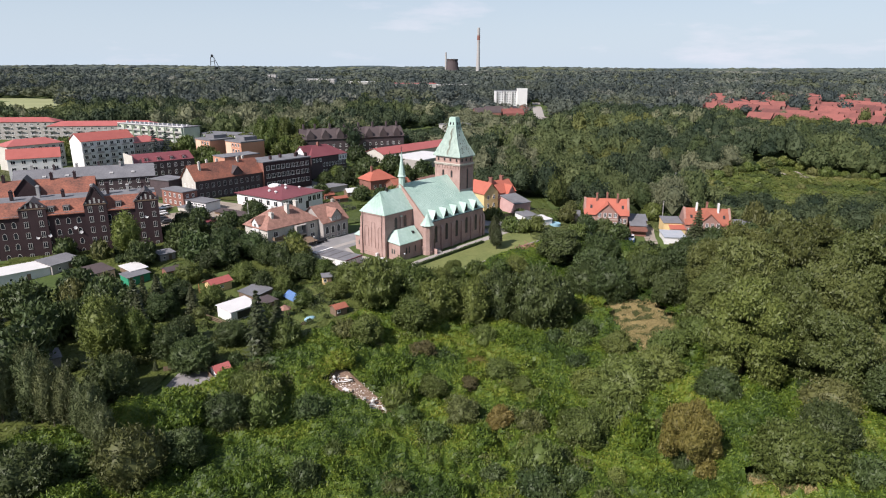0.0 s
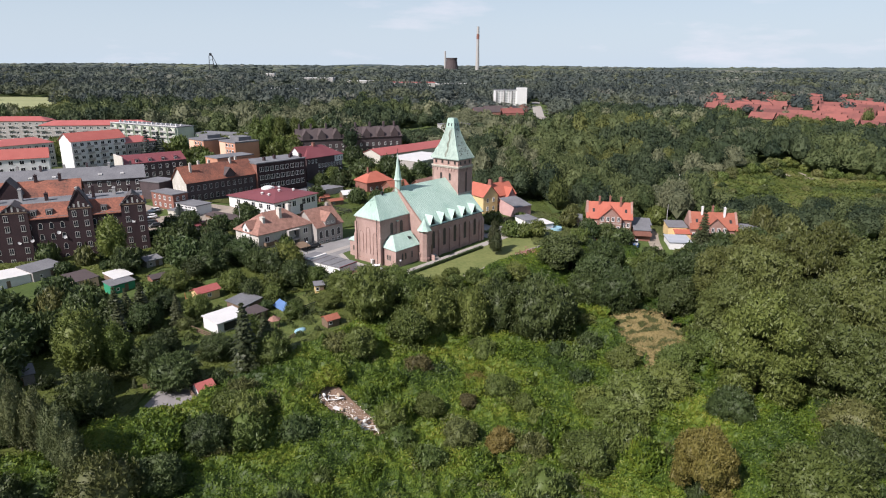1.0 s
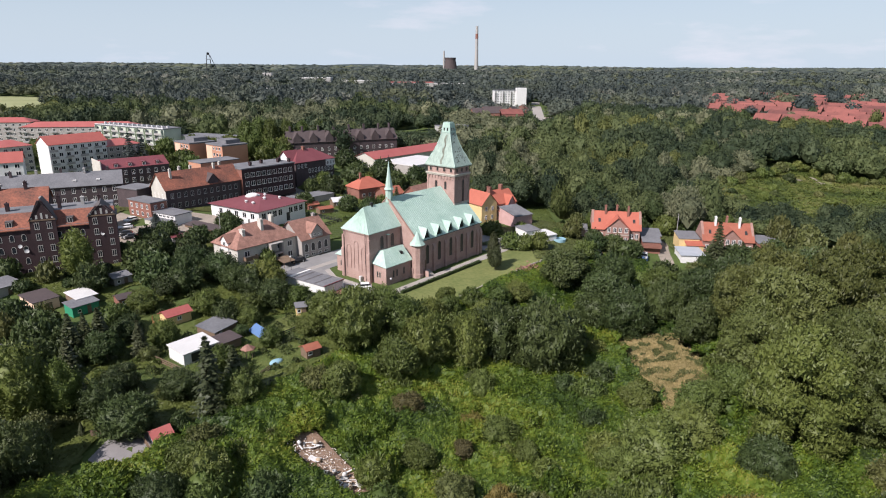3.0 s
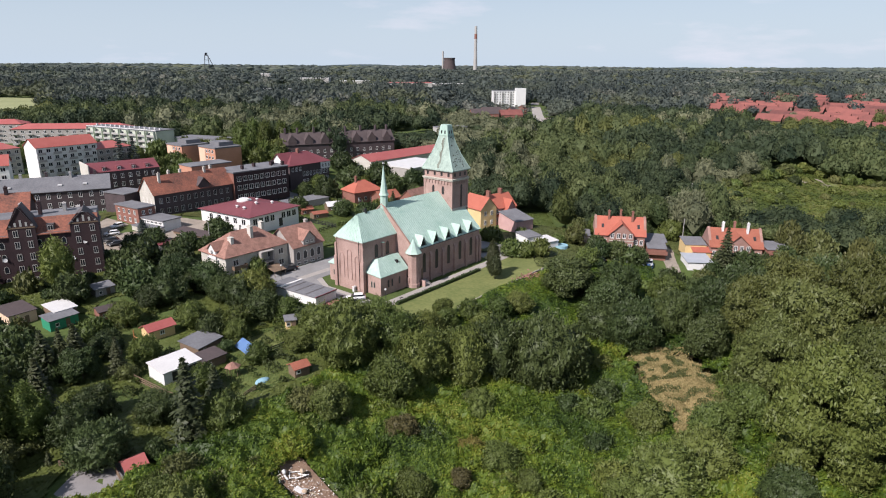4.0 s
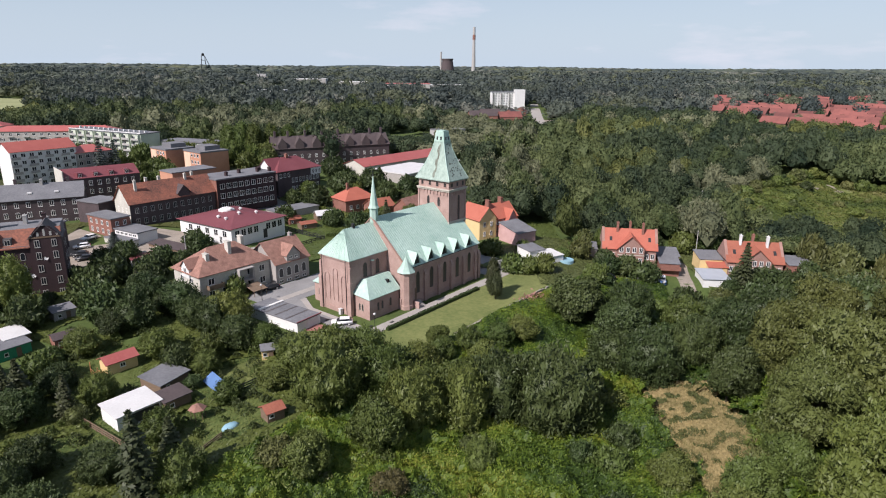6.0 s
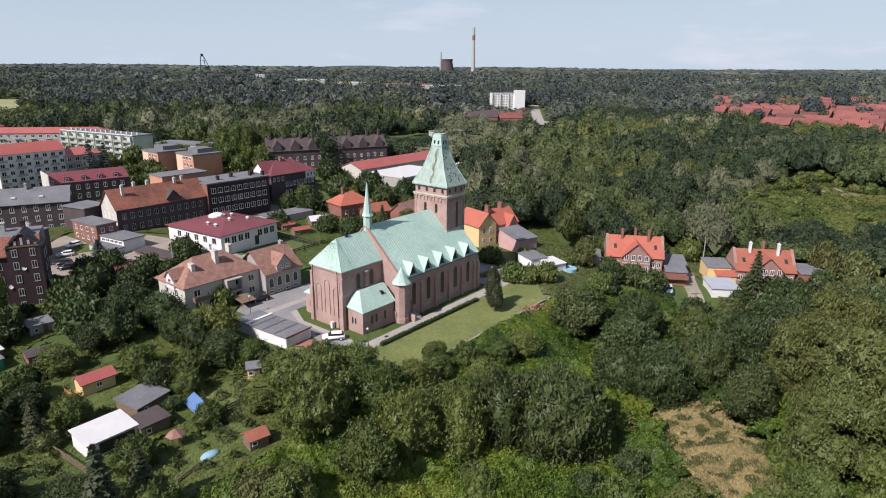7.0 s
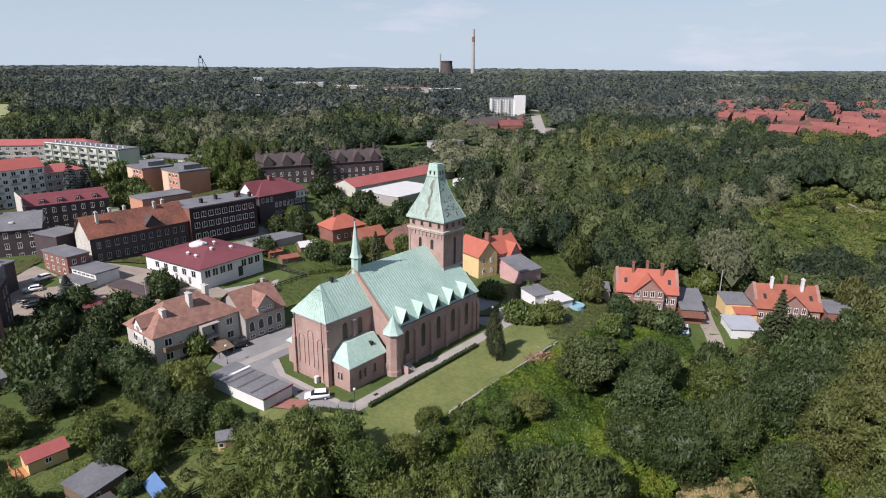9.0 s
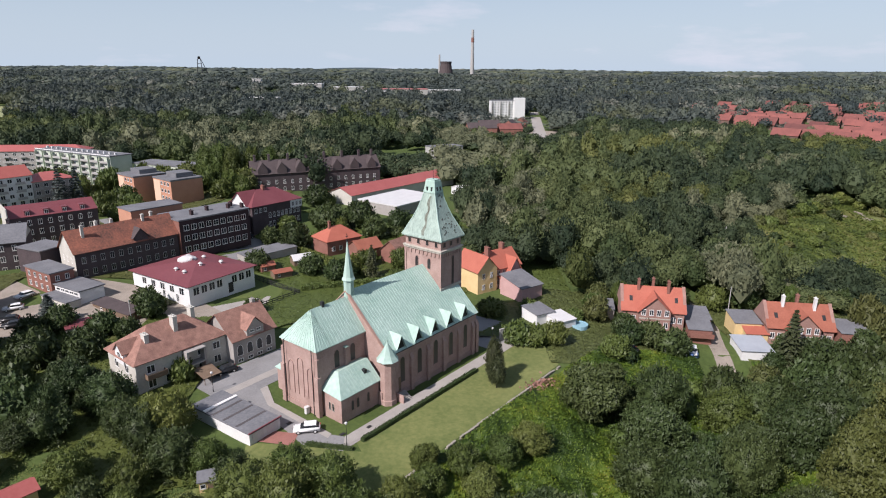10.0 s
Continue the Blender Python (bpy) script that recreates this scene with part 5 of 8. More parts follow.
flats(-160.0, 272.0, 55.0, 24.0, 11.0, 5, 0.8, M["white_wall"], "gable", M["tile_bright"], "white five-storey apartment block with bright red gabled roof", 8)
flats(-146.0, 291.0, 55.0, 15.0, 11.0, 4, 0.8, M["grey_wall"], "hip", M["sheet_red"], "grey apartment block with red hip roof", 5)
flats(-195.0, 274.0, 55.0, 24.0, 11.0, 4, 0.8, M["cream_wall"], "hip", M["sheet_red"], "cream apartment block with red roof", 8)
flats(-171.0, 239.0, 30.0, 18.0, 11.0, 4, 0.5, M["white_wall"], "gable", M["tile_bright"], "white house block with bright orange gabled roof", 5, 0)
flats(-238.0, 372.0, 8.0, 62.0, 12.0, 4, 0.8, M["grey_wall"], "hip", M["sheet_red"], "long apartment block with red hip roof", 16)
flats(-300.0, 396.0, 8.0, 48.0, 12.0, 4, 0.8, M["grey_wall"], "hip", M["sheet_red"], "apartment block with red hip roof", 12)
pf = flats(-192.5, 367.5, -27.0, 55.0, 11.0, 5, 0.2, M["panel_green"], "flat", M["felt"], "long grey-green panel apartment slab with balconies", 16, 0)
fin = bm_mesh("fin", boxes((-0.1, -1.15, 0.2, 0.1, 0, 14.6)), M["panel_green"])
rail = bm_mesh("balcony", boxes((-2.6, -1.12, 0, 2.6, 0, 0.14), (-2.6, -1.12, 0.14, 2.6, -1.04, 1.05), bevel=0.01), M["concrete"])
for i in range(8):
    s = 55.0 * (i + 0.5) / 8
    for k in (-2.75, 2.75):
        place_part("fin", fin, pf, pose(s + k, 0, 0))
    for f in range(5):
        place_part("balcony", rail, pf, pose(s, 0, 0.55 + 2.8 * f))
part("parapet", boxes((-0.3, -0.3, 14.7, 55.3, 0.1, 15.5)), M["white_wall"], pf, "pale roof parapet")
for i in range(14):
    part("roof_vent", boxes((2 + 3.9 * i, 4, 15.0, 2.7 + 3.9 * i, 5, 16.2)), M["white_sheet"], pf)
house("apartment_block", "low grey flat-roofed wing behind the panel slab", "apartment block", -138.0, 352.0, -20.0, 34.0, 11.0, 10.5, 11.2, "flat", M["panel_green"], M["felt"], 0.3, z=0.2)
for x, y, a in ((-126.0, 314.0, -40.0), (-108.0, 306.0, -40.0)):
    ob = house("apartment_block", "orange rendered apartment cube with flat roof", "apartment block", x, y, a, 14.0, 13.0, 11.6, 12.2, "flat", M["orange_wall"], M["felt"], 0.2, z=0.6)
    part("front_panel", boxes((0.5, -0.12, 0, 5.5, -0.004, 11.2)), M["peach_wall"], ob, "peach stair bay")
    part("roof_room", boxes((3, 4, 12.2, 11, 11, 14.0)), M["felt"], ob)
    for f in range(4):
        windows_row(ob, 14, 13, "l", 4, 1.2 + 2.8 * f, 1.4, 1.4, 1, 1)
        windows_row(ob, 14, 13, "f", 3, 1.2 + 2.8 * f, 1.4, 1.4, 5.5, 1)
# long dark row among trees
rw = house("tenement_row", "long dark tenement row with brown roof and dormers", "tenement", -72.0, 318.0, 26.0, 56.0, 12.0, 8.6, 13.4, "gable", M["dark_brick"], M["brown_roof"], 0.4, z=3.0)
for z in (1.0, 4.0):
    windows_row(rw, 56, 12, "f", 16, z, 1.1, 1.6, 1, 1)
for x in (4, 12, 20, 28, 36, 44, 52):
    bm = boxes((x - 2, -0.3, 8, x + 2, 3, 10.2))
    prism(bm, [(x - 2, -0.3, 10.2), (x + 2, -0.3, 10.2), (x, -0.3, 13.4)], (0, 5.5, 0))
    part("dormer", bm, M["brown_roof"], rw)
for x in (2, 8, 16, 24, 32, 40, 48, 54):
    chimney(rw, x, 6, 12.5, 15.6, 0.8, 1.4, M["dark_brick"])
# hall with red sheet roof and flat white hall
hl = house("hall", "long low hall with red sheet roof", "hall", -28.8, 300.5, 50.5, 64.0, 13.0, 4.0, 6.4, "gable", M["cream_wall"], M["sheet_red"], 0.5, z=2.6)
house("hall", "low hall with flat white roof", "hall", -9.8, 282.0, 52.0, 26.0, 20.0, 3.6, 4.0, "flat", M["grey_wall"], M["white_sheet"], 0.2, z=2.6)
house("tent_hall", "white canopy hall among trees", "hall", 14.0, 318.0, 20.0, 16.0, 10.0, 3.2, 4.6, "gable", M["white_wall"], M["white_sheet"], 0.2)
house("building", "flat-roofed grey building among trees", "building", 2.0, 432.0, 30.0, 20.0, 11.0, 6.6, 7.0, "flat", M["concrete"], M["felt"], 0.2)
# red-roofed house behind the hedge
h5 = house("house", "brick house with red tile hip roof", "house", -28.5, 244.5, 40.0, 12.0, 9.0, 4.6, 8.2, "hip", M["red_brick"], M["tile_orange"], 0.5)
chimney(h5, 3.5, 4.5, 6.8, 9.6)
windows_row(h5, 12, 9, "f", 4, 1.4, 1.1, 1.4, 0.8, 0.8)
house("house", "low house with red tile roof", "house", -18.0, 240.0, 40.0, 8.0, 7.0, 3.4, 5.6, "gable", M["red_brick"], M["tile_red"], 0.4)
h6 = house("house", "brick house with weathered tile roof", "house", -6.0, 236.0, 55.0, 10.0, 7.0, 4.0, 7.0, "gable", M["red_brick"], M["tile_old"], 0.4)

# yellow and pink house
yh = house("house", "yellow rendered house with bright orange tile roof", "house", 15.6, 212.0, 36.0, 6.4, 9.5, 6.2, 9.6, "cross", M["yellow_wall"], M["tile_orange"], 0.4)
for z in (1.0, 3.9):
    windows_row(yh, 6.4, 9.5, "f", 2, z, 0.9, 1.4, 0.6, 0.6)
house("", "", "", 0, 0, 0, 9.0, 8.5, 5.6, 9.2, "gable", M["pink_wall"], M["tile_orange"], 0.4, x0=6.4, y0=0.8, parent=yh)
for z in (1.0, 3.6):
    for x in (7.6, 9.4):
        window(yh, pose(x, 0.8, z, 0, 0, 0), 0.9, 1.4)
house("", "", "", 0, 0, 0, 4.2, 4.5, 4.6, 8.0, "cross", M["pink_wall"], M["tile_orange"], 0.4, x0=10.2, y0=-0.6, parent=yh)
house("", "", "", 0, 0, 0, 6.0, 2.6, 2.4, 3.4, "mono", M["pink_wall"], M["tile_red"], 0.3, x0=7.6, y0=-2.0, parent=yh)
for x, y in ((6.4, 4.2), (12.5, 5.5)):
    chimney(yh, x, y, 7.5, 10.6, 0.7, 1.6, M["red_brick"])
house("outbuilding", "two-storey brick outbuilding with grey felt roof", "outbuilding", 26.2, 206.5, 36.0, 7.0, 8.0, 3.6, 5.4, "mono", M["pink_wall"], M["felt"], 0.3)


def semi(x, y, z, ang, roof_mat, label):
    h = house("house", label, "house", x, y, ang, 13.6, 9.2, 5.0, 9.2, "gable", M["pale_brick"], roof_mat, 0.4, z=z)
    bm = boxes((3.6, -1.2, -0.8, 10.4, 2, 5.3))
    prism(bm, [(3.6, -1.2, 5.3), (10.4, -1.2, 5.3), (7.0, -1.2, 8.4)], (0, 0.3, 0))
    g = part("front_bay", bm, M["pale_brick"], h, "brick front gable")
    bm = bmesh.new()
    slab(bm, [(3.1, 4.4, 4.9), (3.1, -1.6, 4.9), (7, -1.6, 8.65), (7, 4.4, 8.65)])
    slab(bm, [(10.9, -1.6, 4.9), (10.9, 4.4, 4.9), (7, 4.4, 8.65), (7, -1.6, 8.65)])
    part("gable_roof", bm, roof_mat, g)
    for z in (1.3, 4.2):
        for x1 in (4.5, 6.2, 7.8, 9.5):
            window(h, pose(x1, -1.2, z, 0, 0, 0), 0.95, 1.4)
        if z < 4:
            for x1 in (1.0, 2.5, 11.3, 12.7):
                window(h, pose(x1, 0, z + 0.9, 0, 0, 0), 0.95, 1.4)
    part("string_course", boxes((3.55, -1.27, 3.35, 10.45, -1.2, 3.6)), M["stone_band"], h)
    for x1, y1 in ((3.6, 4.0), (7.0, 5.2), (10.2, 3.6)):
        chimney(h, x1, y1, 7.6, 10.9, 0.55, 0.8, M["white_wall"] if roof_mat == M["tile_red"] and x1 != 7.0 else M["red_brick"])
    for x1 in (1.9, 11.9):
        bm = bmesh.new()
        slab(bm, [(x1 - 0.35, 1.55, 6.57), (x1 + 0.35, 1.55, 6.57), (x1 + 0.35, 2.5, 7.44), (x1 - 0.35, 2.5, 7.44)], 0.14)
        part("skylight", bm, M["dark_metal"], h)
    for x0, sign in ((-0.1, 1), (13.7, -1)):
        bm = bmesh.new()
        prism(bm, [(x0 - 0.35, 0.0, 5.0), (x0 - 0.35, 9.2, 5.0), (x0 - 0.35, 4.6, 9.55)], (0.7, 0, 0))
        part("verge_wall", bm, M["pale_brick"], h, "raised brick verge")
    return h


semi(47.9, 195.3, -2.9, -10.0, M["tile_orange"], "brick semi-detached house with bright orange tile roof")
semi(79.3, 190.4, -5.0, -9.0, M["tile_red"], "brick semi-detached house with red tile roof")
ob = house("outbuilding", "brick lean-to with brown felt roof and balcony", "outbuilding", 61.6, 190.4, -10.0, 5.0, 4.6, 3.4, 4.2, "mono", M["red_brick"], M["felt"], 0.2)
part("balcony", boxes((0, -1.2, 1.9, 5.2, 0, 2.1), (0, -1.2, 2.1, 5.2, -1.12, 3.0)), M["red_brick"], ob)
house("outbuilding", "grey-roofed brick wing beside the semi-detached house", "outbuilding", 62.6, 195.4, -10.0, 5.6, 6.4, 4.0, 4.7, "mono", M["red_brick"], M["felt"], 0.25)
house("outbuilding", "yellow rendered annex with grey roof", "outbuilding", 73.4, 193.6, -6.0, 5.8, 6.5, 3.6, 4.3, "mono", M["yellow_wall"], M["felt"], 0.2)
house("outbuilding", "small tile-roofed porch of the annex", "outbuilding", 74.8, 190.6, -6.0, 4.6, 3.0, 2.3, 3.1, "mono", M["yellow_wall"], M["tile_orange"], 0.3)
house("outbuilding", "white outbuilding with grey-blue ribbed sheet roof", "outbuilding", 70.6, 183.6, -5.0, 6.4, 7.0, 2.4, 2.9, "mono", M["white_wall"], M["grey_sheet"], 0.3)
house("outbuilding", "brick outbuilding with grey felt roof", "outbuilding", 93.2, 186.4, -9.0, 6.0, 7.0, 4.6, 5.2, "mono", M["red_brick"], M["felt"], 0.2)
house("outbuilding", "flat grey-roofed outbuilding beside the brick house", "outbuilding", 41.2, 200.0, -10.0, 6.0, 6.0, 2.8, 3.2, "mono", M["grey_wall"], M["felt"], 0.2)
house("garage", "small white garage with grey flat roof", "garage", 27.8, 192.3, 30.0, 5.0, 5.6, 2.6, 3.0, "mono", M["white_wall"], M["felt"], 0.25)
house("garage", "small white garage with pale roof", "garage", 32.6, 189.8, 30.0, 4.6, 5.4, 2.2, 2.5, "mono", M["white_wall"], M["white_sheet"], 0.2)

yw = house("house", "small pale yellow house with brown hip roof among trees", "house", 58.0, 346.0, 20.0, 11.0, 7.0, 4.6, 7.2, "hip", M["yellow_wall"], M["brown_roof"], 0.5)
windows_row(yw, 11.0, 7.0, "f", 4, 1.4, 1.0, 1.5, 0.5, 0.5)
pv = thing("pavilion", 53.6, 182.4, gz(56, 183), -8, "small white garden pavilion with open bays and grey roof", "pavilion")
for i in range(5):
    part("post", boxes((1.1 * i - 0.1, -0.1, -0.4, 1.1 * i + 0.1, 0.1, 1.7)), M["white_wall"], pv)
part("back_wall", boxes((-0.1, 1.6, -0.4, 4.5, 1.8, 1.7)), M["grey_wall"], pv)
part("front_rail", boxes((-0.1, -0.06, 0.5, 4.5, 0.06, 0.75)), M["white_wall"], pv)
bm = bmesh.new()
slab(bm, [(-0.3, -0.3, 1.85), (4.7, -0.3, 1.85), (4.7, 2.1, 2.1), (-0.3, 2.1, 2.1)])
part("roof", bm, M["grey_sheet"], pv)
for x, y in ((59.4, 182.6), (60.6, 183.2)):
    solo("barrel", rings(bmesh.new(), ((0.45, 0), (0.52, 0.3), (0.52, 0.9), (0.45, 1.2), (0.1, 1.22)), 12), M["blue_tarp"], "blue plastic water barrel in the garden", "barrel", at=pose(x, y, gz(x, y)), smooth=True)

# distant things
db = flats(62.0, 772.0, 6.0, 38.0, 14.0, 7, -1.0, M["white_wall"], "flat", M["felt"], "pale distant apartment block", 12, 3)
part("stair_tower", boxes((26, -3, 0, 38, 4, 23.5)), M["white_wall"], db)
for i, (x, y, L, a) in enumerate(((28, 566, 24, 12), (54, 574, 20, 14), (70, 612, 16, 70), (84, 640, 14, 78), (40, 606, 18, 12))):
    house("tenement", "distant brown brick building", "tenement", x, y, a, L, 11, 8, 12, "gable", M["red_brick"], M["estate_roof"] if i % 2 else M["brown_roof"], 0.3)


def in_estate(x, y, grow=0.0):
    """The housing estate in the east."""
    pts = ((262, 600), (281, 545), (400, 500), (700, 800), (780, 1130), (480, 1080), (330, 940))
    inside = True
    for (xa, ya), (xb, yb) in zip(pts, pts[1:] + pts[:1]):
        L = math.hypot(xb - xa, yb - ya)
        inside = inside and ((xb - xa) * (y - ya) - (yb - ya) * (x - xa)) / L > -grow
    return inside


random.seed(21)
for row in range(24):
    for col in range(26):
        u, v = 22.0 * col + 9 * (row % 3) + random.uniform(-1.5, 1.5), 31 * row + random.uniform(-4, 4)
        x, y = 20 + u * math.cos(radians(-46)) + v * math.sin(radians(46)), 800 + u * math.sin(radians(-46)) + v * math.cos(radians(46))
        if not in_estate(x, y) or x > 0.75 * y + 12 or random.random() < (0.14 if y < 860 else 0.5) or col % 5 == 4:
            continue
        house("estate_house", "distant terraced house with red gabled roof", "house", x, y, -46 + random.uniform(-2, 2), 18.5 + random.uniform(-2, 2), 12, 5.0, 10.0, "gable", M["estate_wall"], M["estate_roof"], 0.6, group="estate houses")
for x, y, L, W, h, a in ((-110, 1290, 90, 40, 16, 6), (-210, 1330, 60, 30, 15, 4), (-330, 1480, 70, 30, 16, 0), (-20, 1330, 70, 30, 14, 8), (-130, 1180, 40, 20, 12, 5), (-250, 900, 40, 16, 13, 0), (-420, 1500, 20, 12, 24, 0), (560, 760, 60, 22, 8, 10)):
    house("factory", "pale distant industrial hall", "factory", x, y, a, L, W, h, h + 1, "flat", M["concrete"], M["white_sheet"] if x != -110 else M["sheet_red"], 0.3)
# chimney stack, cooling tower, pit headframe
hz = gz(212, 3300)
st = thing("chimney_stack", 160, 3300, hz, 0, "tall distant factory chimney with banded top", "chimney")
part("shaft", rings(bmesh.new(), ((11, 0), (7.5, 120), (6.4, 225)), 14), M["concrete"], st)
part("band", rings(bmesh.new(), ((7.6, 165), (7.2, 188)), 14), M["red_brick"], st)
st = thing("chimney_stack", -5, 3350, gz(-5, 3350), 0, "thin distant factory chimney stack", "chimney")
part("shaft", rings(bmesh.new(), ((6, 0), (4, 105)), 10), M["concrete"], st)
ct = thing("cooling_tower", 28, 3300, gz(28, 3300), 0, "dark distant cooling tower", "cooling tower")
part("shell", rings(bmesh.new(), ((38, 0), (30, 40), (27, 60), (29, 72)), 18), M["brown_roof"], ct)
hf = thing("headframe", -985, 2700, gz(-985, 2700), 20, "distant steel pit headframe", "headframe")
bm = bmesh.new()
for sx in (-1, 1):
    for sy in (-1, 1):
        prism(bm, [(sx * 11 - 1.3, sy * 9 - 1.3, 0), (sx * 11 + 1.3, sy * 9 - 1.3, 0), (sx * 11 + 1.3, sy * 9 + 1.3, 0), (sx * 11 - 1.3, sy * 9 + 1.3, 0)], (-sx * 5, -sy * 4, 74))
for z in (18, 36, 54, 72):
    k = 11 - 5 * z / 74
    box(bm, -k, -k, z, k, -k + 1.6, z + 1.6)
    box(bm, -k, k - 1.6, z, k, k, z + 1.6)
part("tower", bm, M["dark_metal"], hf, "dark steel lattice tower")
for y in (-3.5, 3.5):
    w = part("winding_wheel", rings(bmesh.new(), ((5.5, -0.5), (5.5, 0.5), (4.2, 0.5), (4.2, -0.5)), 16), M["dark_metal"], hf)
    w.matrix_basis = pose(0, y, 78, 90, 0, 0)
bm = bmesh.new()
prism(bm, [(34, -2, 0), (38, -2, 0), (7, -2, 74), (5, -2, 74)], (0, 4, 0))
part("strut", bm, M["dark_metal"], hf)



# ---- trees ----
def ico(sub):
    bm = bmesh.new()
    bmesh.ops.create_icosphere(bm, subdivisions=sub, radius=1.0)
    bm.verts.ensure_lookup_table()
    V = np.array([v.co[:] for v in bm.verts])
    F = np.array([[v.index for v in f.verts] for f in bm.faces])
    bm.free()
    return V, F


ICO1, ICO2, ICO3 = ico(1), ico(2), ico(3)


def leaf_quads(rng, P, N, size, aspect=0.55, up=0.0, lift=0.0):
    """Pointed leaf sprays at the points P, facing along N. up: how far they point upwards; lift: how far their tips stand off."""
    k = len(P)
    t = rng.normal(size=(k, 3))
    t[:, 2] += up * 2.2
    t -= (t * N).sum(1)[:, None] * N
    t /= np.linalg.norm(t, axis=1)[:, None] + 1e-9
    b = np.cross(N, t)
    t = t + N * lift
    s = (size * rng.uniform(0.6, 1.35, k))[:, None]
    q = np.stack((P - t * s, P - b * s * aspect, P + t * s, P + b * s * aspect), 1).reshape(-1, 3)
    return q, np.arange(4 * k).reshape(-1, 4)


def crown_skin(D, lobes, rough, seed, shape):
    """Points on a lobed crown in the directions D."""
    r = 1 - rough + rough * (0.55 * billow(D * lobes + 7.3, seed) + 0.45 * billow(D * lobes * 2.4 + 3.1, seed + 1)) + 0.3 * rough * vnoise(D * lobes * 5.5, seed + 2)
    P = D * r[:, None] * np.array(shape)
    P[:, 2] = np.where(P[:, 2] < 0, P[:, 2] * 0.78, P[:, 2])
    return P


def skin_normals(D, P, lobes, rough, seed, shape):
    t = np.cross(D, np.array((0.31, 0.77, 0.55)))
    t /= np.linalg.norm(t, axis=1)[:, None] + 1e-9
    b = np.cross(D, t)
    out = []
    for v in (t, b):
        E = D + 0.03 * v
        out.append(crown_skin(E / np.linalg.norm(E, axis=1)[:, None], lobes, rough, seed, shape) - P)
    N = np.cross(out[0], out[1])
    N /= np.linalg.norm(N, axis=1)[:, None] + 1e-9
    return N


def even_dirs(rng, n, low=-0.8):
    z = 1 - (1 - low) * (np.arange(n) + 0.5) / n
    a = 2.39996 * np.arange(n) + rng.normal(size=n) * 0.4
    h = np.sqrt(1 - z * z)
    return np.stack((h * np.cos(a), h * np.sin(a), z), 1)


def crown_mesh(name, seed, mat, rx=1.0, rz=1.0, n=5000, size=0.06, lobes=1.7, rough=0.4, heart=3, loose=0.30, out=0.10, aspect=0.4, core=0.92):
    """A crown about 1 m in radius: a lobed, leafy skin of upward-pointing sprays over a dark heart. Scaled by the tree."""
    rng = np.random.default_rng(seed)
    shape = (rx, rx, rz)
    D = even_dirs(rng, n)
    P = crown_skin(D, lobes, rough, seed, shape)
    N = skin_normals(D, P, lobes, rough, seed, shape) + rng.normal(size=(n, 3)) * loose
    N /= np.linalg.norm(N, axis=1)[:, None]
    q, f = leaf_quads(rng, P * rng.uniform(0.93 - out * 0.5, 1 + out, n)[:, None], N, size, aspect, 0.8, 0.35)
    HV, HF = (ICO3 if heart == 3 else ICO2)
    hv = crown_skin(HV, lobes, rough, seed, shape) * core
    V = np.concatenate((q, hv)).astype(np.float32)
    me = bpy.data.meshes.new(name)
    me.vertices.add(len(V))
    me.vertices.foreach_set("co", V.ravel())
    loops = np.concatenate((f.ravel(), (HF + len(q)).ravel())).astype(np.int32)
    me.loops.add(len(loops))
    me.loops.foreach_set("vertex_index", loops)
    me.polygons.add(len(f) + len(HF))
    me.polygons.foreach_set("loop_start", np.concatenate((np.arange(len(f)) * 4, 4 * len(f) + np.arange(len(HF)) * 3)).astype(np.int32))
    me.materials.append(mat)
    me.update(calc_edges=True)
    return me


def clumped_crown(name, seed, mat, clumps=22, n=1500, size=0.03, rz=1.15, tone=0.5, near=0.42, far=0.74, lo=0.22, hi=0.42):
    """The crown of a big old tree: leafy boughs of several sizes round the trunk, with deep gaps between them."""
    rng = np.random.default_rng(seed)
    D = even_dirs(rng, clumps, -0.62)
    C = D * (rng.uniform(near, far, clumps))[:, None] * np.array((1, 1, rz))
    R = rng.uniform(lo, hi, clumps)
    Q, F, HV, HF, off, hoff = [], [], [], [], 0, 0
    for c in range(clumps):
        sd = seed * 50 + c
        shape = (R[c] * 1.1, R[c] * 1.1, R[c] * 0.85)
        d = even_dirs(rng, int(n * (R[c] / 0.32) ** 2), -0.7)
        P = crown_skin(d, 1.7, 0.5, sd, shape)
        N = skin_normals(d, P, 1.7, 0.5, sd, shape)
        P = P * rng.uniform(0.9, 1.12, len(P))[:, None] + C[c]
        away = np.linalg.norm((P[:, None, :] - C[None]) / np.array((1.1, 1.1, 0.85)), axis=2) / R[None]
        away[:, c] = 9
        keep = away.min(1) > 0.72
        P, N = P[keep], N[keep] + D[c] * tone + rng.normal(size=(keep.sum(), 3)) * 0.28
        N /= np.linalg.norm(N, axis=1)[:, None]
        q, f = leaf_quads(rng, P, N, size, 0.42, 0.7, 0.35)
        Q.append(q)
        F.append(f + off)
        off += len(q)
        hv = crown_skin(ICO2[0], 1.7, 0.5, sd, shape) * 0.86 + C[c]
        HV.append(hv)
        HF.append(ICO2[1] + hoff)
        hoff += len(hv)
    Q, F, HV, HF = np.concatenate(Q), np.concatenate(F), np.concatenate(HV), np.concatenate(HF)
    tris = np.concatenate((F[:, [0, 1, 2]], F[:, [0, 2, 3]], HF + len(Q)))
    return mesh_np(name, np.concatenate((Q, HV)), tris, mat)


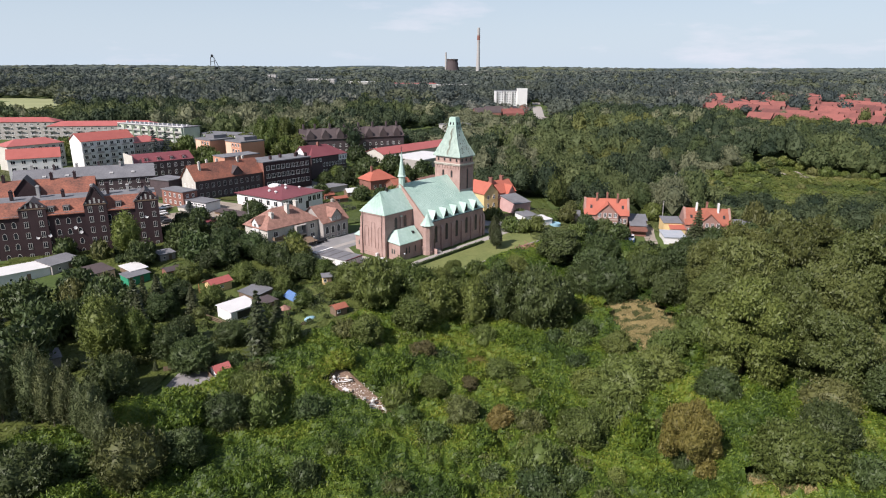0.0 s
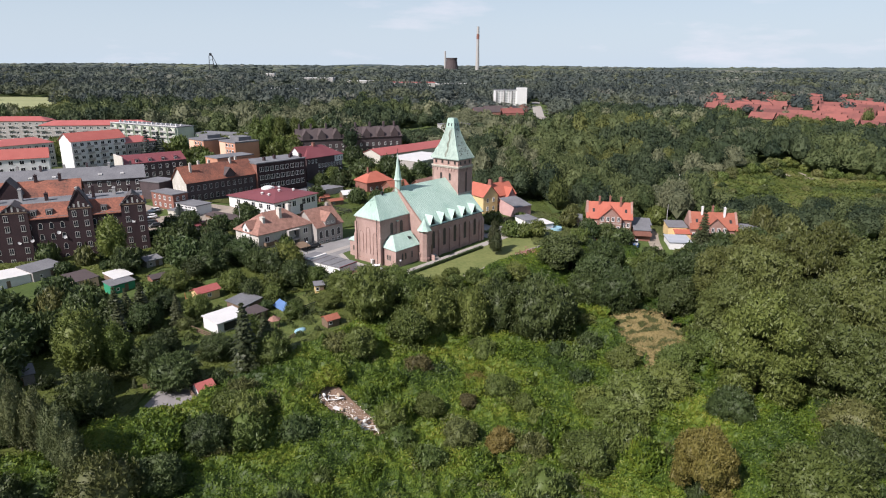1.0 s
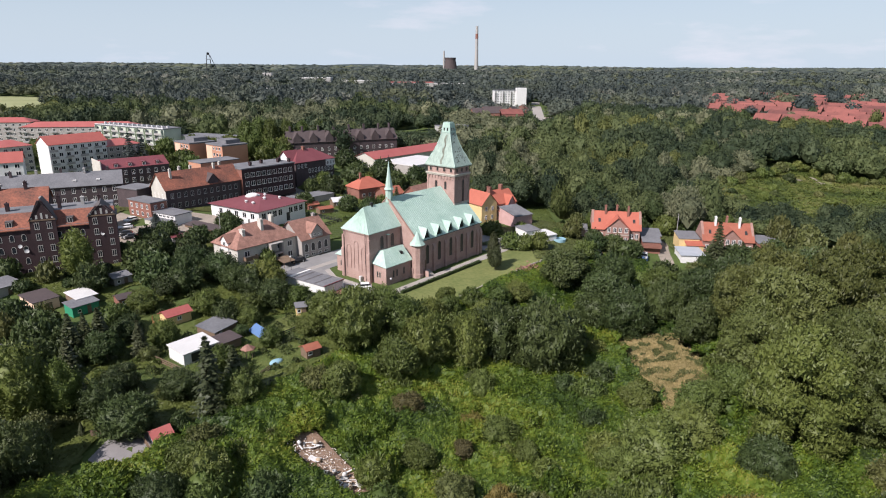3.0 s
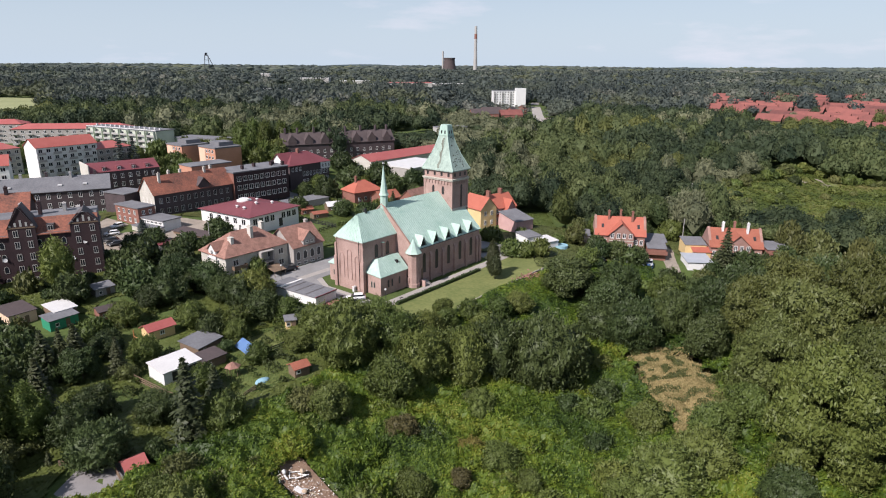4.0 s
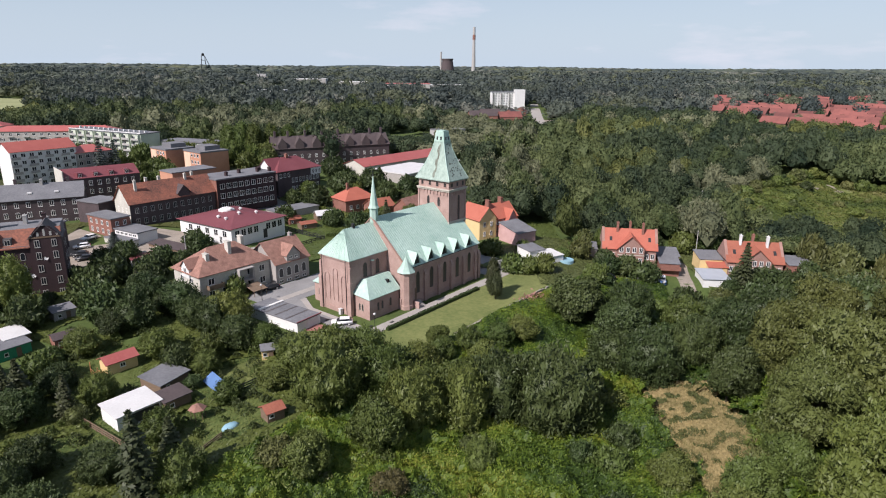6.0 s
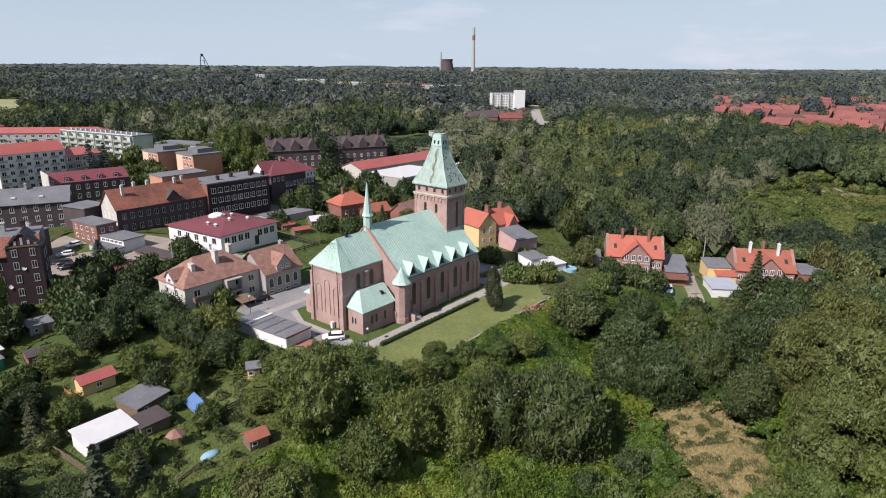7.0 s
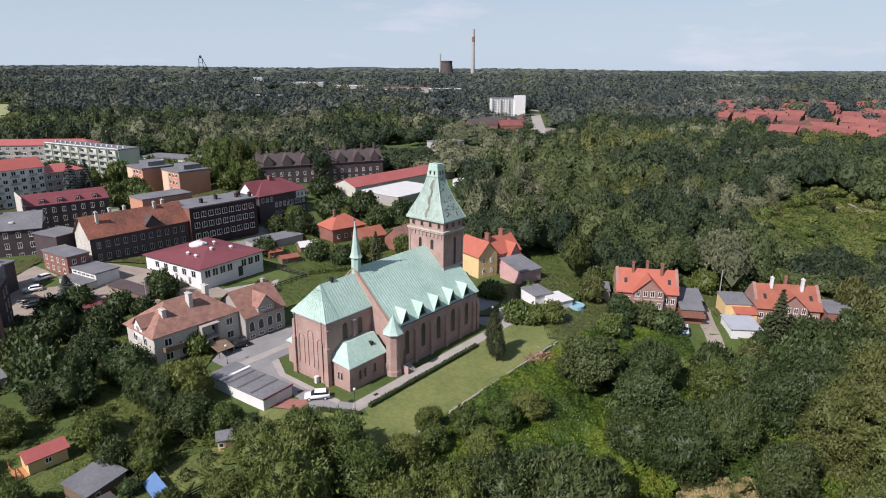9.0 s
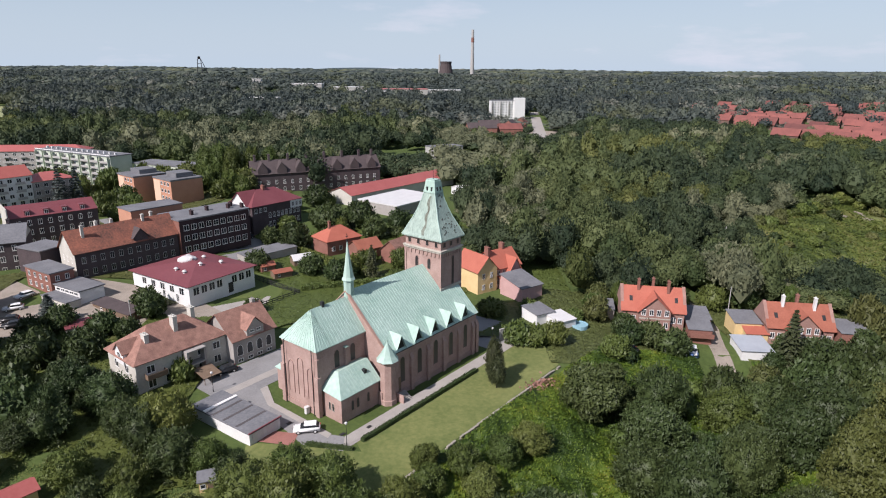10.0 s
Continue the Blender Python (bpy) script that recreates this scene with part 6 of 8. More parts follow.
def spruce_mesh(name, seed, mat, whorls=17, arms=11, steps=9):
    """A conifer's crown: whorls of drooping boughs set with needled sprays, from -1.3 to 1.55 m."""
    rng = np.random.default_rng(seed)
    P, N = [], []
    for w in range(whorls):
        f = w / (whorls - 1)
        z, reach = -1.15 + 2.62 * f, 0.66 * (1 - f) ** 0.85 + 0.03
        for a in np.arange(arms) * 6.283 / arms + rng.uniform(0, 6.28):
            a += rng.normal() * 0.15
            r = reach * rng.uniform(0.75, 1.12)
            s = np.linspace(0.12, 1, steps)
            lat = rng.normal(size=steps) * 0.035 * (1.2 - f)
            P.append(np.stack((math.cos(a) * r * s - math.sin(a) * lat, math.sin(a) * r * s + math.cos(a) * lat, z - 0.22 * r * s ** 2 + 0.10 * s ** 4 * r + rng.normal(size=steps) * 0.015), 1))
            N.append(np.tile((math.cos(a) * 0.5, math.sin(a) * 0.5, 0.85), (steps, 1)))
    P, N = np.concatenate(P), np.concatenate(N)
    N = N + rng.normal(size=N.shape) * 0.3
    N /= np.linalg.norm(N, axis=1)[:, None]
    q, f = leaf_quads(rng, P, N, 0.095, 0.45)
    return mesh_np(name, q, f, mat)


def trunk_mesh(name, seed, height=1.0, r=0.05, limbs=5):
    rng = random.Random(seed)
    bm = bmesh.new()
    rings(bm, ((r * 1.4, -0.15), (r, 0.08 * height), (r * 0.8, 0.5 * height), (r * 0.4, height)), 7)
    for i in range(limbs):
        a, z = rng.uniform(0, 6.28), rng.uniform(0.45, 0.85) * height
        tip = Vector((math.cos(a) * 0.45, math.sin(a) * 0.45, z + rng.uniform(0.2, 0.4)))
        p0 = Vector((0, 0, z))
        side_v = Vector((-math.sin(a), math.cos(a), 0)) * r * 0.35
        up = Vector((0, 0, r * 0.4))
        lo = [bm.verts.new(p) for p in (p0 - side_v, p0 - up, p0 + side_v, p0 + up)]
        hi = [bm.verts.new(tip + (Vector(v.co) - p0) * 0.3) for v in lo]
        for k in range(4):
            bm.faces.new((lo[k], lo[(k + 1) % 4], hi[(k + 1) % 4], hi[k]))
    return bm_mesh(name, bm, M["bark"])


CROWNS = {}
GREENS = ("leaf_dark", "leaf_mid", "leaf_light", "leaf_olive", "leaf_yellow", "leaf_brown")
for kind, mats, args in (
    ("broad", GREENS, dict(rz=0.95, n=8200, size=0.046, lobes=1.5, rough=0.45, loose=0.24)),
    ("broad_far", GREENS, dict(rz=0.95, n=1500, size=0.105, lobes=1.5, rough=0.42, heart=2)),
    ("bush_far", GREENS + ("bramble",), dict(rz=0.8, n=520, size=0.16, lobes=1.3, rough=0.4, heart=2)),
    ("tall", ("leaf_light", "leaf_silver", "leaf_mid", "needle"), dict(rx=0.62, rz=1.5, n=7600, size=0.043, lobes=2.3, rough=0.45, loose=0.24)),
    ("bush", GREENS + ("bramble",), dict(rz=0.8, n=2600, size=0.078, lobes=1.5, rough=0.48, heart=2, out=0.15, loose=0.26)),
):
    for mi, mname in enumerate(mats):
        for k in ((1,) if kind == "broad" else (0, 1)):
            CROWNS[kind, mname, k] = crown_mesh("crown", 31 * mi + 7 * k + len(kind) * 3, M[mname], **args)
for mi, mname in enumerate(("leaf_deep", "leaf_silver", "leaf_yellow", "leaf_light")):
    for k in range(2):
        CROWNS["grand", mname, k] = clumped_crown("crown", 3 + 2 * mi + k, M[mname])
for mi, mname in enumerate(GREENS):
    CROWNS["broad", mname, 0] = clumped_crown("crown", 41 + mi, M[mname], 14, 820, 0.044, 0.95, 0.6, 0.38, 0.62, 0.30, 0.50)
for mname in ("needle", "needle_blue"):
    for k in range(2):
        CROWNS["spruce", mname, k] = spruce_mesh("crown", 5 + k, M[mname])
TRUNKS = [trunk_mesh("trunk", k) for k in range(4)]
LABELS = {
    "broad": "broad leafy tree with a dense rounded crown", "tall": "tall slender tree with a narrow crown", "grand": "big old tree with a high spreading crown",
    "bush": "dense leafy shrub", "spruce": "conical conifer with dense needled branches"}
COLOURS = {"leaf_dark": "dark green", "leaf_mid": "green", "leaf_light": "light green", "leaf_yellow": "yellowing", "leaf_olive": "olive green", "leaf_silver": "silvery green", "leaf_brown": "brownish", "leaf_deep": "deep olive green", "bramble": "fresh green", "needle": "deep green", "needle_blue": "blue-grey"}
TREE_COUNT = [0]


def tree(x, y, r, h, kind="broad", mat="leaf_mid", group="trees", rise=None):
    """A tree with its crown's radius r and its height h."""
    TREE_COUNT[0] += 1
    rng = random.Random(TREE_COUNT[0] * 7 + int(x * 3))
    z = gz(x, y)
    base = "shrub" if kind == "bush" else ("conifer" if kind == "spruce" else "tree")
    ob = thing(base, x, y, z, rng.uniform(0, 360), COLOURS[mat] + " " + LABELS[kind].replace("dark ", ""), "shrub" if kind == "bush" else "tree", group)
    rx, rz = {"broad": (1.0, 0.95), "grand": (1.0, 1.15), "tall": (0.66, 1.5), "bush": (1.0, 0.8), "spruce": (0.62, 1.5)}[kind]
    shape = kind + "_far" if kind in ("broad", "bush") and (y > 166 or x < -60) else kind
    below = {"broad": 0.72, "grand": 0.72, "tall": 0.85, "bush": 0.6, "spruce": 0.85}[kind]
    sz = h / (rz * (1 + below))
    cz = h - sz * rz
    sx = r / rx
    place_part("crown", CROWNS[shape, mat, rng.randrange(2)], ob, Matrix.Translation((0, 0, cz)) @ Matrix.Diagonal((sx, sx * rng.uniform(0.9, 1.1), sz, 1)))
    th = max(0.5, cz + 0.2 * sz)
    place_part("trunk", TRUNKS[rng.randrange(4)], ob, Matrix.Diagonal((max(1.5, r * 0.9), max(1.5, r * 0.9), th, 1)))
    return ob


def trees(rows, kind, mat, group="trees"):
    for x, y, r, h in rows:
        tree(x, y, r, h, kind, mat, group)


# the shrubby slope below the lawn
trees(((22.3, 122.0, 7.4, 14.5), (27.0, 126.5, 5.4, 11.5), (14.0, 124.5, 5.6, 12.0), (19.0, 131.0, 5.4, 9.0), (36.5, 142.0, 5.0, 8.5), (41.5, 136.0, 5.6, 10.5), (34.0, 159.0, 7.0, 10.5), (41.0, 151.0, 6.4, 10.5), (45.5, 162.0, 5.6, 10.5)), "broad", "leaf_dark")
trees(((8.5, 127.0, 4.8, 8.5), (-4.0, 125.0, 5.4, 8.5), (-8.5, 133.5, 4.6, 7.0), (0.5, 118.5, 5.2, 10.5), (8.0, 120.5, 4.6, 10.5), (4.0, 140.0, 2.6, 5.0), (12.0, 136.0, 3.4, 5.5), (-14.0, 130.0, 4.8, 8.0), (-12.5, 120.0, 5.8, 11.0), (-4.5, 113.0, 4.8, 9.0), (-19.5, 132.5, 4.4, 6.0), (-15.0, 138.5, 3.6, 5.0), (-13.0, 106.0, 3.8, 7.0), (-27.5, 102.0, 3.6, 6.0), (56.5, 158.5, 4.8, 9.0)), "broad", "leaf_mid")
trees(((9.5, 140.0, 2.8, 5.0), (15.5, 143.0, 3.2, 5.5), (20.0, 147.0, 3.2, 5.0), (1.0, 131.0, 3.4, 6.0), (4.5, 135.0, 3.0, 5.5)), "broad", "leaf_mid")
# big trees on the right
trees(((66.0, 104.0, 8.0, 21.0), (66.0, 120.0, 9.5, 22.0), (57.0, 114.0, 7.0, 17.0), (78.0, 126.0, 10.0, 25.0), (74.0, 104.0, 9.0, 23.0), (67.0, 92.0, 8.0, 17.0), (90.0, 122.0, 10.0, 23.0), (64.0, 134.0, 8.0, 18.0), (76.0, 142.0, 8.5, 19.0), (92.0, 138.0, 9.0, 20.0)), "grand", "leaf_deep")
trees(((62.0, 147.0, 6.0, 12.0), (72.0, 156.0, 6.5, 11.5), (55.0, 146.0, 4.6, 9.0), (50.5, 140.0, 4.6, 10.0), (52.0, 128.0, 5.0, 11.0), (84.0, 158.0, 7.5, 13.0), (94.0, 160.0, 8.0, 14.0), (66.0, 166.0, 4.6, 8.0), (84.0, 180.0, 5.0, 8.0), (90.0, 178.0, 4.6, 7.5), (47.0, 143.0, 4.0, 8.0), (52.0, 186.0, 3.4, 5.5), (57.0, 183.5, 3.0, 4.5), (47.5, 187.0, 3.2, 5.0)), "broad", "leaf_dark")
trees(((36.0, 71.5, 4.9, 14.0),), "grand", "leaf_yellow")
trees(((53.5, 94.5, 8.6, 19.5),), "grand", "leaf_light")
trees(((44.0, 103.0, 4.4, 8.0), (50.0, 106.0, 4.4, 9.0), (36.0, 108.0, 4.0, 6.0)), "broad", "leaf_mid")
trees(((57.0, 75.0, 4.6, 8.0), (72.0, 84.0, 6.0, 11.0), (47.0, 88.0, 3.6, 6.5), (-51.0, 63.5, 4.6, 6.5), (-59.0, 64.0, 4.6, 7.0), (-35.0, 72.0, 4.0, 6.0), (-31.0, 80.0, 3.6, 6.0), (-50.0, 84.0, 4.2, 8.0), (-47.0, 98.0, 3.6, 6.5)), "broad", "leaf_dark")
trees(((80.0, 174.0, 5.4, 9.0), (87.0, 175.0, 5.0, 9.5), (73.5, 173.0, 3.6, 6.0), (95.0, 176.0, 5.4, 10.0), (62.0, 172.0, 4.6, 8.5)), "broad", "leaf_dark")
# gardens on the left
trees(((-57.5, 77.0, 2.4, 12.5), (-54.4, 75.6, 2.0, 11.5), (-51.4, 75.0, 2.1, 10.5), (-59.6, 80.0, 2.4, 12.0), (-48.4, 73.4, 1.9, 9.5), (-46.2, 72.4, 2.2, 10.5), (-44.4, 70.8, 1.9, 8.5), (-62.5, 76.5, 2.6, 12.5), (-66.0, 78.0, 3.0, 13.0)), "tall", "leaf_silver")
tree(-39.4, 67.5, 4.8, 8.5, "broad", "leaf_olive")
trees(((-83.0, 155.5, 4.0, 12.5), (-57.0, 95.5, 4.6, 13.5), (-52.5, 97.5, 3.2, 10.0)), "tall", "leaf_light")
trees(((-41.0, 93.5, 4.2, 6.5), (-33.0, 141.5, 4.0, 6.5), (-39.0, 146.0, 4.0, 7.0), (-55.0, 148.0, 4.2, 7.0), (-63.0, 152.0, 4.8, 8.0), (-70.0, 160.0, 4.8, 8.0), (-60.0, 162.0, 4.5, 7.5), (-72.0, 172.0, 5.0, 8.0), (-64.0, 175.0, 4.5, 7.0), (-76.0, 148.0, 4.2, 7.0), (-58.0, 145.0, 3.8, 6.0)), "broad", "leaf_dark")
trees(((-70.0, 120.0, 4.5, 8.0), (-78.0, 124.0, 5.0, 8.5), (-85.0, 116.0, 5.0, 8.5), (-64.0, 108.0, 4.5, 8.0), (-74.0, 104.0, 5.0, 9.0), (-70.0, 92.0, 5.0, 9.0), (-48.0, 104.0, 3.6, 6.0), (-56.0, 116.0, 3.6, 6.5), (-38.0, 104.0, 3.2, 5.0), (-44.0, 150.0, 3.5, 6.0), (-52.0, 156.0, 3.2, 5.5)), "broad", "leaf_dark")
trees(((-31.4, 99.5, 2.9, 12.5), (-29.0, 103.5, 2.4, 9.0), (-55.0, 104.0, 2.6, 10.0), (-59.0, 120.0, 2.4, 8.5), (-62.0, 116.0, 2.4, 9.0), (-51.0, 118.0, 1.8, 7.0), (79.5, 181.5, 3.2, 13.0), (-13.0, 226.0, 2.5, 9.0)), "spruce", "needle")
trees(((16.4, 164.2, 1.8, 6.2), (16.0, 166.6, 1.9, 9.2)), "tall", "needle")
trees(((-137.0, 292.0, 4.0, 17.0), (-133.0, 296.0, 4.0, 16.0), (-80.0, 190.0, 3.2, 7.0)), "spruce", "needle_blue")
trees(((22.5, 184.0, 3.6, 4.6), (26.5, 183.0, 3.2, 4.2), (27.0, 200.0, 2.6, 3.6), (37.0, 196.0, 2.4, 3.0), (18.0, 199.0, 3.6, 4.0)), "bush", "leaf_mid")
trees(((-20.0, 222.5, 3.4, 6.0), (-38.0, 199.0, 2.6, 4.0), (-60.0, 195.0, 3.6, 6.0), (-46.0, 231.0, 4.0, 6.0), (-30.0, 228.0, 4.0, 6.0), (-22.0, 222.0, 3.6, 6.5), (-40.0, 252.0, 5.5, 9.0), (-32.0, 268.0, 6.0, 9.5), (-22.0, 272.0, 6.0, 9.5), (-16.0, 262.0, 4.5, 8.0), (-8.0, 268.0, 4.5, 8.0), (-42.0, 300.0, 6.0, 9.0), (2.0, 250.0, 5.0, 8.0), (8.0, 262.0, 5.5, 9.0)), "broad", "leaf_dark")


def scatter(seed, n, x0, x1, y0, y1, test, gap):
    rng = random.Random(seed)
    got = []
    for _ in range(n * 8):
        x, y = rng.uniform(x0, x1), rng.uniform(y0, y1)
        if test(x, y) and all((x - a) ** 2 + (y - b) ** 2 > gap * gap for a, b in got):
            got.append((x, y))
            if len(got) >= n:
                break
    return got


def slope_d(x, y):
    return (x + 3) * 0.755 - (y - 134) * 0.656


def dry(x, y):
    w = 5.6 + 2.4 * noise.noise(Vector((x * 0.11, y * 0.11, 5.0))) + 3.2 * noise.noise(Vector((x * 0.45, y * 0.45, 2.0))) + 2.0 * noise.noise(Vector((x * 1.3, y * 1.3, 6.0)))
    if math.hypot((x - 47.5) / 4.5, (y - 67) / 5.5) + 0.5 * noise.noise(Vector((x * 0.3, y * 0.3, 8.0))) < 0.85:
        return True
    return abs(x - (43.4 + 0.10 * (y - 115) + 2.0 * math.sin(y * 0.17))) < w * (1.15 if y > 112 else 0.35) and 96 < y < 139


def wild(x, y):
    d = slope_d(x, y)
    in_dry = dry(x, y)
    rubble = abs((x + 11.5) * 0.64 + (y - 90.5) * 0.77) < 2.6 and abs((x + 11.5) * 0.77 - (y - 90.5) * 0.64) < 7.5
    plot = math.hypot(x + 40.2, y - 90.2) < 5.0 or math.hypot(x + 36, y - 92.5) < 2.4
    return d > 3 and not in_dry and not rubble and not plot


# shrubs that stand out on the overgrown slope
trees(((-5.8, 89.0, 2.8, 5.0), (0.1, 92.5, 3.0, 5.2), (-27.0, 84.5, 3.6, 6.5), (22.8, 79.5, 4.6, 6.0), (10.2, 112.0, 2.8, 5.5), (-29.5, 86.0, 3.8, 6.5), (15.9, 94.0, 2.4, 4.0)), "broad", "leaf_mid")
trees(((33.7, 93.5, 6.2, 7.5), (40.0, 97.0, 4.6, 7.0), (28.5, 91.0, 4.0, 5.5), (49.6, 69.5, 6.0, 8.0), (12.0, 99.0, 3.2, 4.6)), "broad", "leaf_mid")
trees(((4.9, 84.5, 2.9, 5.0), (71.5, 94.0, 7.6, 11.0), (62.0, 83.0, 4.6, 7.0)), "broad", "leaf_olive")
trees(((10.9, 82.8, 2.5, 4.6), (8.0, 101.5, 2.6, 3.6)), "broad", "leaf_yellow")
trees(((-2.2, 105.0, 2.7, 4.4), (18.0, 87.0, 2.2, 3.2), (6.4, 95.0, 2.2, 3.4)), "broad", "leaf_brown")
rng0 = random.Random(3)
for x, y in scatter(31, 150, -62, 66, 52, 132, lambda x, y: wild(x, y) and slope_d(x, y) > 7, 3.6):
    r = rng0.uniform(1.2, 3.4)
    tree(x, y, r, r * rng0.uniform(1.1, 1.75), "bush", rng0.choice(("bramble", "bramble", "bramble", "leaf_mid", "leaf_mid", "leaf_light", "leaf_dark", "leaf_olive")), "shrubs on the slope")
for x, y in scatter(32, 44, 30, 112, 128, 190, lambda x, y: slope_d(x, y) > 6 and not (60 < x < 72 and y > 170) and not (x < 46 and 140 < y < 150) and not (46 < x < 96 and y > 186) and not (33 < x < 54 and y < 136), 5.0):
    r = rng0.uniform(2.0, 3.6)
    tree(x, y, r, r * rng0.uniform(1.1, 1.6), "bush", rng0.choice(("leaf_mid", "leaf_dark", "leaf_dark", "bramble")), "shrubs by the houses")


def garden_free(x, y):
    for bx, by, br in ((-49.5, 127.5, 5.5), (-40, 111.5, 5), (-38, 107, 3.5), (-40.2, 86, 4.6), (-65, 147, 5), (-52, 140, 5), (-72, 137, 6), (-64, 141, 4), (-82, 138, 5), (-97, 138, 9), (-42, 118, 5.6), (-51, 132.5, 4), (-41, 127, 4.6), (-40.2, 90.2, 5.0), (-30, 133, 4.5), (-26, 118, 4.5), (-57, 133, 5.0), (-24, 128, 4), (-32, 127, 3.6), (-26, 114.5, 4), (-32, 118, 3), (-48, 110, 3), (-20, 116, 2.4)):
        if (x - bx) ** 2 + (y - by) ** 2 < br * br:
            return False
    return slope_d(x, y) < 2 and not (x > -38 and y > 140)


for x, y in scatter(33, 100, -108, -18, 62, 182, garden_free, 3.5):
    r = rng0.uniform(1.0, 3.0)
    if rng0.random() < 0.13:
        tree(x, y, r * 0.6, r * 2.2, "spruce", "needle", "garden conifers")
    else:
        tree(x, y, r, r * rng0.uniform(1.1, 2.0), "bush", rng0.choice(("leaf_mid", "leaf_dark", "leaf_dark", "leaf_dark", "leaf_olive")), "garden shrubs")


for x, y in scatter(37, 26, -112, -46, 66, 180, lambda x, y: garden_free(x, y) and not (x < -66 and 128 < y < 150), 7.0):
    r = rng0.uniform(2.6, 4.2)
    tree(x, y, r, rng0.uniform(5.0, 8.5), "broad", rng0.choice(("leaf_dark", "leaf_dark", "leaf_mid", "leaf_olive")), "garden trees")
for x, y in scatter(36, 22, 28, 112, 176, 214, lambda x, y: not (44 < x < 100 and 178 < y < 206) and not (26 < x < 40 and y > 186), 5.0):
    r = rng0.uniform(2.2, 4.0)
    tree(x, y, r, rng0.uniform(4.0, 7.5), "broad", rng0.choice(("leaf_dark", "leaf_mid", "leaf_olive")), "trees by the houses")
for x, y in scatter(38, 30, -62, 30, 206, 300, lambda x, y: not (-62 < x < -22 and y < 252) and abs((x - 16) + 0) > 8 and slope_d(x, y) < -40 and not (-84 < x < -40 and y > 206 and (y - 206) > (x + 84) * 0.2 and x < -50) and not (-36 < x < 12 and 268 < y), 6.0):
    r = rng0.uniform(2.0, 3.8)
    tree(x, y, r, rng0.uniform(3.5, 7.0), "broad", rng0.choice(("leaf_dark", "leaf_mid", "leaf_light")), "trees in the town")
for x, y in scatter(34, 46, 84, 190, 96, 214, lambda x, y: x * 0.95 < y + 20 and not (y > 176 and x < 102) and not (x > 108 and y > 200), 7.5):
    r = rng0.uniform(3.6, 6.0)
    tree(x, y, r, rng0.uniform(8.5, 13.0), "broad", rng0.choice(("leaf_olive", "leaf_mid", "leaf_dark", "leaf_olive")), "trees along the wood")


# ---- woods: many crowns in one mesh a stretch ----
def clearing(x, y):
    """The open meadow in the wood."""
    edge = 4 * noise.noise(Vector((x * 0.06, y * 0.06, 4.0)))
    back = 292 + 0.78 * (x - 121) if x < 192 else 347 - 0.5 * (x - 192)
    return 104 + 0.3 * (y - 240) + edge < x < 268 and 240 + 0.26 * (x - 112) + edge < y < back + edge


def no_wood(x, y):
    """Open ground: the town, clearings, fields, roads."""
    if y < 209 + (8 if 60 < x < 76 else 0):
        return True
    if x < 36 and y < 226:
        return True
    if -300 < x < -30 and y < 330:
        return True
    if -340 < x < -120 and y < 410:
        return True
    if -45 < x < 14 and y < 345:
        return True
    if 12 <= x < 40 and y < 230 or (12 <= x < 34 and 308 < y < 335):
        return True
    if clearing(x, y):
        return True
    if in_estate(x, y, 14.0):
        return random.random() < (0.95 if y < 640 else 0.86)
    if math.hypot(x - 62, y - 348) < 11:
        return True
    if -34 < x < 34 and 424 < y < 466:
        return True
    if abs(x - (86 + 0.125 * (y - 566))) < 9 and 545 < y < 660:
        return True
    if 22 < x < 112 and 535 < y < 640:
        return random.random() < 0.93
    if abs(x - (96 + 0.135 * (y - 656))) < 11 and 640 < y < 900 or (55 < x < 104 and 690 < y < 800):
        return True
    # the field in the west, seen over a low foreground
    if 480 < y < 900 and -0.86 * y + 60 < x + 40 < -0.60 * y + 30:
        return y > 610 or random.random() < 0.8
    if -440 < x < 80 and 1130 < y < 1400 or (-270 < x < -200 and 850 < y < 930):
        return random.random() < 0.85
    return False


random.seed(77)


def crown_template(rng, base, n, leaf, lobes, rough):
    """A crown of radius 1 about its middle: a lobed dome with leaf sprays, all triangles."""
    seed = int(rng.integers(1000))
    HV, HF = base
    V = crown_skin(HV, lobes, rough, seed, (1, 1, 1))
    if not n:
        return V, HF
    D = even_dirs(rng, n, -0.35)
    P = crown_skin(D, lobes, rough, seed, (1, 1, 1))
    N = skin_normals(D, P, lobes, rough, seed, (1, 1, 1)) + rng.normal(size=(n, 3)) * 0.35
    N /= np.linalg.norm(N, axis=1)[:, None]
    q, f = leaf_quads(rng, P * rng.uniform(0.97, 1.1, n)[:, None], N, leaf, 0.5, 0.6, 0.4)
    q = q.reshape(-1, 4, 3)[:, [1, 2, 3]].reshape(-1, 3)
    return np.concatenate((V * 0.93, q)), np.concatenate((HF, np.arange(3 * n).reshape(-1, 3) + len(V)))


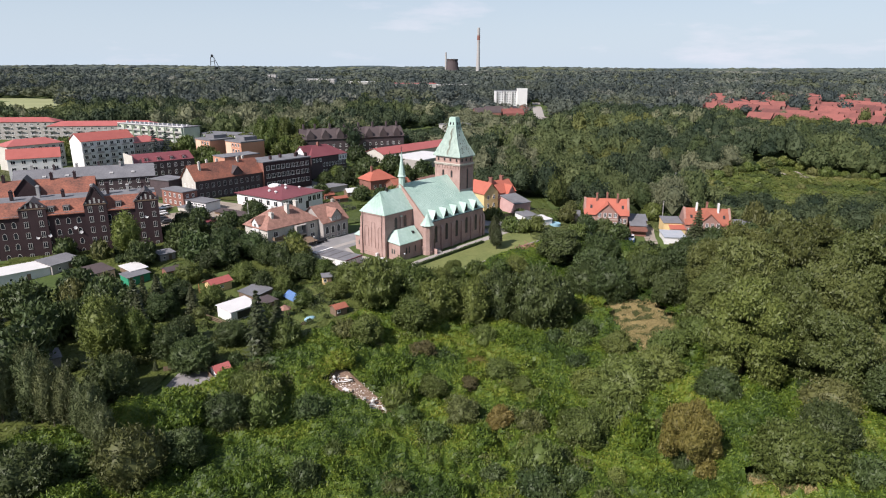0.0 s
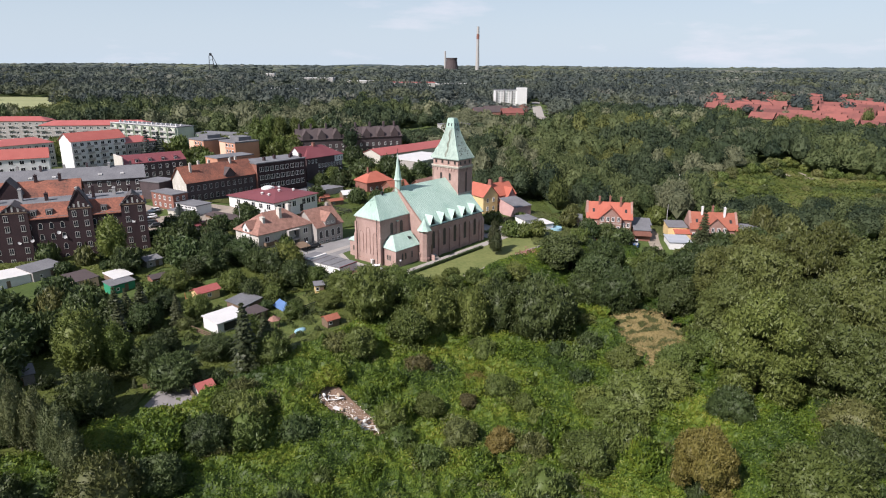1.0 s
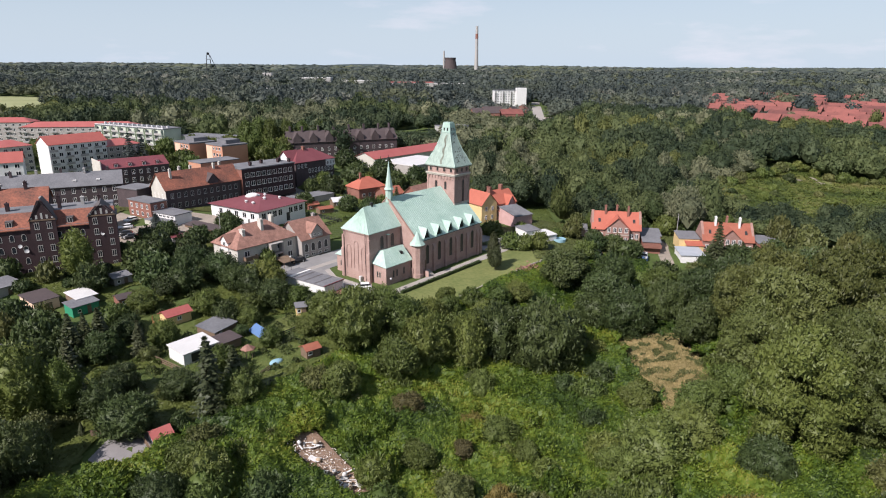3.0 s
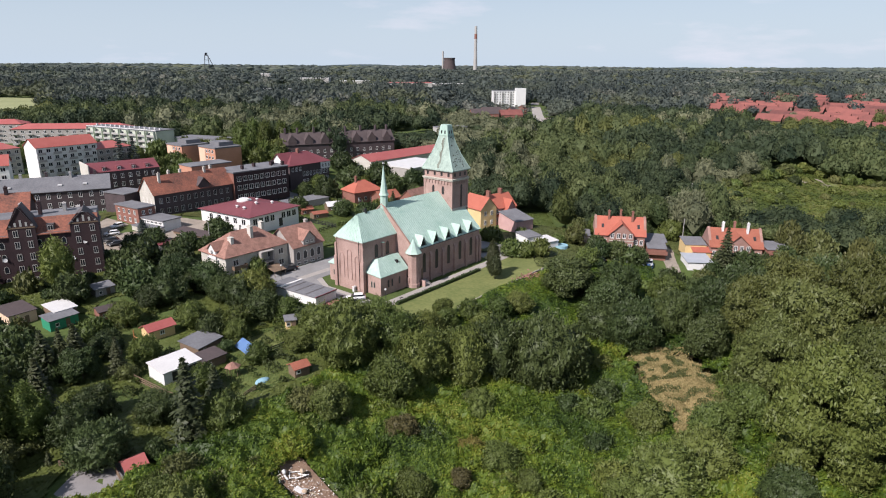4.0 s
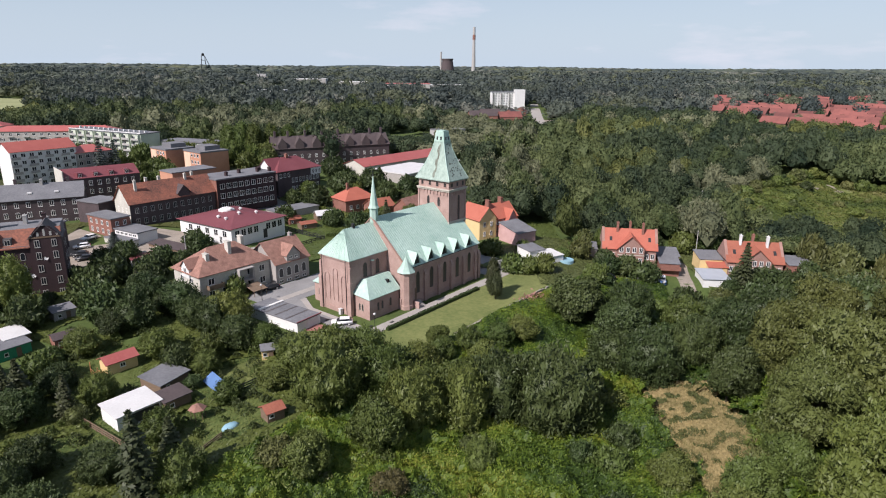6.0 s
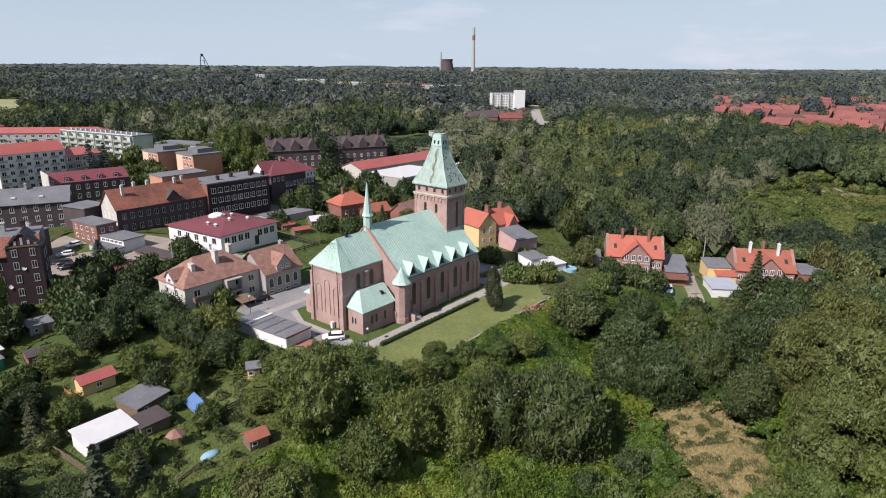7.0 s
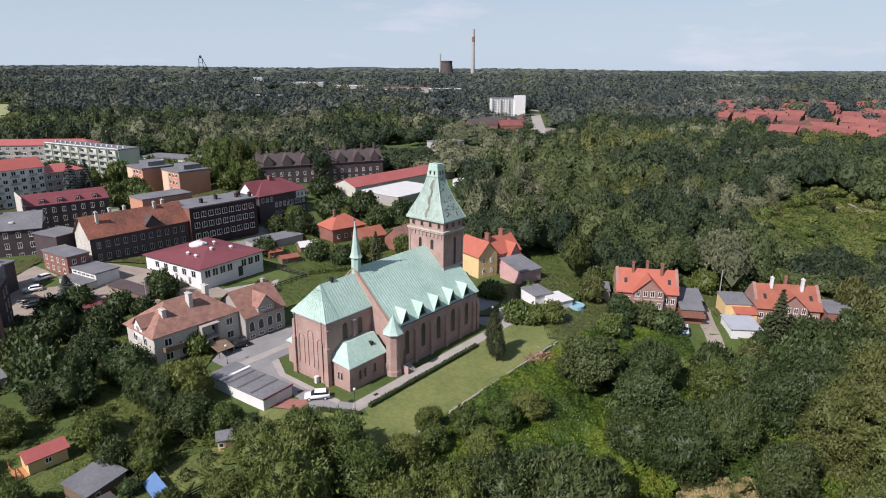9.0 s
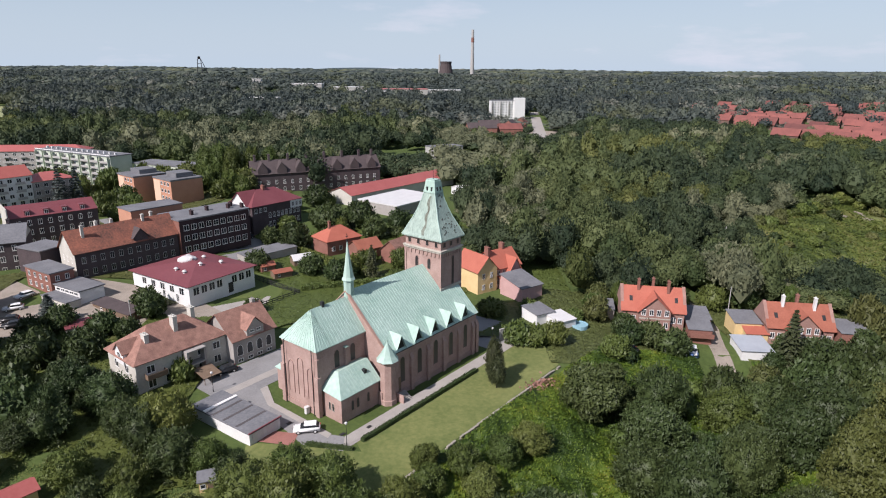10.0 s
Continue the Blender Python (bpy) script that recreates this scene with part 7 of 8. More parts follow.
def woods(mats, y_lo, y_hi, gap, r_lo, r_hi, h_lo, h_hi, base, n, leaf, labels):
    """Woodland between two distances: four kinds of tree in drifts, each kind one object, each tree with a tint of its own."""
    rng = np.random.default_rng(int(y_lo))
    shapes = [crown_template(rng, base, n, leaf, 1.5, 0.46) for _ in range(12)]
    sets = [dict(V=[], F=[], T=[], off=0) for _ in mats]
    row, y = 0, y_lo
    while y < y_hi:
        half = y * 0.735 + 30
        x = -half + (row % 2) * gap * 0.5
        row += 1
        while x < half:
            tx, ty = x + rng.uniform(-0.5, 0.5) * gap, y + rng.uniform(-0.5, 0.5) * gap
            x += gap
            if no_wood(tx, ty):
                continue
            drift = noise.noise(Vector((tx / (6 * gap), ty / (9 * gap), 1.7))) + rng.normal() * 0.13
            pale = noise.noise(Vector((tx / (9 * gap), ty / (8 * gap), 23.1))) + rng.normal() * 0.12
            if -190 < tx < 40 and 345 < ty < 640:
                pale += 0.42
            tall = noise.noise(Vector((tx / (4.5 * gap), ty / (4.5 * gap), 9.1)))
            k = 2 if pale > 0.47 else (3 if pale < -0.38 else (0 if drift < 0.10 else 1))
            size = min(1.4, max(0.5, 1 + 0.55 * tall + rng.normal() * 0.2))
            r, h = rng.uniform(r_lo, r_hi) * (0.6 + 0.4 * size), rng.uniform(h_lo, h_hi) * size
            if ty < 285 and tx > 92:
                h *= 0.78
            if 0 < tx < 115 and 440 < ty < 760 or (-45 < tx < 45 and 345 < ty < 425) or (tx > 200 and 430 < ty < 545):
                h *= 0.62
            S, F0 = shapes[rng.integers(12)]
            a = rng.uniform(0, 6.28)
            c, s = math.cos(a), math.sin(a)
            # crowns reach from near the ground to the top
            V = np.stack((S[:, 0] * c - S[:, 1] * s, S[:, 0] * s + S[:, 1] * c, S[:, 2] * (0.5 * h / r)), 1) * r
            V += np.array((tx, ty, gz(tx, ty) + h * 0.5))
            d = sets[k]
            d["V"].append(V)
            d["F"].append(F0 + d["off"])
            d["T"].append(np.full(len(V), min(1.0, max(0.0, 0.5 + rng.normal() * 0.3))))
            d["off"] += len(V)
        y += gap * 0.9
    for d, mname, label in zip(sets, mats, labels):
        if d["V"]:
            me = mesh_np("woodland", np.concatenate(d["V"]), np.concatenate(d["F"]), M[mname], y_lo > 600)
            me.attributes.new("tint", "FLOAT", "POINT").data.foreach_set("value", np.concatenate(d["T"]).astype(np.float32))
            tagged(new("woodland", me), label, "woodland", kind="stuff")


NEAR_W = ("dense dark green woodland behind the houses", "dense green woodland behind the houses", "pale willows among the woodland", "yellow-green trees among the woodland")
FAR_W = ("distant dark green woodland, haze-tinted", "distant green woodland, haze-tinted", "distant pale green woodland, haze-tinted", "distant yellow-green woodland, haze-tinted")
woods(("wood_a", "wood_b", "wood_c", "wood_d"), 205, 335, 6.6, 3.6, 5.2, 7.5, 13, ICO2, 720, 0.115, NEAR_W)
woods(("wood_a", "wood_b", "wood_c", "wood_d"), 335, 620, 8.8, 4.6, 6.8, 9, 15, ICO2, 280, 0.16, NEAR_W)
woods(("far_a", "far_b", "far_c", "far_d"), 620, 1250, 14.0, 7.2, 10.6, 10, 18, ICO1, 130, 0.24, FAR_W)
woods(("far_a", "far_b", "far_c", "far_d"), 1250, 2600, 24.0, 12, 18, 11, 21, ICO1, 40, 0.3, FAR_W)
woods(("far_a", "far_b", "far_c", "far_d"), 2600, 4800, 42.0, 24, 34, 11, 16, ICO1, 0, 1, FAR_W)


# ---- low growth ----
def mound(x, y):
    """How high the growth stands, 0 to about 1.6: swellings of several sizes with clefts between them."""
    z = np.zeros_like(x)
    return 0.06 + 0.75 * billow(np.stack((x * 0.12, y * 0.12, z + 3.5), 1), 4) * sm(0.5 + vnoise(np.stack((x * 0.07, y * 0.07, z + 1.5), 1), 9)) + 0.42 * billow(np.stack((x * 0.42, y * 0.42, z + 7.5), 1), 5) + 0.16 * billow(np.stack((x * 1.3, y * 1.3, z), 1), 6)


def sprays(name, mat, n, x0, x1, y0, y1, test, size, height, label, seed, loose=0.24, aspect=0.45, up=0.5, skin=True):
    """Low growth: leaves on the skin of its mounds, over a closed dark layer."""
    rng = np.random.default_rng(seed)
    cell = 0.5 if (x1 - x0) * (y1 - y0) < 15000 else 0.7
    nx, ny = int((x1 - x0) / cell) + 1, int((y1 - y0) / cell) + 1
    open_cell = np.array([[bool(test(x0 + (i + 0.5) * cell, y0 + (j + 0.5) * cell)) for i in range(nx)] for j in range(ny)])
    jj, ii = np.nonzero(open_cell)
    pick = rng.integers(len(ii), size=n)
    x, y = x0 + (ii[pick] + rng.random(n)) * cell, y0 + (jj[pick] + rng.random(n)) * cell
    m = mound(x, y)
    e = 0.2
    N = np.stack((height * (m - mound(x + e, y)) / e, height * (m - mound(x, y + e)) / e, np.ones(n)), 1)
    N /= np.linalg.norm(N, axis=1)[:, None]
    N = N + rng.normal(size=(n, 3)) * loose
    N /= np.linalg.norm(N, axis=1)[:, None]
    P = np.stack((x, y, gza(x, y) + height * m * rng.uniform(0.9, 1.06, n)), 1)
    q, f = leaf_quads(rng, P, N, size, aspect, up, 0.3)
    if skin:
        gx, gy = np.meshgrid(x0 + np.arange(nx + 1) * cell, y0 + np.arange(ny + 1) * cell)
        gx, gy = gx.ravel(), gy.ravel()
        V = np.stack((gx, gy, gza(gx, gy) + height * 0.9 * mound(gx, gy) - 0.05), 1)
        k = jj * (nx + 1) + ii
        F = np.stack((k, k + 1, k + nx + 2, k + nx + 1), 1)
        used, F = np.unique(F, return_inverse=True)
        F = F.reshape(-1, 4)
        f = np.concatenate((f, F + len(q)))
        q = np.concatenate((q, V[used]))
    return tagged(new(name, mesh_np(name, q, f, mat)), label, "undergrowth", kind="stuff")


sprays("undergrowth", M["bramble"], 330000, -66, 80, 50, 142, wild, 0.18, 2.9, "dense bramble and nettle undergrowth", 8)
sprays("undergrowth", M["bramble"], 100000, -6, 110, 126, 182, lambda x, y: slope_d(x, y) > 0.9 and not (60 < x < 72 and y > 170) and not (33 < x < 54 and y < 134), 0.2, 1.6, "bramble undergrowth behind the wall", 9)
sprays("undergrowth", M["leaf_mid"], 65000, -112, -16, 55, 182, garden_free, 0.25, 0.7, "rough grass and weeds between garden plots", 10)
sprays("dry_grass", M["dry_grass"], 90000, 30, 60, 58, 140, dry, 0.34, 0.9, "dry straw-coloured grass tufts", 12, 0.7, 0.16, 0.9)

sprays("grass_tufts", M["leaf_olive"], 13000, 30, 60, 58, 140, lambda x, y: dry(x, y) and noise.noise(Vector((x * 0.5, y * 0.5, 11.0))) > 0.10, 0.28, 1.3, "green tufts in the dry grass", 13, 0.6, 0.25, 0.9, False)


# scrub: low shrubs too many to tell apart
def scrub(name, mat, spots, lo, hi, label, seed):
    rng = np.random.default_rng(seed)
    Q, F, off = [], [], 0
    for x, y in spots:
        r = rng.uniform(lo, hi)
        k = int(150 * r)
        sd = int(rng.integers(1000))
        D = even_dirs(rng, k, -0.1)
        P = crown_skin(D, 1.4, 0.5, sd, (r, r, r * 1.05))
        N = skin_normals(D, P, 1.4, 0.5, sd, (r, r, r * 1.05)) + rng.normal(size=(k, 3)) * 0.3
        N /= np.linalg.norm(N, axis=1)[:, None]
        q, f = leaf_quads(rng, P + np.array((x, y, gz(x, y) + 0.5)), N, 0.2, 0.42, 0.7, 0.35)
        Q.append(q)
        F.append(f + off)
        off += len(q)
    return tagged(new(name, mesh_np(name, np.concatenate(Q), np.concatenate(F), mat)), label, "scrub", kind="stuff")


for k, mname in enumerate(("bramble", "leaf_mid", "leaf_light", "leaf_olive")):
    scrub("scrub", M[mname], scatter(60 + k, 60, -66, 80, 52, 138, lambda x, y: wild(x, y) and slope_d(x, y) > 5, 4.0), 0.9, 2.4, "low tangled scrub on the slope", 70 + k)


def town_grass(x, y):
    """Rough ground between the houses, off the yards and buildings."""
    if slope_d(x, y) > -8 and x < 28:
        return False
    for bx, by, br_ in ((-52, 212, 17), (-70, 228, 14), (-60, 248, 12), (-47, 275, 13), (-14, 175, 22), (-38, 170, 14), (7, 200, 14), (22, 215, 9), (-22, 166, 12), (-25, 250, 8), (0, 290, 22), (-3, 184, 16)):
        if (x - bx) ** 2 + (y - by) ** 2 < br_ * br_:
            return False
    return True


def west_grass(x, y):
    """Weedy ground about the western tenements, in patches."""
    return noise.noise(Vector((x * 0.05, y * 0.05, 6.0))) > -0.05 and not (-102 < x < -64 and 180 < y < 216)


sprays("rough_grass", M["leaf_olive"], 26000, -215, -58, 180, 345, west_grass, 0.34, 0.6, "rough grass and weeds about the tenements", 18)
sprays("rough_grass", M["leaf_mid"], 30000, -60, 40, 186, 290, town_grass, 0.26, 0.5, "rough grass and weeds between the houses", 14)
sprays("rough_grass", M["leaf_olive"], 22000, 28, 115, 174, 216, lambda x, y: not (46 < x < 62 and 192 < y < 206) and not (75 < x < 96 and 186 < y < 200) and not (60 < x < 72), 0.26, 0.7, "rough grass and weeds round the brick houses", 15)
sprays("meadow_grass", M["meadow"], 42000, 98, 268, 222, 350, clearing, 0.5, 1.0, "tall light green meadow growth", 16)


for x, y in scatter(39, 46, 110, 262, 240, 345, clearing, 6.0):
    r = rng0.uniform(1.6, 3.4)
    tree(x, y, r, r * rng0.uniform(1.0, 1.4), "bush", rng0.choice(("leaf_mid", "leaf_dark", "leaf_olive", "leaf_light")), "bushes on the meadow")
# before the parish house
trees(((-36.5, 148.5, 4.4, 8.0), (-40.5, 151.5, 3.4, 6.5)), "broad", "leaf_light")
trees(((-49.5, 155.5, 4.6, 7.0), (-56.0, 158.0, 4.6, 8.0), (-31.0, 141.5, 3.6, 5.0)), "broad", "leaf_dark")
for k in range(34):
    x = 112 + 4.6 * k
    y = (290 + 0.78 * (x - 121) if x < 192 else 345 - 0.5 * (x - 192)) + rng0.uniform(-5, 2)
    r = rng0.uniform(2.2, 4.2)
    tree(x, y, r, r * rng0.uniform(1.0, 1.6), "bush", rng0.choice(("leaf_mid", "leaf_olive", "leaf_dark", "leaf_light")), "bushes on the meadow")
# more growth in the gardens
trees(((-46.5, 138.5, 3.4, 5.5), (-37.0, 137.0, 3.0, 5.0), (-27.5, 141.0, 3.0, 5.0), (-61.0, 128.0, 3.6, 6.0), (-34.5, 112.5, 3.0, 5.0), (-48.5, 122.5, 3.0, 5.5), (-28.5, 122.5, 2.4, 4.0), (-22.0, 124.5, 2.8, 4.5), (-35.5, 132.0, 2.6, 4.5), (-60.0, 138.5, 3.2, 5.5)), "broad", "leaf_mid")
garden_spots = scatter(43, 110, -66, -20, 104, 146, lambda x, y: slope_d(x, y) < 0 and all(math.hypot(x - a, y - b) > c for a, b, c in ((-42, 117.5, 5.2), (-50.5, 131.5, 7.0), (-41, 127, 4.2), (-37, 120.5, 3.2), (-32, 127, 3.2), (-19.5, 116, 2.2), (-31.6, 118, 1.8), (-25.6, 114.4, 1.8), (-26.5, 136.5, 2.0))) and not (x > -38 and y > 142), 2.6)
scrub("garden_scrub", M["leaf_mid"], garden_spots[0::2], 0.6, 1.5, "low bushes and perennials in the gardens", 81)
scrub("garden_scrub", M["leaf_dark"], garden_spots[1::2], 0.6, 1.5, "dark low bushes in the gardens", 82)
# round the brick houses
trees(((52.0, 189.0, 2.6, 4.6), (57.5, 187.0, 2.6, 4.4), (47.0, 190.0, 3.0, 5.5), (80.5, 184.5, 3.0, 5.5), (86.0, 183.0, 3.4, 6.0), (91.0, 182.0, 3.2, 6.0), (97.0, 184.0, 3.6, 7.0), (76.0, 180.5, 2.6, 4.5)), "broad", "leaf_dark")
# trees about the town
trees(((-76.0, 187.5, 3.6, 6.0), (-63.0, 199.5, 3.6, 5.5), (-79.0, 182.0, 3.6, 6.0), (-66.0, 186.0, 3.4, 5.5), (-60.0, 184.0, 3.0, 5.0)), "broad", "leaf_dark")
trees(((-112.0, 290.0, 5.5, 11.0), (-106.0, 284.0, 4.5, 9.0), (-118.0, 286.0, 5.0, 9.5), (-143.0, 312.0, 5.0, 10.0), (-150.0, 320.0, 5.5, 11.0), (-92.0, 322.0, 5.0, 12.0), (-138.0, 328.0, 5.0, 11.0), (-160.0, 330.0, 5.5, 11.0), (-172.0, 338.0, 5.0, 10.0), (-96.0, 268.0, 4.5, 9.0), (-104.0, 270.0, 4.0, 8.0), (-140.0, 226.0, 4.0, 8.0)), "broad", "leaf_mid")
trees(((-84.0, 330.0, 4.6, 19.0), (-77.0, 334.0, 4.4, 18.0), (-92.0, 338.0, 5.0, 20.0), (-70.0, 338.0, 4.4, 17.0), (-100.0, 342.0, 5.0, 19.0), (-62.0, 344.0, 4.6, 17.0)), "tall", "leaf_mid")
trees(((-74.5, 316.0, 5.0, 9.0),), "broad", "leaf_olive")
for x, y in scatter(40, 46, -215, -30, 300, 350, lambda x, y: not (-132 < x < -88 and y < 330) and not (-70 < x < -12 and y < 338) and not (-170 < x < -140 and y < 312) and not (-196 < x < -136 and y > 330) and not (-20 < x), 6.0):
    r = rng0.uniform(3.0, 5.0)
    tree(x, y, r, rng0.uniform(7.0, 12.0), "broad", rng0.choice(("leaf_mid", "leaf_mid", "leaf_light", "leaf_olive")), "trees in the town")


def plots(x, y):
    return slope_d(x, y) < 1 and not garden_free(x, y) and math.hypot(x + 40, y - 90) > 5.2 and not (x > -38 and y > 140)


sprays("garden_growth", M["leaf_mid"], 16000, -66, -18, 104, 142, plots, 0.13, 0.28, "vegetable rows and flowers in the garden plots", 17, skin=False)


# ---- round the church: hedges, wall, lamps, cars ----
def hedge(x0, y0, x1, y1, w, h, label, seed, leaf="leaf_dark", size=0.13):
    """A clipped hedge with a leafy, uneven surface."""
    rng = np.random.default_rng(seed)
    L = math.hypot(x1 - x0, y1 - y0)
    ux, uy = (x1 - x0) / L, (y1 - y0) / L
    ob = new("hedge")
    n = max(2, int(L / 1.0))
    bm = bmesh.new()
    prev = None
    for i in range(n + 1):
        s = L * i / n
        x, y = x0 + ux * s, y0 + uy * s
        z, hw, hh = gz(x, y), w / 2 * rng.uniform(0.8, 0.95), h * rng.uniform(0.8, 0.92)
        loop = [bm.verts.new(p) for p in ((x - uy * hw, y + ux * hw, z - 0.05), (x - uy * hw * 0.9, y + ux * hw * 0.9, z + hh), (x + uy * hw * 0.9, y - ux * hw * 0.9, z + hh), (x + uy * hw, y - ux * hw, z - 0.05))]
        if prev:
            for k in range(4):
                bm.faces.new((prev[k], prev[(k + 1) % 4], loop[(k + 1) % 4], loop[k]))
        else:
            bm.faces.new(loop)
        prev = loop
    bm.faces.new(list(reversed(prev)))
    part("core", bm, M[leaf], ob)
    k = int(L * (w + 2 * h) * 26)
    s, f = rng.uniform(0, L, k), rng.uniform(-1, 1, k) * (w / 2 + h)
    lat = np.clip(f, -w / 2, w / 2)
    z = h - np.maximum(np.abs(f) - w / 2, 0) + rng.normal(size=k) * 0.05
    P = np.stack((x0 + ux * s - uy * lat, y0 + uy * s + ux * lat, z), 1)
    P[:, 2] += np.array([gz(a, b) for a, b in P[:, :2]])
    N = rng.normal(size=(k, 3)) * 0.6 + np.stack((-uy * np.sign(f), ux * np.sign(f), np.ones(k)), 1) * 0.5
    N /= np.linalg.norm(N, axis=1)[:, None]
    q, fc = leaf_quads(rng, P, N, size)
    leaf_ob = new("leaves", mesh_np("leaves", q, fc, M[leaf]))
    leaf_ob.parent = ob
    return tagged(ob, label, "hedge")


hedge(*cw(-0.6, -10.7), *cw(29.5, -10.7), 0.8, 0.75, "low clipped dark hedge along the paved path", 1)
hedge(*cw(-3.0, -11.2), *cw(-6.6, -4.6), 0.8, 0.6, "low clipped hedge beside the parking bay", 2)
hedge(*cw(24.5, 17.5), *cw(26.0, 34.0), 2.0, 1.6, "dark clipped hedge behind the church", 3)
hedge(-45.0, 255.0, -14.0, 226.0, 1.6, 1.9, "tall green garden hedge", 4, "leaf_light", 0.22)
hedge(-30.0, 214.0, -8.0, 221.0, 1.4, 1.6, "green hedge behind the church", 5, "leaf_mid", 0.2)

# old wall along the foot of the lawn: single stones on a core
WL = [cw(-12.5, -22.1), cw(6, -22.0), cw(24, -22.1), cw(41, -22.3)]
wall_low = tagged(new("garden_wall"), "low old stone wall along the lawn's edge", "wall")
rngw = random.Random(4)
stone_me = [bm_mesh("stone", boxes((-0.5, -0.2, 0, 0.5, 0.2, 0.22 + 0.05 * k), bevel=0.04), M["stone_wall"]) for k in range(3)]
bm = bmesh.new()
for (xa, ya), (xb, yb) in zip(WL, WL[1:]):
    L = math.hypot(xb - xa, yb - ya)
    a = math.degrees(math.atan2(yb - ya, xb - xa))
    n = int(L / 1.06)
    for i in range(n):
        s = (i + 0.5) / n
        x, y = xa + (xb - xa) * s, ya + (yb - ya) * s
        if rngw.random() < 0.06:
            continue
        for c in range(2):
            place_part("stone", stone_me[rngw.randrange(3)], wall_low, pose(x, y, -1.25 + 0.29 * c + rngw.uniform(0, 0.03), 0, 0, a + rngw.uniform(-3, 3)) @ Matrix.Translation((0.3 * c, 0, 0)))
    prism(bm, [(xa, ya, -4.2), (xb, yb, -4.2), (xb, yb, -1.2), (xa, ya, -1.2)], (0.25 * math.sin(radians(a)), -0.25 * math.cos(radians(a)), 0))
part("core", bm, M["stone_wall"], wall_low)


def street_lamp(x, y, h, label):
    ob = thing("street_lamp", x, y, gz(x, y), 0, label, "lamp")
    part("pole", rings(bmesh.new(), ((0.09, -0.1), (0.09, 0.5), (0.05, 0.6), (0.04, h - 0.4)), 8), M["dark_metal"], ob)
    part("globe", rings(bmesh.new(), ((0.08, h - 0.42), (0.2, h - 0.32), (0.25, h - 0.16), (0.2, h), (0.06, h + 0.06)), 10), M["white_sheet"], ob, "white globe shade", True)


street_lamp(-8.2, 146.1, 4.1, "slim black lamp post with white globe")
street_lamp(-34.4, 162.2, 4.0, "slim black lamp post with white globe")
street_lamp(*cw(41, -6.5), 4.1, "slim black lamp post with white globe")


def car(x, y, ang, paint, label, body="hatch"):
    ob = thing("car", x, y, gz(x, y) + 0.08, ang, label, "car")
    L, W = 4.25, 1.78
    bm = bmesh.new()
    prof = ((-L / 2, 0.35), (-L / 2, 0.62), (-L / 2 + 0.12, 0.86), (-0.95, 0.98), (L / 2 - 0.2, 1.02), (L / 2, 0.8), (L / 2, 0.35))
    prism(bm, [(p[0], -W / 2, p[1]) for p in prof], (0, W, 0))
    bmesh.ops.bevel(bm, geom=bm.edges[:], offset=0.07, segments=2, affect="EDGES")
    b = part("body", bm, paint, ob, "", True)
    bm = bmesh.new()
    prism(bm, [(p[0], -W / 2 + 0.1, p[1]) for p in ((-1.05, 0.96), (-0.4, 1.40), (1.45, 1.42), (1.95, 1.0))], (0, W - 0.2, 0))
    bmesh.ops.bevel(bm, geom=bm.edges[:], offset=0.05, segments=1, affect="EDGES")
    part("cabin_glass", bm, M["glass"], ob, "dark car windows")
    part("car_roof", boxes((-0.42, -W / 2 + 0.14, 1.40, 1.5, W / 2 - 0.14, 1.44), bevel=0.03), paint, ob)
    for sx in (-1.32, 1.32):
        for sy in (-1, 1):
            w = rings(bmesh.new(), ((0.32, -0.1), (0.32, 0.1)), 14)
            wo = part("wheel", w, M["tyre"], ob)
            wo.matrix_basis = pose(sx, sy * (W / 2 - 0.09), 0.32, 90, 0, 0)
            r = part("rim", rings(bmesh.new(), ((0.19, -0.11), (0.19, 0.11)), 10), M["white_sheet"], wo)
    for sy in (-0.6, 0.6):
        part("headlight", boxes((-L / 2 - 0.02, sy - 0.2, 0.6, -L / 2 + 0.1, sy + 0.2, 0.76), bevel=0.03), M["white_sheet"], ob)
        part("tail_light", boxes((L / 2 - 0.1, sy - 0.16, 0.7, L / 2 + 0.02, sy + 0.16, 0.9), bevel=0.03), M["red_paint"], ob)
    return ob


car(-15.1, 149.9, 9.0, M["white_car"], "white hatchback car parked on the red paving")
car(-34.6, 169.4, 40.0, M["dark_car"], "dark car parked before the parish house")
car(-92.5, 196.5, 30.0, M["white_car"], "white car parked in the dusty courtyard")
car(-90.0, 191.0, 20.0, M["dark_car"], "dark car parked in the dusty courtyard")
car(-87.5, 188.5, 25.0, M["dark_car"], "dark car parked in the dusty courtyard")
car(-94.0, 203.0, 60.0, M["white_car"], "white van-like car parked by the brick outbuilding")
car(-57.0, 258.0, 40.0, M["dark_car"], "dark car parked in the street before the villa")
car(60.4, 184.6, 70.0, M["white_car"], "white car parked beside the brick house")
car(45.5, 181.5, 10.0, M["dark_car"], "dark car parked in a garden")
# drain covers and utility box
for u, v in ((-2.9, -1.6), (-1.2, -6.8), (3.0, -8.6), (-4.6, 2.2)):
    x, y = cw(u, v)
    solo("drain_cover", boxes((-0.45, -0.3, 0, 0.45, 0.3, 0.03), bevel=0.01), M["dark_metal"], "dark iron drain cover set in the paving", "drain cover", at=pose(x, y, gz(x, y) + 0.1, 0, 0, 51))
x, y = cw(-0.7, 2.4)
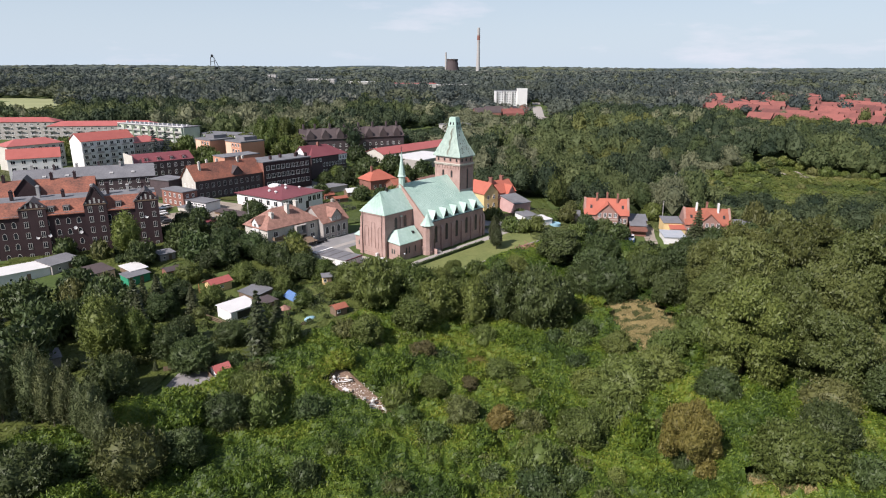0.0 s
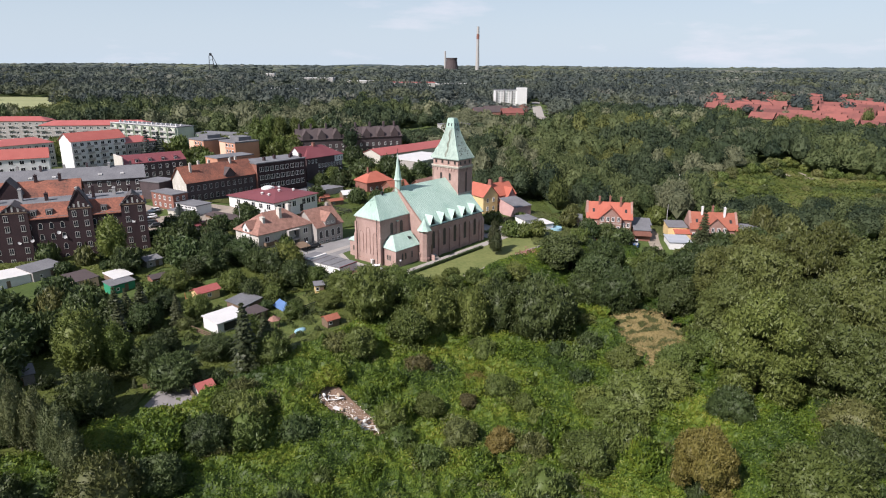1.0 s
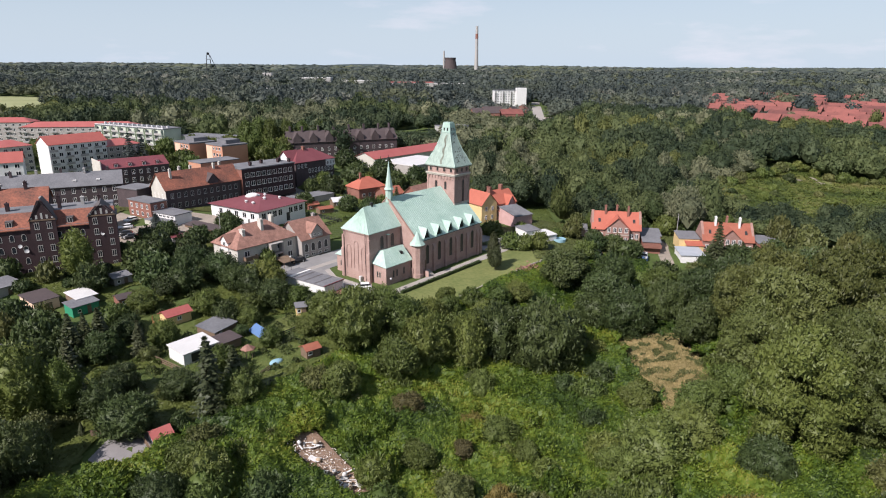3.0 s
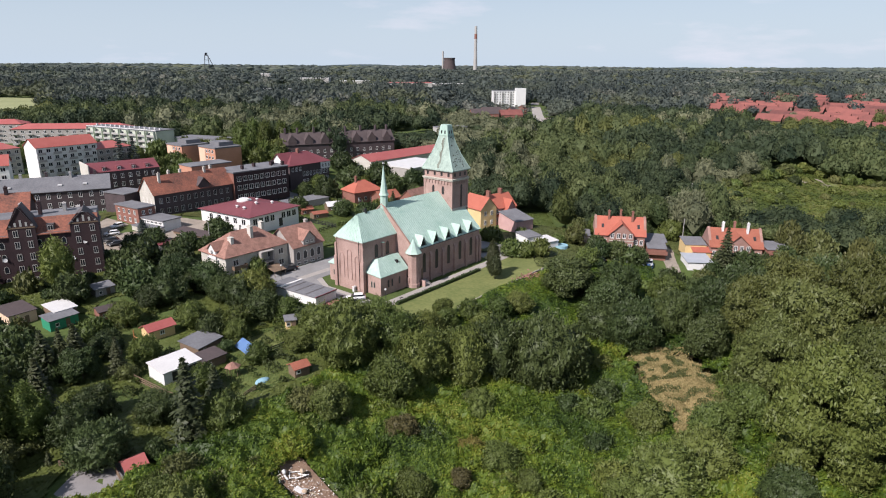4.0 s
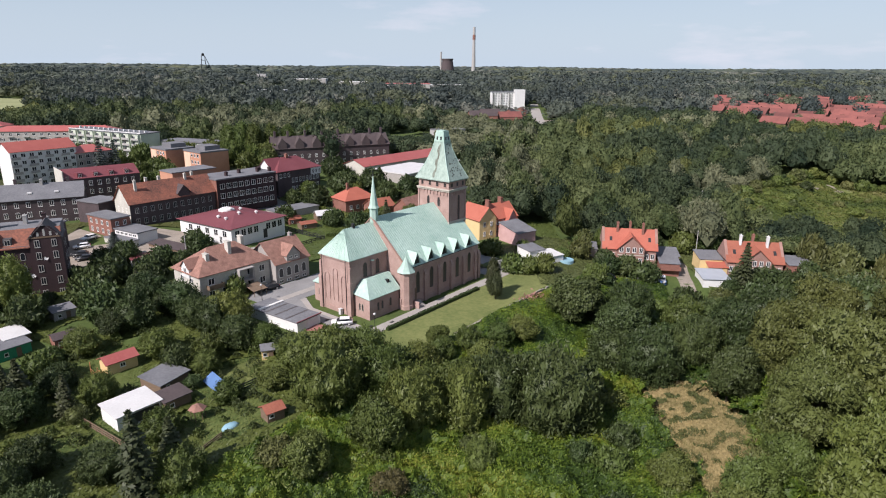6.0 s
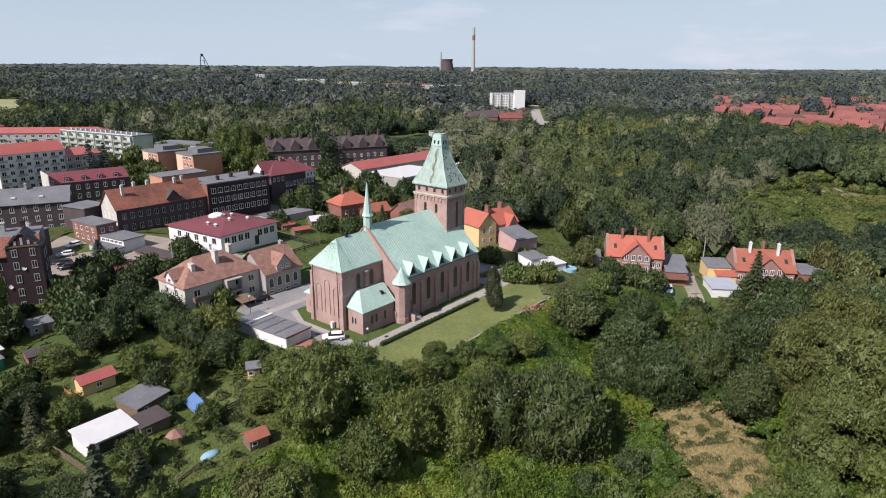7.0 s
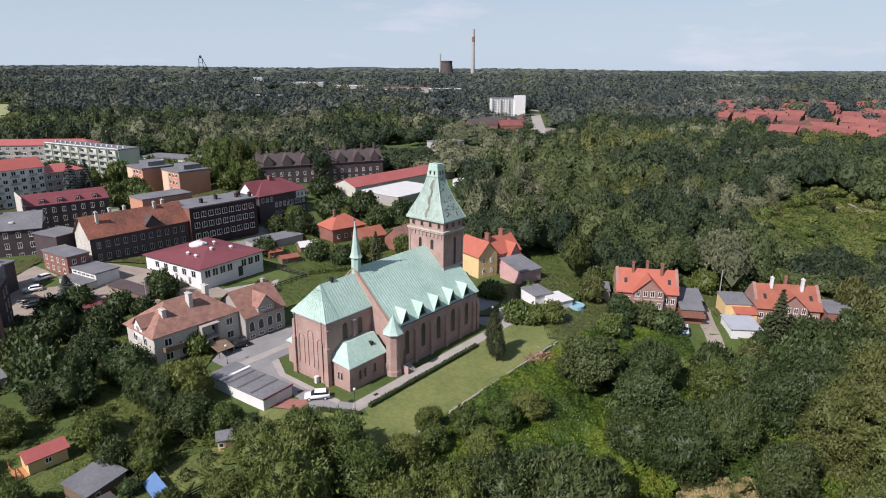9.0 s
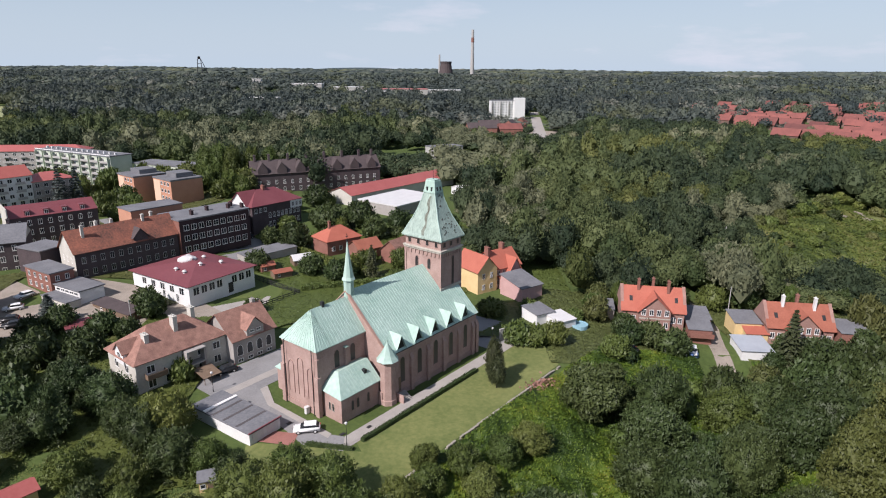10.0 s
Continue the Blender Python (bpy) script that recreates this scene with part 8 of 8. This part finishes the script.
solo("utility_box", boxes((-0.35, -0.3, 0, 0.35, 0.3, 1.2), (-0.4, -0.35, 1.2, 0.4, 0.35, 1.28), bevel=0.03), M["white_sheet"], "white metal utility cabinet by the choir wall", "utility box", at=pose(x, y, gz(x, y) + 0.04, 0, 0, 51))
x, y = 21.0, 185.8
solo("gate_wall", boxes((-2.6, -0.15, 0, 2.6, 0.15, 2.6), (-2.7, -0.2, 2.6, 2.7, 0.2, 2.75)), M["concrete"], "plain grey concrete end wall by the forecourt", "wall", at=pose(x, y, gz(x, y) - 0.1, 0, 0, 31))


# ---- allotment gardens ----
def shed(x, y, ang, L, W, e, r, wall, roof_mat, label, kind="mono", z=None, front_open=False):
    h = house("shed", label, "shed", x, y, ang, L, W, e, r, kind, wall, roof_mat, 0.25, z=z)
    if not front_open:
        part("door", boxes((L * 0.55, -0.06, 0, L * 0.55 + 0.8, -0.01, min(1.9, e - 0.2))), M["wood"], h)
        window(h, pose(L * 0.25, 0, 0.8, 0, 0, 0), 0.7, min(0.7, e - 1.1), cross=False)
    return h


ws = shed(-41.7, 114.4, 52.0, 6.6, 5.0, 2.2, 2.6, M["white_wall"], M["white_sheet"], "white-walled garden shed with pale patched roof", front_open=True)
# flat dark panel on the closed wall imitates the shade inside the open front
part("shaded_front_panel", boxes((1.4, -0.04, 0.3, 6.2, -0.008, 1.9)), M["dark_metal"], ws, "dark panel painted as the shade in the open front")
shed(-36.8, 119.0, 52.0, 4.2, 3.6, 2.0, 2.2, M["wood"], M["brown_roof"], "brown-roofed wooden lean-to beside the white shed")
shed(-39.8, 124.2, 66.0, 5.8, 4.4, 1.9, 2.6, M["wood"], M["felt"], "garden shed with dark grey felt roof")
rs = house("summer_house", "orange wooden summer house with red roof", "summer house", -51.7, 130.9, 50.0, 5.0, 3.2, 2.2, 3.0, "gable", M["yellow_wall"], M["sheet_red"], 0.35)
part("veranda", boxes((-1.6, 0, -0.1, 0, 3.2, 0.12), (-1.6, 0, 0.12, -1.48, 0.12, 2.2), (-1.6, 3.08, 0.12, -1.48, 3.2, 2.2), (-1.6, 0, 0.9, -1.52, 3.2, 1.0)), M["orange_wood"], rs)
window(rs, pose(2.5, 0, 0.9, 0, 0, 0), 0.9, 0.8)
shed(-20.2, 114.6, 40.0, 2.6, 2.4, 1.7, 2.3, M["wood"], M["tile_red"], "small garden shed with red tiled roof", "gable")
ht = house("hut", "white hut with red roof beside the gravel plot", "shed", -36.2, 90.8, 44.0, 2.4, 2.6, 1.3, 2.0, "gable", M["white_wall"], M["sheet_red"], 0.3)
shed(-68.5, 90.7, 40.0, 5.3, 3.2, 2.2, 2.6, M["grey_wall"], M["felt"], "grey garden shed with pale felt roof")
shed(-104.0, 134.5, 45.0, 11.0, 6.0, 2.6, 3.0, M["white_wall"], M["white_sheet"], "long white shed with pale sheet roof")
shed(-95.5, 142.0, 62.0, 7.5, 6.5, 2.4, 2.8, M["grey_wall"], M["felt"], "grey shed with felt roof")
shed(-82.0, 136.5, 55.0, 5.0, 6.5, 2.6, 3.0, M["peach_wall"], M["brown_roof"], "peach-walled shed with rusty roof")
shed(-73.2, 135.2, 55.0, 5.4, 3.6, 2.2, 2.6, M["green_paint"], M["felt"], "green painted wooden shed with grey roof")
shed(-74.3, 138.9, 55.0, 4.2, 5.0, 2.4, 2.9, M["wood"], M["white_sheet"], "wooden shed with pale tin roof")
shed(-65.9, 139.8, 45.0, 3.8, 3.4, 2.0, 2.6, M["red_brick"], M["brown_roof"], "brown brick shed with dark red roof", "gable")
shed(-79.0, 121.0, 40.0, 4.0, 3.2, 2.0, 2.4, M["red_brick"], M["tile_red"], "small garden shed with red roof", "gable")
shed(-76.5, 117.0, 40.0, 3.6, 3.0, 2.0, 2.4, M["wood"], M["felt"], "small shed with grey felt roof")
shed(-72.0, 150.0, 50.0, 4.0, 3.2, 2.0, 2.4, M["grey_wall"], M["felt"], "grey garden shed under trees")
shed(-27.0, 135.8, 20.0, 2.0, 1.8, 1.9, 2.3, M["yellow_wall"], M["felt"], "tiny yellow garden hut with felt roof")
shed(-44.0, 227.6, 35.0, 4.0, 3.2, 2.0, 2.8, M["red_brick"], M["tile_red"], "small red garden hut", "gable")
shed(-39.0, 222.5, 35.0, 5.0, 3.4, 1.8, 2.4, M["wood"], M["tile_red"], "garden arbour with red roof", "gable")
shed(-36.3, 233.8, 30.0, 5.5, 4.0, 2.0, 3.2, M["wood"], M["white_sheet"], "garden hut with pale roof", "gable")
shed(-49.4, 234.2, 48.0, 16.5, 6.4, 2.6, 2.9, M["grey_wall"], M["felt"], "row of low grey garages", front_open=True)
shed(-75.6, 199.0, -31.0, 14.0, 3.4, 1.7, 2.2, M["wood"], M["brown_roof"], "tumbledown wooden sheds with dark patched roof")
shed(-73.0, 184.0, 37.0, 8.5, 3.6, 1.9, 2.3, M["grey_wall"], M["sheet_maroon"], "low shed with dull red roof")
gz0 = gz(-31.6, 118.0)
gb = thing("gazebo", -31.6, 118.0, gz0, 29, "small gazebo with brown hexagonal roof", "gazebo")
for i in range(6):
    a = math.pi / 3 * i
    part("post", boxes((1.0 * math.cos(a) - 0.05, 1.0 * math.sin(a) - 0.05, -0.1, 1.0 * math.cos(a) + 0.05, 1.0 * math.sin(a) + 0.05, 1.8)), M["wood"], gb)
part("roof", rings(bmesh.new(), ((1.35, 1.75), (1.35, 1.82), (0.1, 2.6)), 6), M["tile_old"], gb)
tp = thing("tarpaulin", -32.1, 127.0, gz(-32, 127), -46, "blue tarpaulin stretched over a frame", "tarpaulin")
bm = bmesh.new()
slab(bm, [(-3.2, -0.9, 0.5), (3.2, -0.9, 0.45), (3.2, 0.9, 1.5), (-3.2, 0.9, 1.6)], 0.05)
part("sheet", bm, M["blue_tarp"], tp)
part("frame", boxes((-3.1, 0.7, -0.1, -3.0, 0.8, 1.5), (3.0, 0.7, -0.1, 3.1, 0.8, 1.45), (-3.1, -0.8, -0.1, -3.0, -0.7, 0.5), (3.0, -0.8, -0.1, 3.1, -0.7, 0.45)), M["wood"], tp)
bm = rings(bmesh.new(), ((1.3, 0), (1.35, 0.3), (1.1, 0.6), (0.3, 0.7)), 10, sy=0.6)
solo("pool_cover", bm, M["sky_tarp"], "small garden pool with pale blue cover", "pool", at=pose(-25.6, 114.4, gz(-25.6, 114.4) - 0.05, 0, 0, 48), smooth=True)
bm = rings(bmesh.new(), ((2.0, 0), (2.0, 0.9), (1.8, 0.9), (1.8, 0.75)), 16)
solo("paddling_pool", bm, M["sky_tarp"], "round blue garden pool beside the garages", "pool", at=pose(37.5, 192.5, gz(37.5, 192.5), 0, 0, 0))
solo("slide", boxes((-0.3, -1.2, 0, 0.3, 1.2, 0.15), (-0.3, 0.9, 0.15, 0.3, 1.2, 1.6), (-0.3, -1.2, 0.15, -0.22, 1.2, 0.5), (0.22, -1.2, 0.15, 0.3, 1.2, 0.5), bevel=0.03), M["red_paint"], "red plastic garden slide", "slide", at=pose(-52.0, 119.5, gz(-52, 119.5), 0, 0, 30))


def fence(x0, y0, x1, y1, h, mat, label, step=1.6, slats=3):
    ob = thing("fence", x0, y0, 0, 0, label, "fence")
    ob.matrix_basis = Matrix.Translation((x0, y0, 0))
    L = math.hypot(x1 - x0, y1 - y0)
    a = math.degrees(math.atan2(y1 - y0, x1 - x0))
    n = max(1, round(L / step))
    post = bm_mesh("post", boxes((-0.06, -0.06, -0.2, 0.06, 0.06, h)), mat)
    seg = L / n
    rail = bm_mesh("slat", boxes((0, -0.03, -0.09, seg, 0.03, 0.09)), mat)
    for i in range(n + 1):
        x, y = (x1 - x0) * i / n, (y1 - y0) * i / n
        z = gz(x0 + x, y0 + y)
        place_part("post", post, ob, pose(x, y, z, 0, 0, a))
        if i < n:
            zn = gz(x0 + (x1 - x0) * (i + 1) / n, y0 + (y1 - y0) * (i + 1) / n)
            tilt = -math.degrees(math.atan2(zn - z, seg))
            for k in range(slats):
                place_part("slat", rail, ob, pose(x, y, z + h * (k + 0.7) / slats, 0, tilt, a))
    return ob


fence(-48.7, 117.0, -38.6, 110.3, 1.1, M["wood"], "old wooden rail fence in the gardens")
fence(-38.0, 91.5, -33.5, 86.5, 1.1, M["wood"], "wooden fence beside the gravel plot")
fence(-46.0, 93.0, -38.2, 95.5, 1.0, M["wood"], "rusty board fence behind the gravel plot")
fence(-39.2, 199.5, -29.8, 211.2, 1.5, M["dark_metal"], "dark metal kindergarten fence")
fence(-29.8, 211.2, -44.0, 222.0, 1.5, M["dark_metal"], "dark metal kindergarten fence")
fence(-30.0, 104.0, -26.0, 112.0, 1.0, M["wood"], "wooden garden fence under trees")
fence(-29.5, 124.0, -22.5, 129.5, 1.2, M["dark_metal"], "dark wire garden fence")

# rubbish heap on the slope: boards, window frames, sacks
rngr = random.Random(9)
for i in range(34):
    s = rngr.random()
    x, y = -16.5 + 10.5 * s + rngr.uniform(-1.6, 1.6), 94.5 - 8.5 * s + rngr.uniform(-1.5, 1.5)
    z = gz(x, y) + 0.55 + rngr.uniform(0, 0.35)
    k = rngr.choice(("board", "board", "frame", "sack", "sheet"))
    at = pose(x, y, z, rngr.uniform(-14, 14), rngr.uniform(-14, 14), rngr.uniform(0, 360))
    if k == "board":
        L = rngr.uniform(1.0, 2.6)
        solo("board", boxes((-L / 2, -0.12, 0, L / 2, 0.12, 0.05), bevel=0.01), rngr.choice((M["plank"], M["white_paint"])), "dumped pale wooden board on the rubbish heap", "board", "dumped rubbish", at=at)
    elif k == "frame":
        solo("window_frame", boxes((-0.8, -0.6, 0, 0.8, -0.5, 0.08), (-0.8, 0.5, 0, 0.8, 0.6, 0.08), (-0.8, -0.5, 0, -0.7, 0.5, 0.08), (0.7, -0.5, 0, 0.8, 0.5, 0.08)), M["white_paint"], "dumped white window frame on the rubbish heap", "window frame", "dumped rubbish", at=at)
    elif k == "sack":
        solo("sack", rings(bmesh.new(), ((0.3, 0), (0.42, 0.15), (0.35, 0.4), (0.1, 0.52)), 8, sy=0.7), rngr.choice((M["white_sheet"], M["plank"], M["white_sheet"], M["plank"])), "dumped full sack on the rubbish heap", "sack", "dumped rubbish", smooth=True, at=at)
    else:
        solo("broken_sheet", boxes((-0.6, -0.4, 0, 0.6, 0.4, 0.04), bevel=0.01), M["white_sheet"], "dumped broken white sheet on the rubbish heap", "sheet", "dumped rubbish", at=at)
poly_sheet("bare_ground", [(-18.6, 97.2), (-15.6, 97.6), (-9.0, 91.6), (-4.4, 87.4), (-6.4, 84.8), (-11.5, 88.0), (-17.4, 93.2)], M["rubble_soil"], 0.35, "bare pinkish brick-dust soil under the dumped rubbish", "bare soil", 1.0)
rngq = np.random.default_rng(5)
n = 1000
sv = rngq.random(n)
P = np.stack((-17 + 10 * sv + rngq.normal(size=n) * 1.5, 94.8 - 8 * sv + rngq.normal(size=n) * 1.3, np.zeros(n)), 1)
P[:, 2] = [gz(a, b) + 0.25 + 0.35 * rngq.random() for a, b in P[:, :2]]
N = rngq.normal(size=(n, 3)) * 0.5 + np.array((0, 0, 1))
N /= np.linalg.norm(N, axis=1)[:, None]
q, f = leaf_quads(rngq, P, N, 0.15)
tagged(new("rubble", mesh_np("rubble", q, f, M["rubbish"])), "scattered pale rubble and litter", "rubble", kind="stuff")

# heap of branches by the wall
n = 900
P = rngq.normal(size=(n, 3)) * np.array((1.5, 1.0, 0.5))
P[:, 2] = np.abs(P[:, 2]) * np.exp(-(P[:, 0] ** 2) / 5)
P += np.array((25.6, 164.0, 0))
P[:, 2] += [gz(a, b) + 0.3 for a, b in P[:, :2]]
N = rngq.normal(size=(n, 3))
N /= np.linalg.norm(N, axis=1)[:, None]
q, f = leaf_quads(rngq, P, N, 0.3)
tagged(new("brushwood", mesh_np("brushwood", q, f, M["tile_old"])), "heap of dry reddish brushwood beside the wall", "brushwood", kind="stuff")
for x, y, h in ((76.0, 203.0, 9.0), (101.0, 262.0, 9.0), (-60.0, 186.0, 8.0)):
    ob = thing("utility_pole", x, y, gz(x, y), 20, "slim grey utility pole with crossarm", "utility pole")
    part("pole", rings(bmesh.new(), ((0.14, -0.2), (0.09, h)), 8), M["concrete"], ob)
    part("crossarm", boxes((-0.7, -0.05, h - 0.5, 0.7, 0.05, h - 0.4)), M["dark_metal"], ob)


# far hills beyond the plain; the haze's blue is put into their colour
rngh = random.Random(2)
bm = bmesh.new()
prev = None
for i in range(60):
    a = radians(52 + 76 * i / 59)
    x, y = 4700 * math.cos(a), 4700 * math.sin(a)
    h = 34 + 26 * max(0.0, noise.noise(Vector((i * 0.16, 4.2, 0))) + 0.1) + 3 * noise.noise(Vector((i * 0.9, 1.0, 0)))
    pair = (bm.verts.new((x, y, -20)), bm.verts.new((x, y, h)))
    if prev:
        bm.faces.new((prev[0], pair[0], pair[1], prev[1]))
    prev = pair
hill_mat = material("haze_blue_wooded_hills", (0.085, 0.115, 0.13), (0.115, 0.145, 0.155), 0.004, 1.0, spec=0.0)
solo("backdrop", bm, hill_mat, "wooded hills on the horizon in haze blue-green", "hills", kind="structure")

# yards and streets of the town
poly_sheet("yard", [(-86, 216), (-70, 211.5), (-65, 202), (-74, 199), (-80, 206)], M["dirt"], 0.07, "bare dusty yard before the tenement", "yard")
poly_sheet("road", [(-66, 262), (-58, 268), (-30, 262), (-26, 256), (-44, 258), (-56, 248), (-62, 243), (-68, 246)], M["asphalt"], 0.07, "grey street before the villa", "street")
poly_sheet("road", [(-118, 238), (-86, 262), (-66, 280), (-60, 276), (-86, 254), (-92, 240), (-112, 226)], M["asphalt"], 0.07, "grey street between tenements", "street")
poly_sheet("road", [(-150, 262), (-128, 268), (-100, 296), (-94, 290), (-124, 258), (-150, 250)], M["asphalt"], 0.06, "grey street before the apartment blocks", "street")
poly_sheet("yard", [(-122, 206), (-104, 214), (-92, 206), (-100, 182), (-112, 178)], M["dirt"], 0.07, "dusty courtyard behind the brick tenements", "yard")
# long trellis of boards behind the gravel plot and a pale garden path
bd = tagged(new("board_fence"), "rusty brown board fence behind the gravel plot", "fence")
board_me = bm_mesh("board", boxes((-0.16, -0.02, 0, 0.16, 0.02, 1.3)), M["wood"])
for i in range(20):
    x, y = -46.0 + 0.39 * i, 92.8 + 0.09 * i
    place_part("board", board_me, bd, pose(x, y, gz(x, y) - 0.1, rngr.uniform(-4, 4), 0, 13))
poly_sheet("path", [(-34.5, 95.5), (-28.0, 101.0), (-27.4, 100.3), (-33.8, 94.8)], M["paving"], 0.14, "narrow pale concrete garden path", "path", 2.0)
poly_sheet("bare_patch", [(176, 326), (196, 338), (204, 332), (188, 322)], M["dirt"], 0.3, "bare sandy patch on the clearing", "bare patch", 8.0)
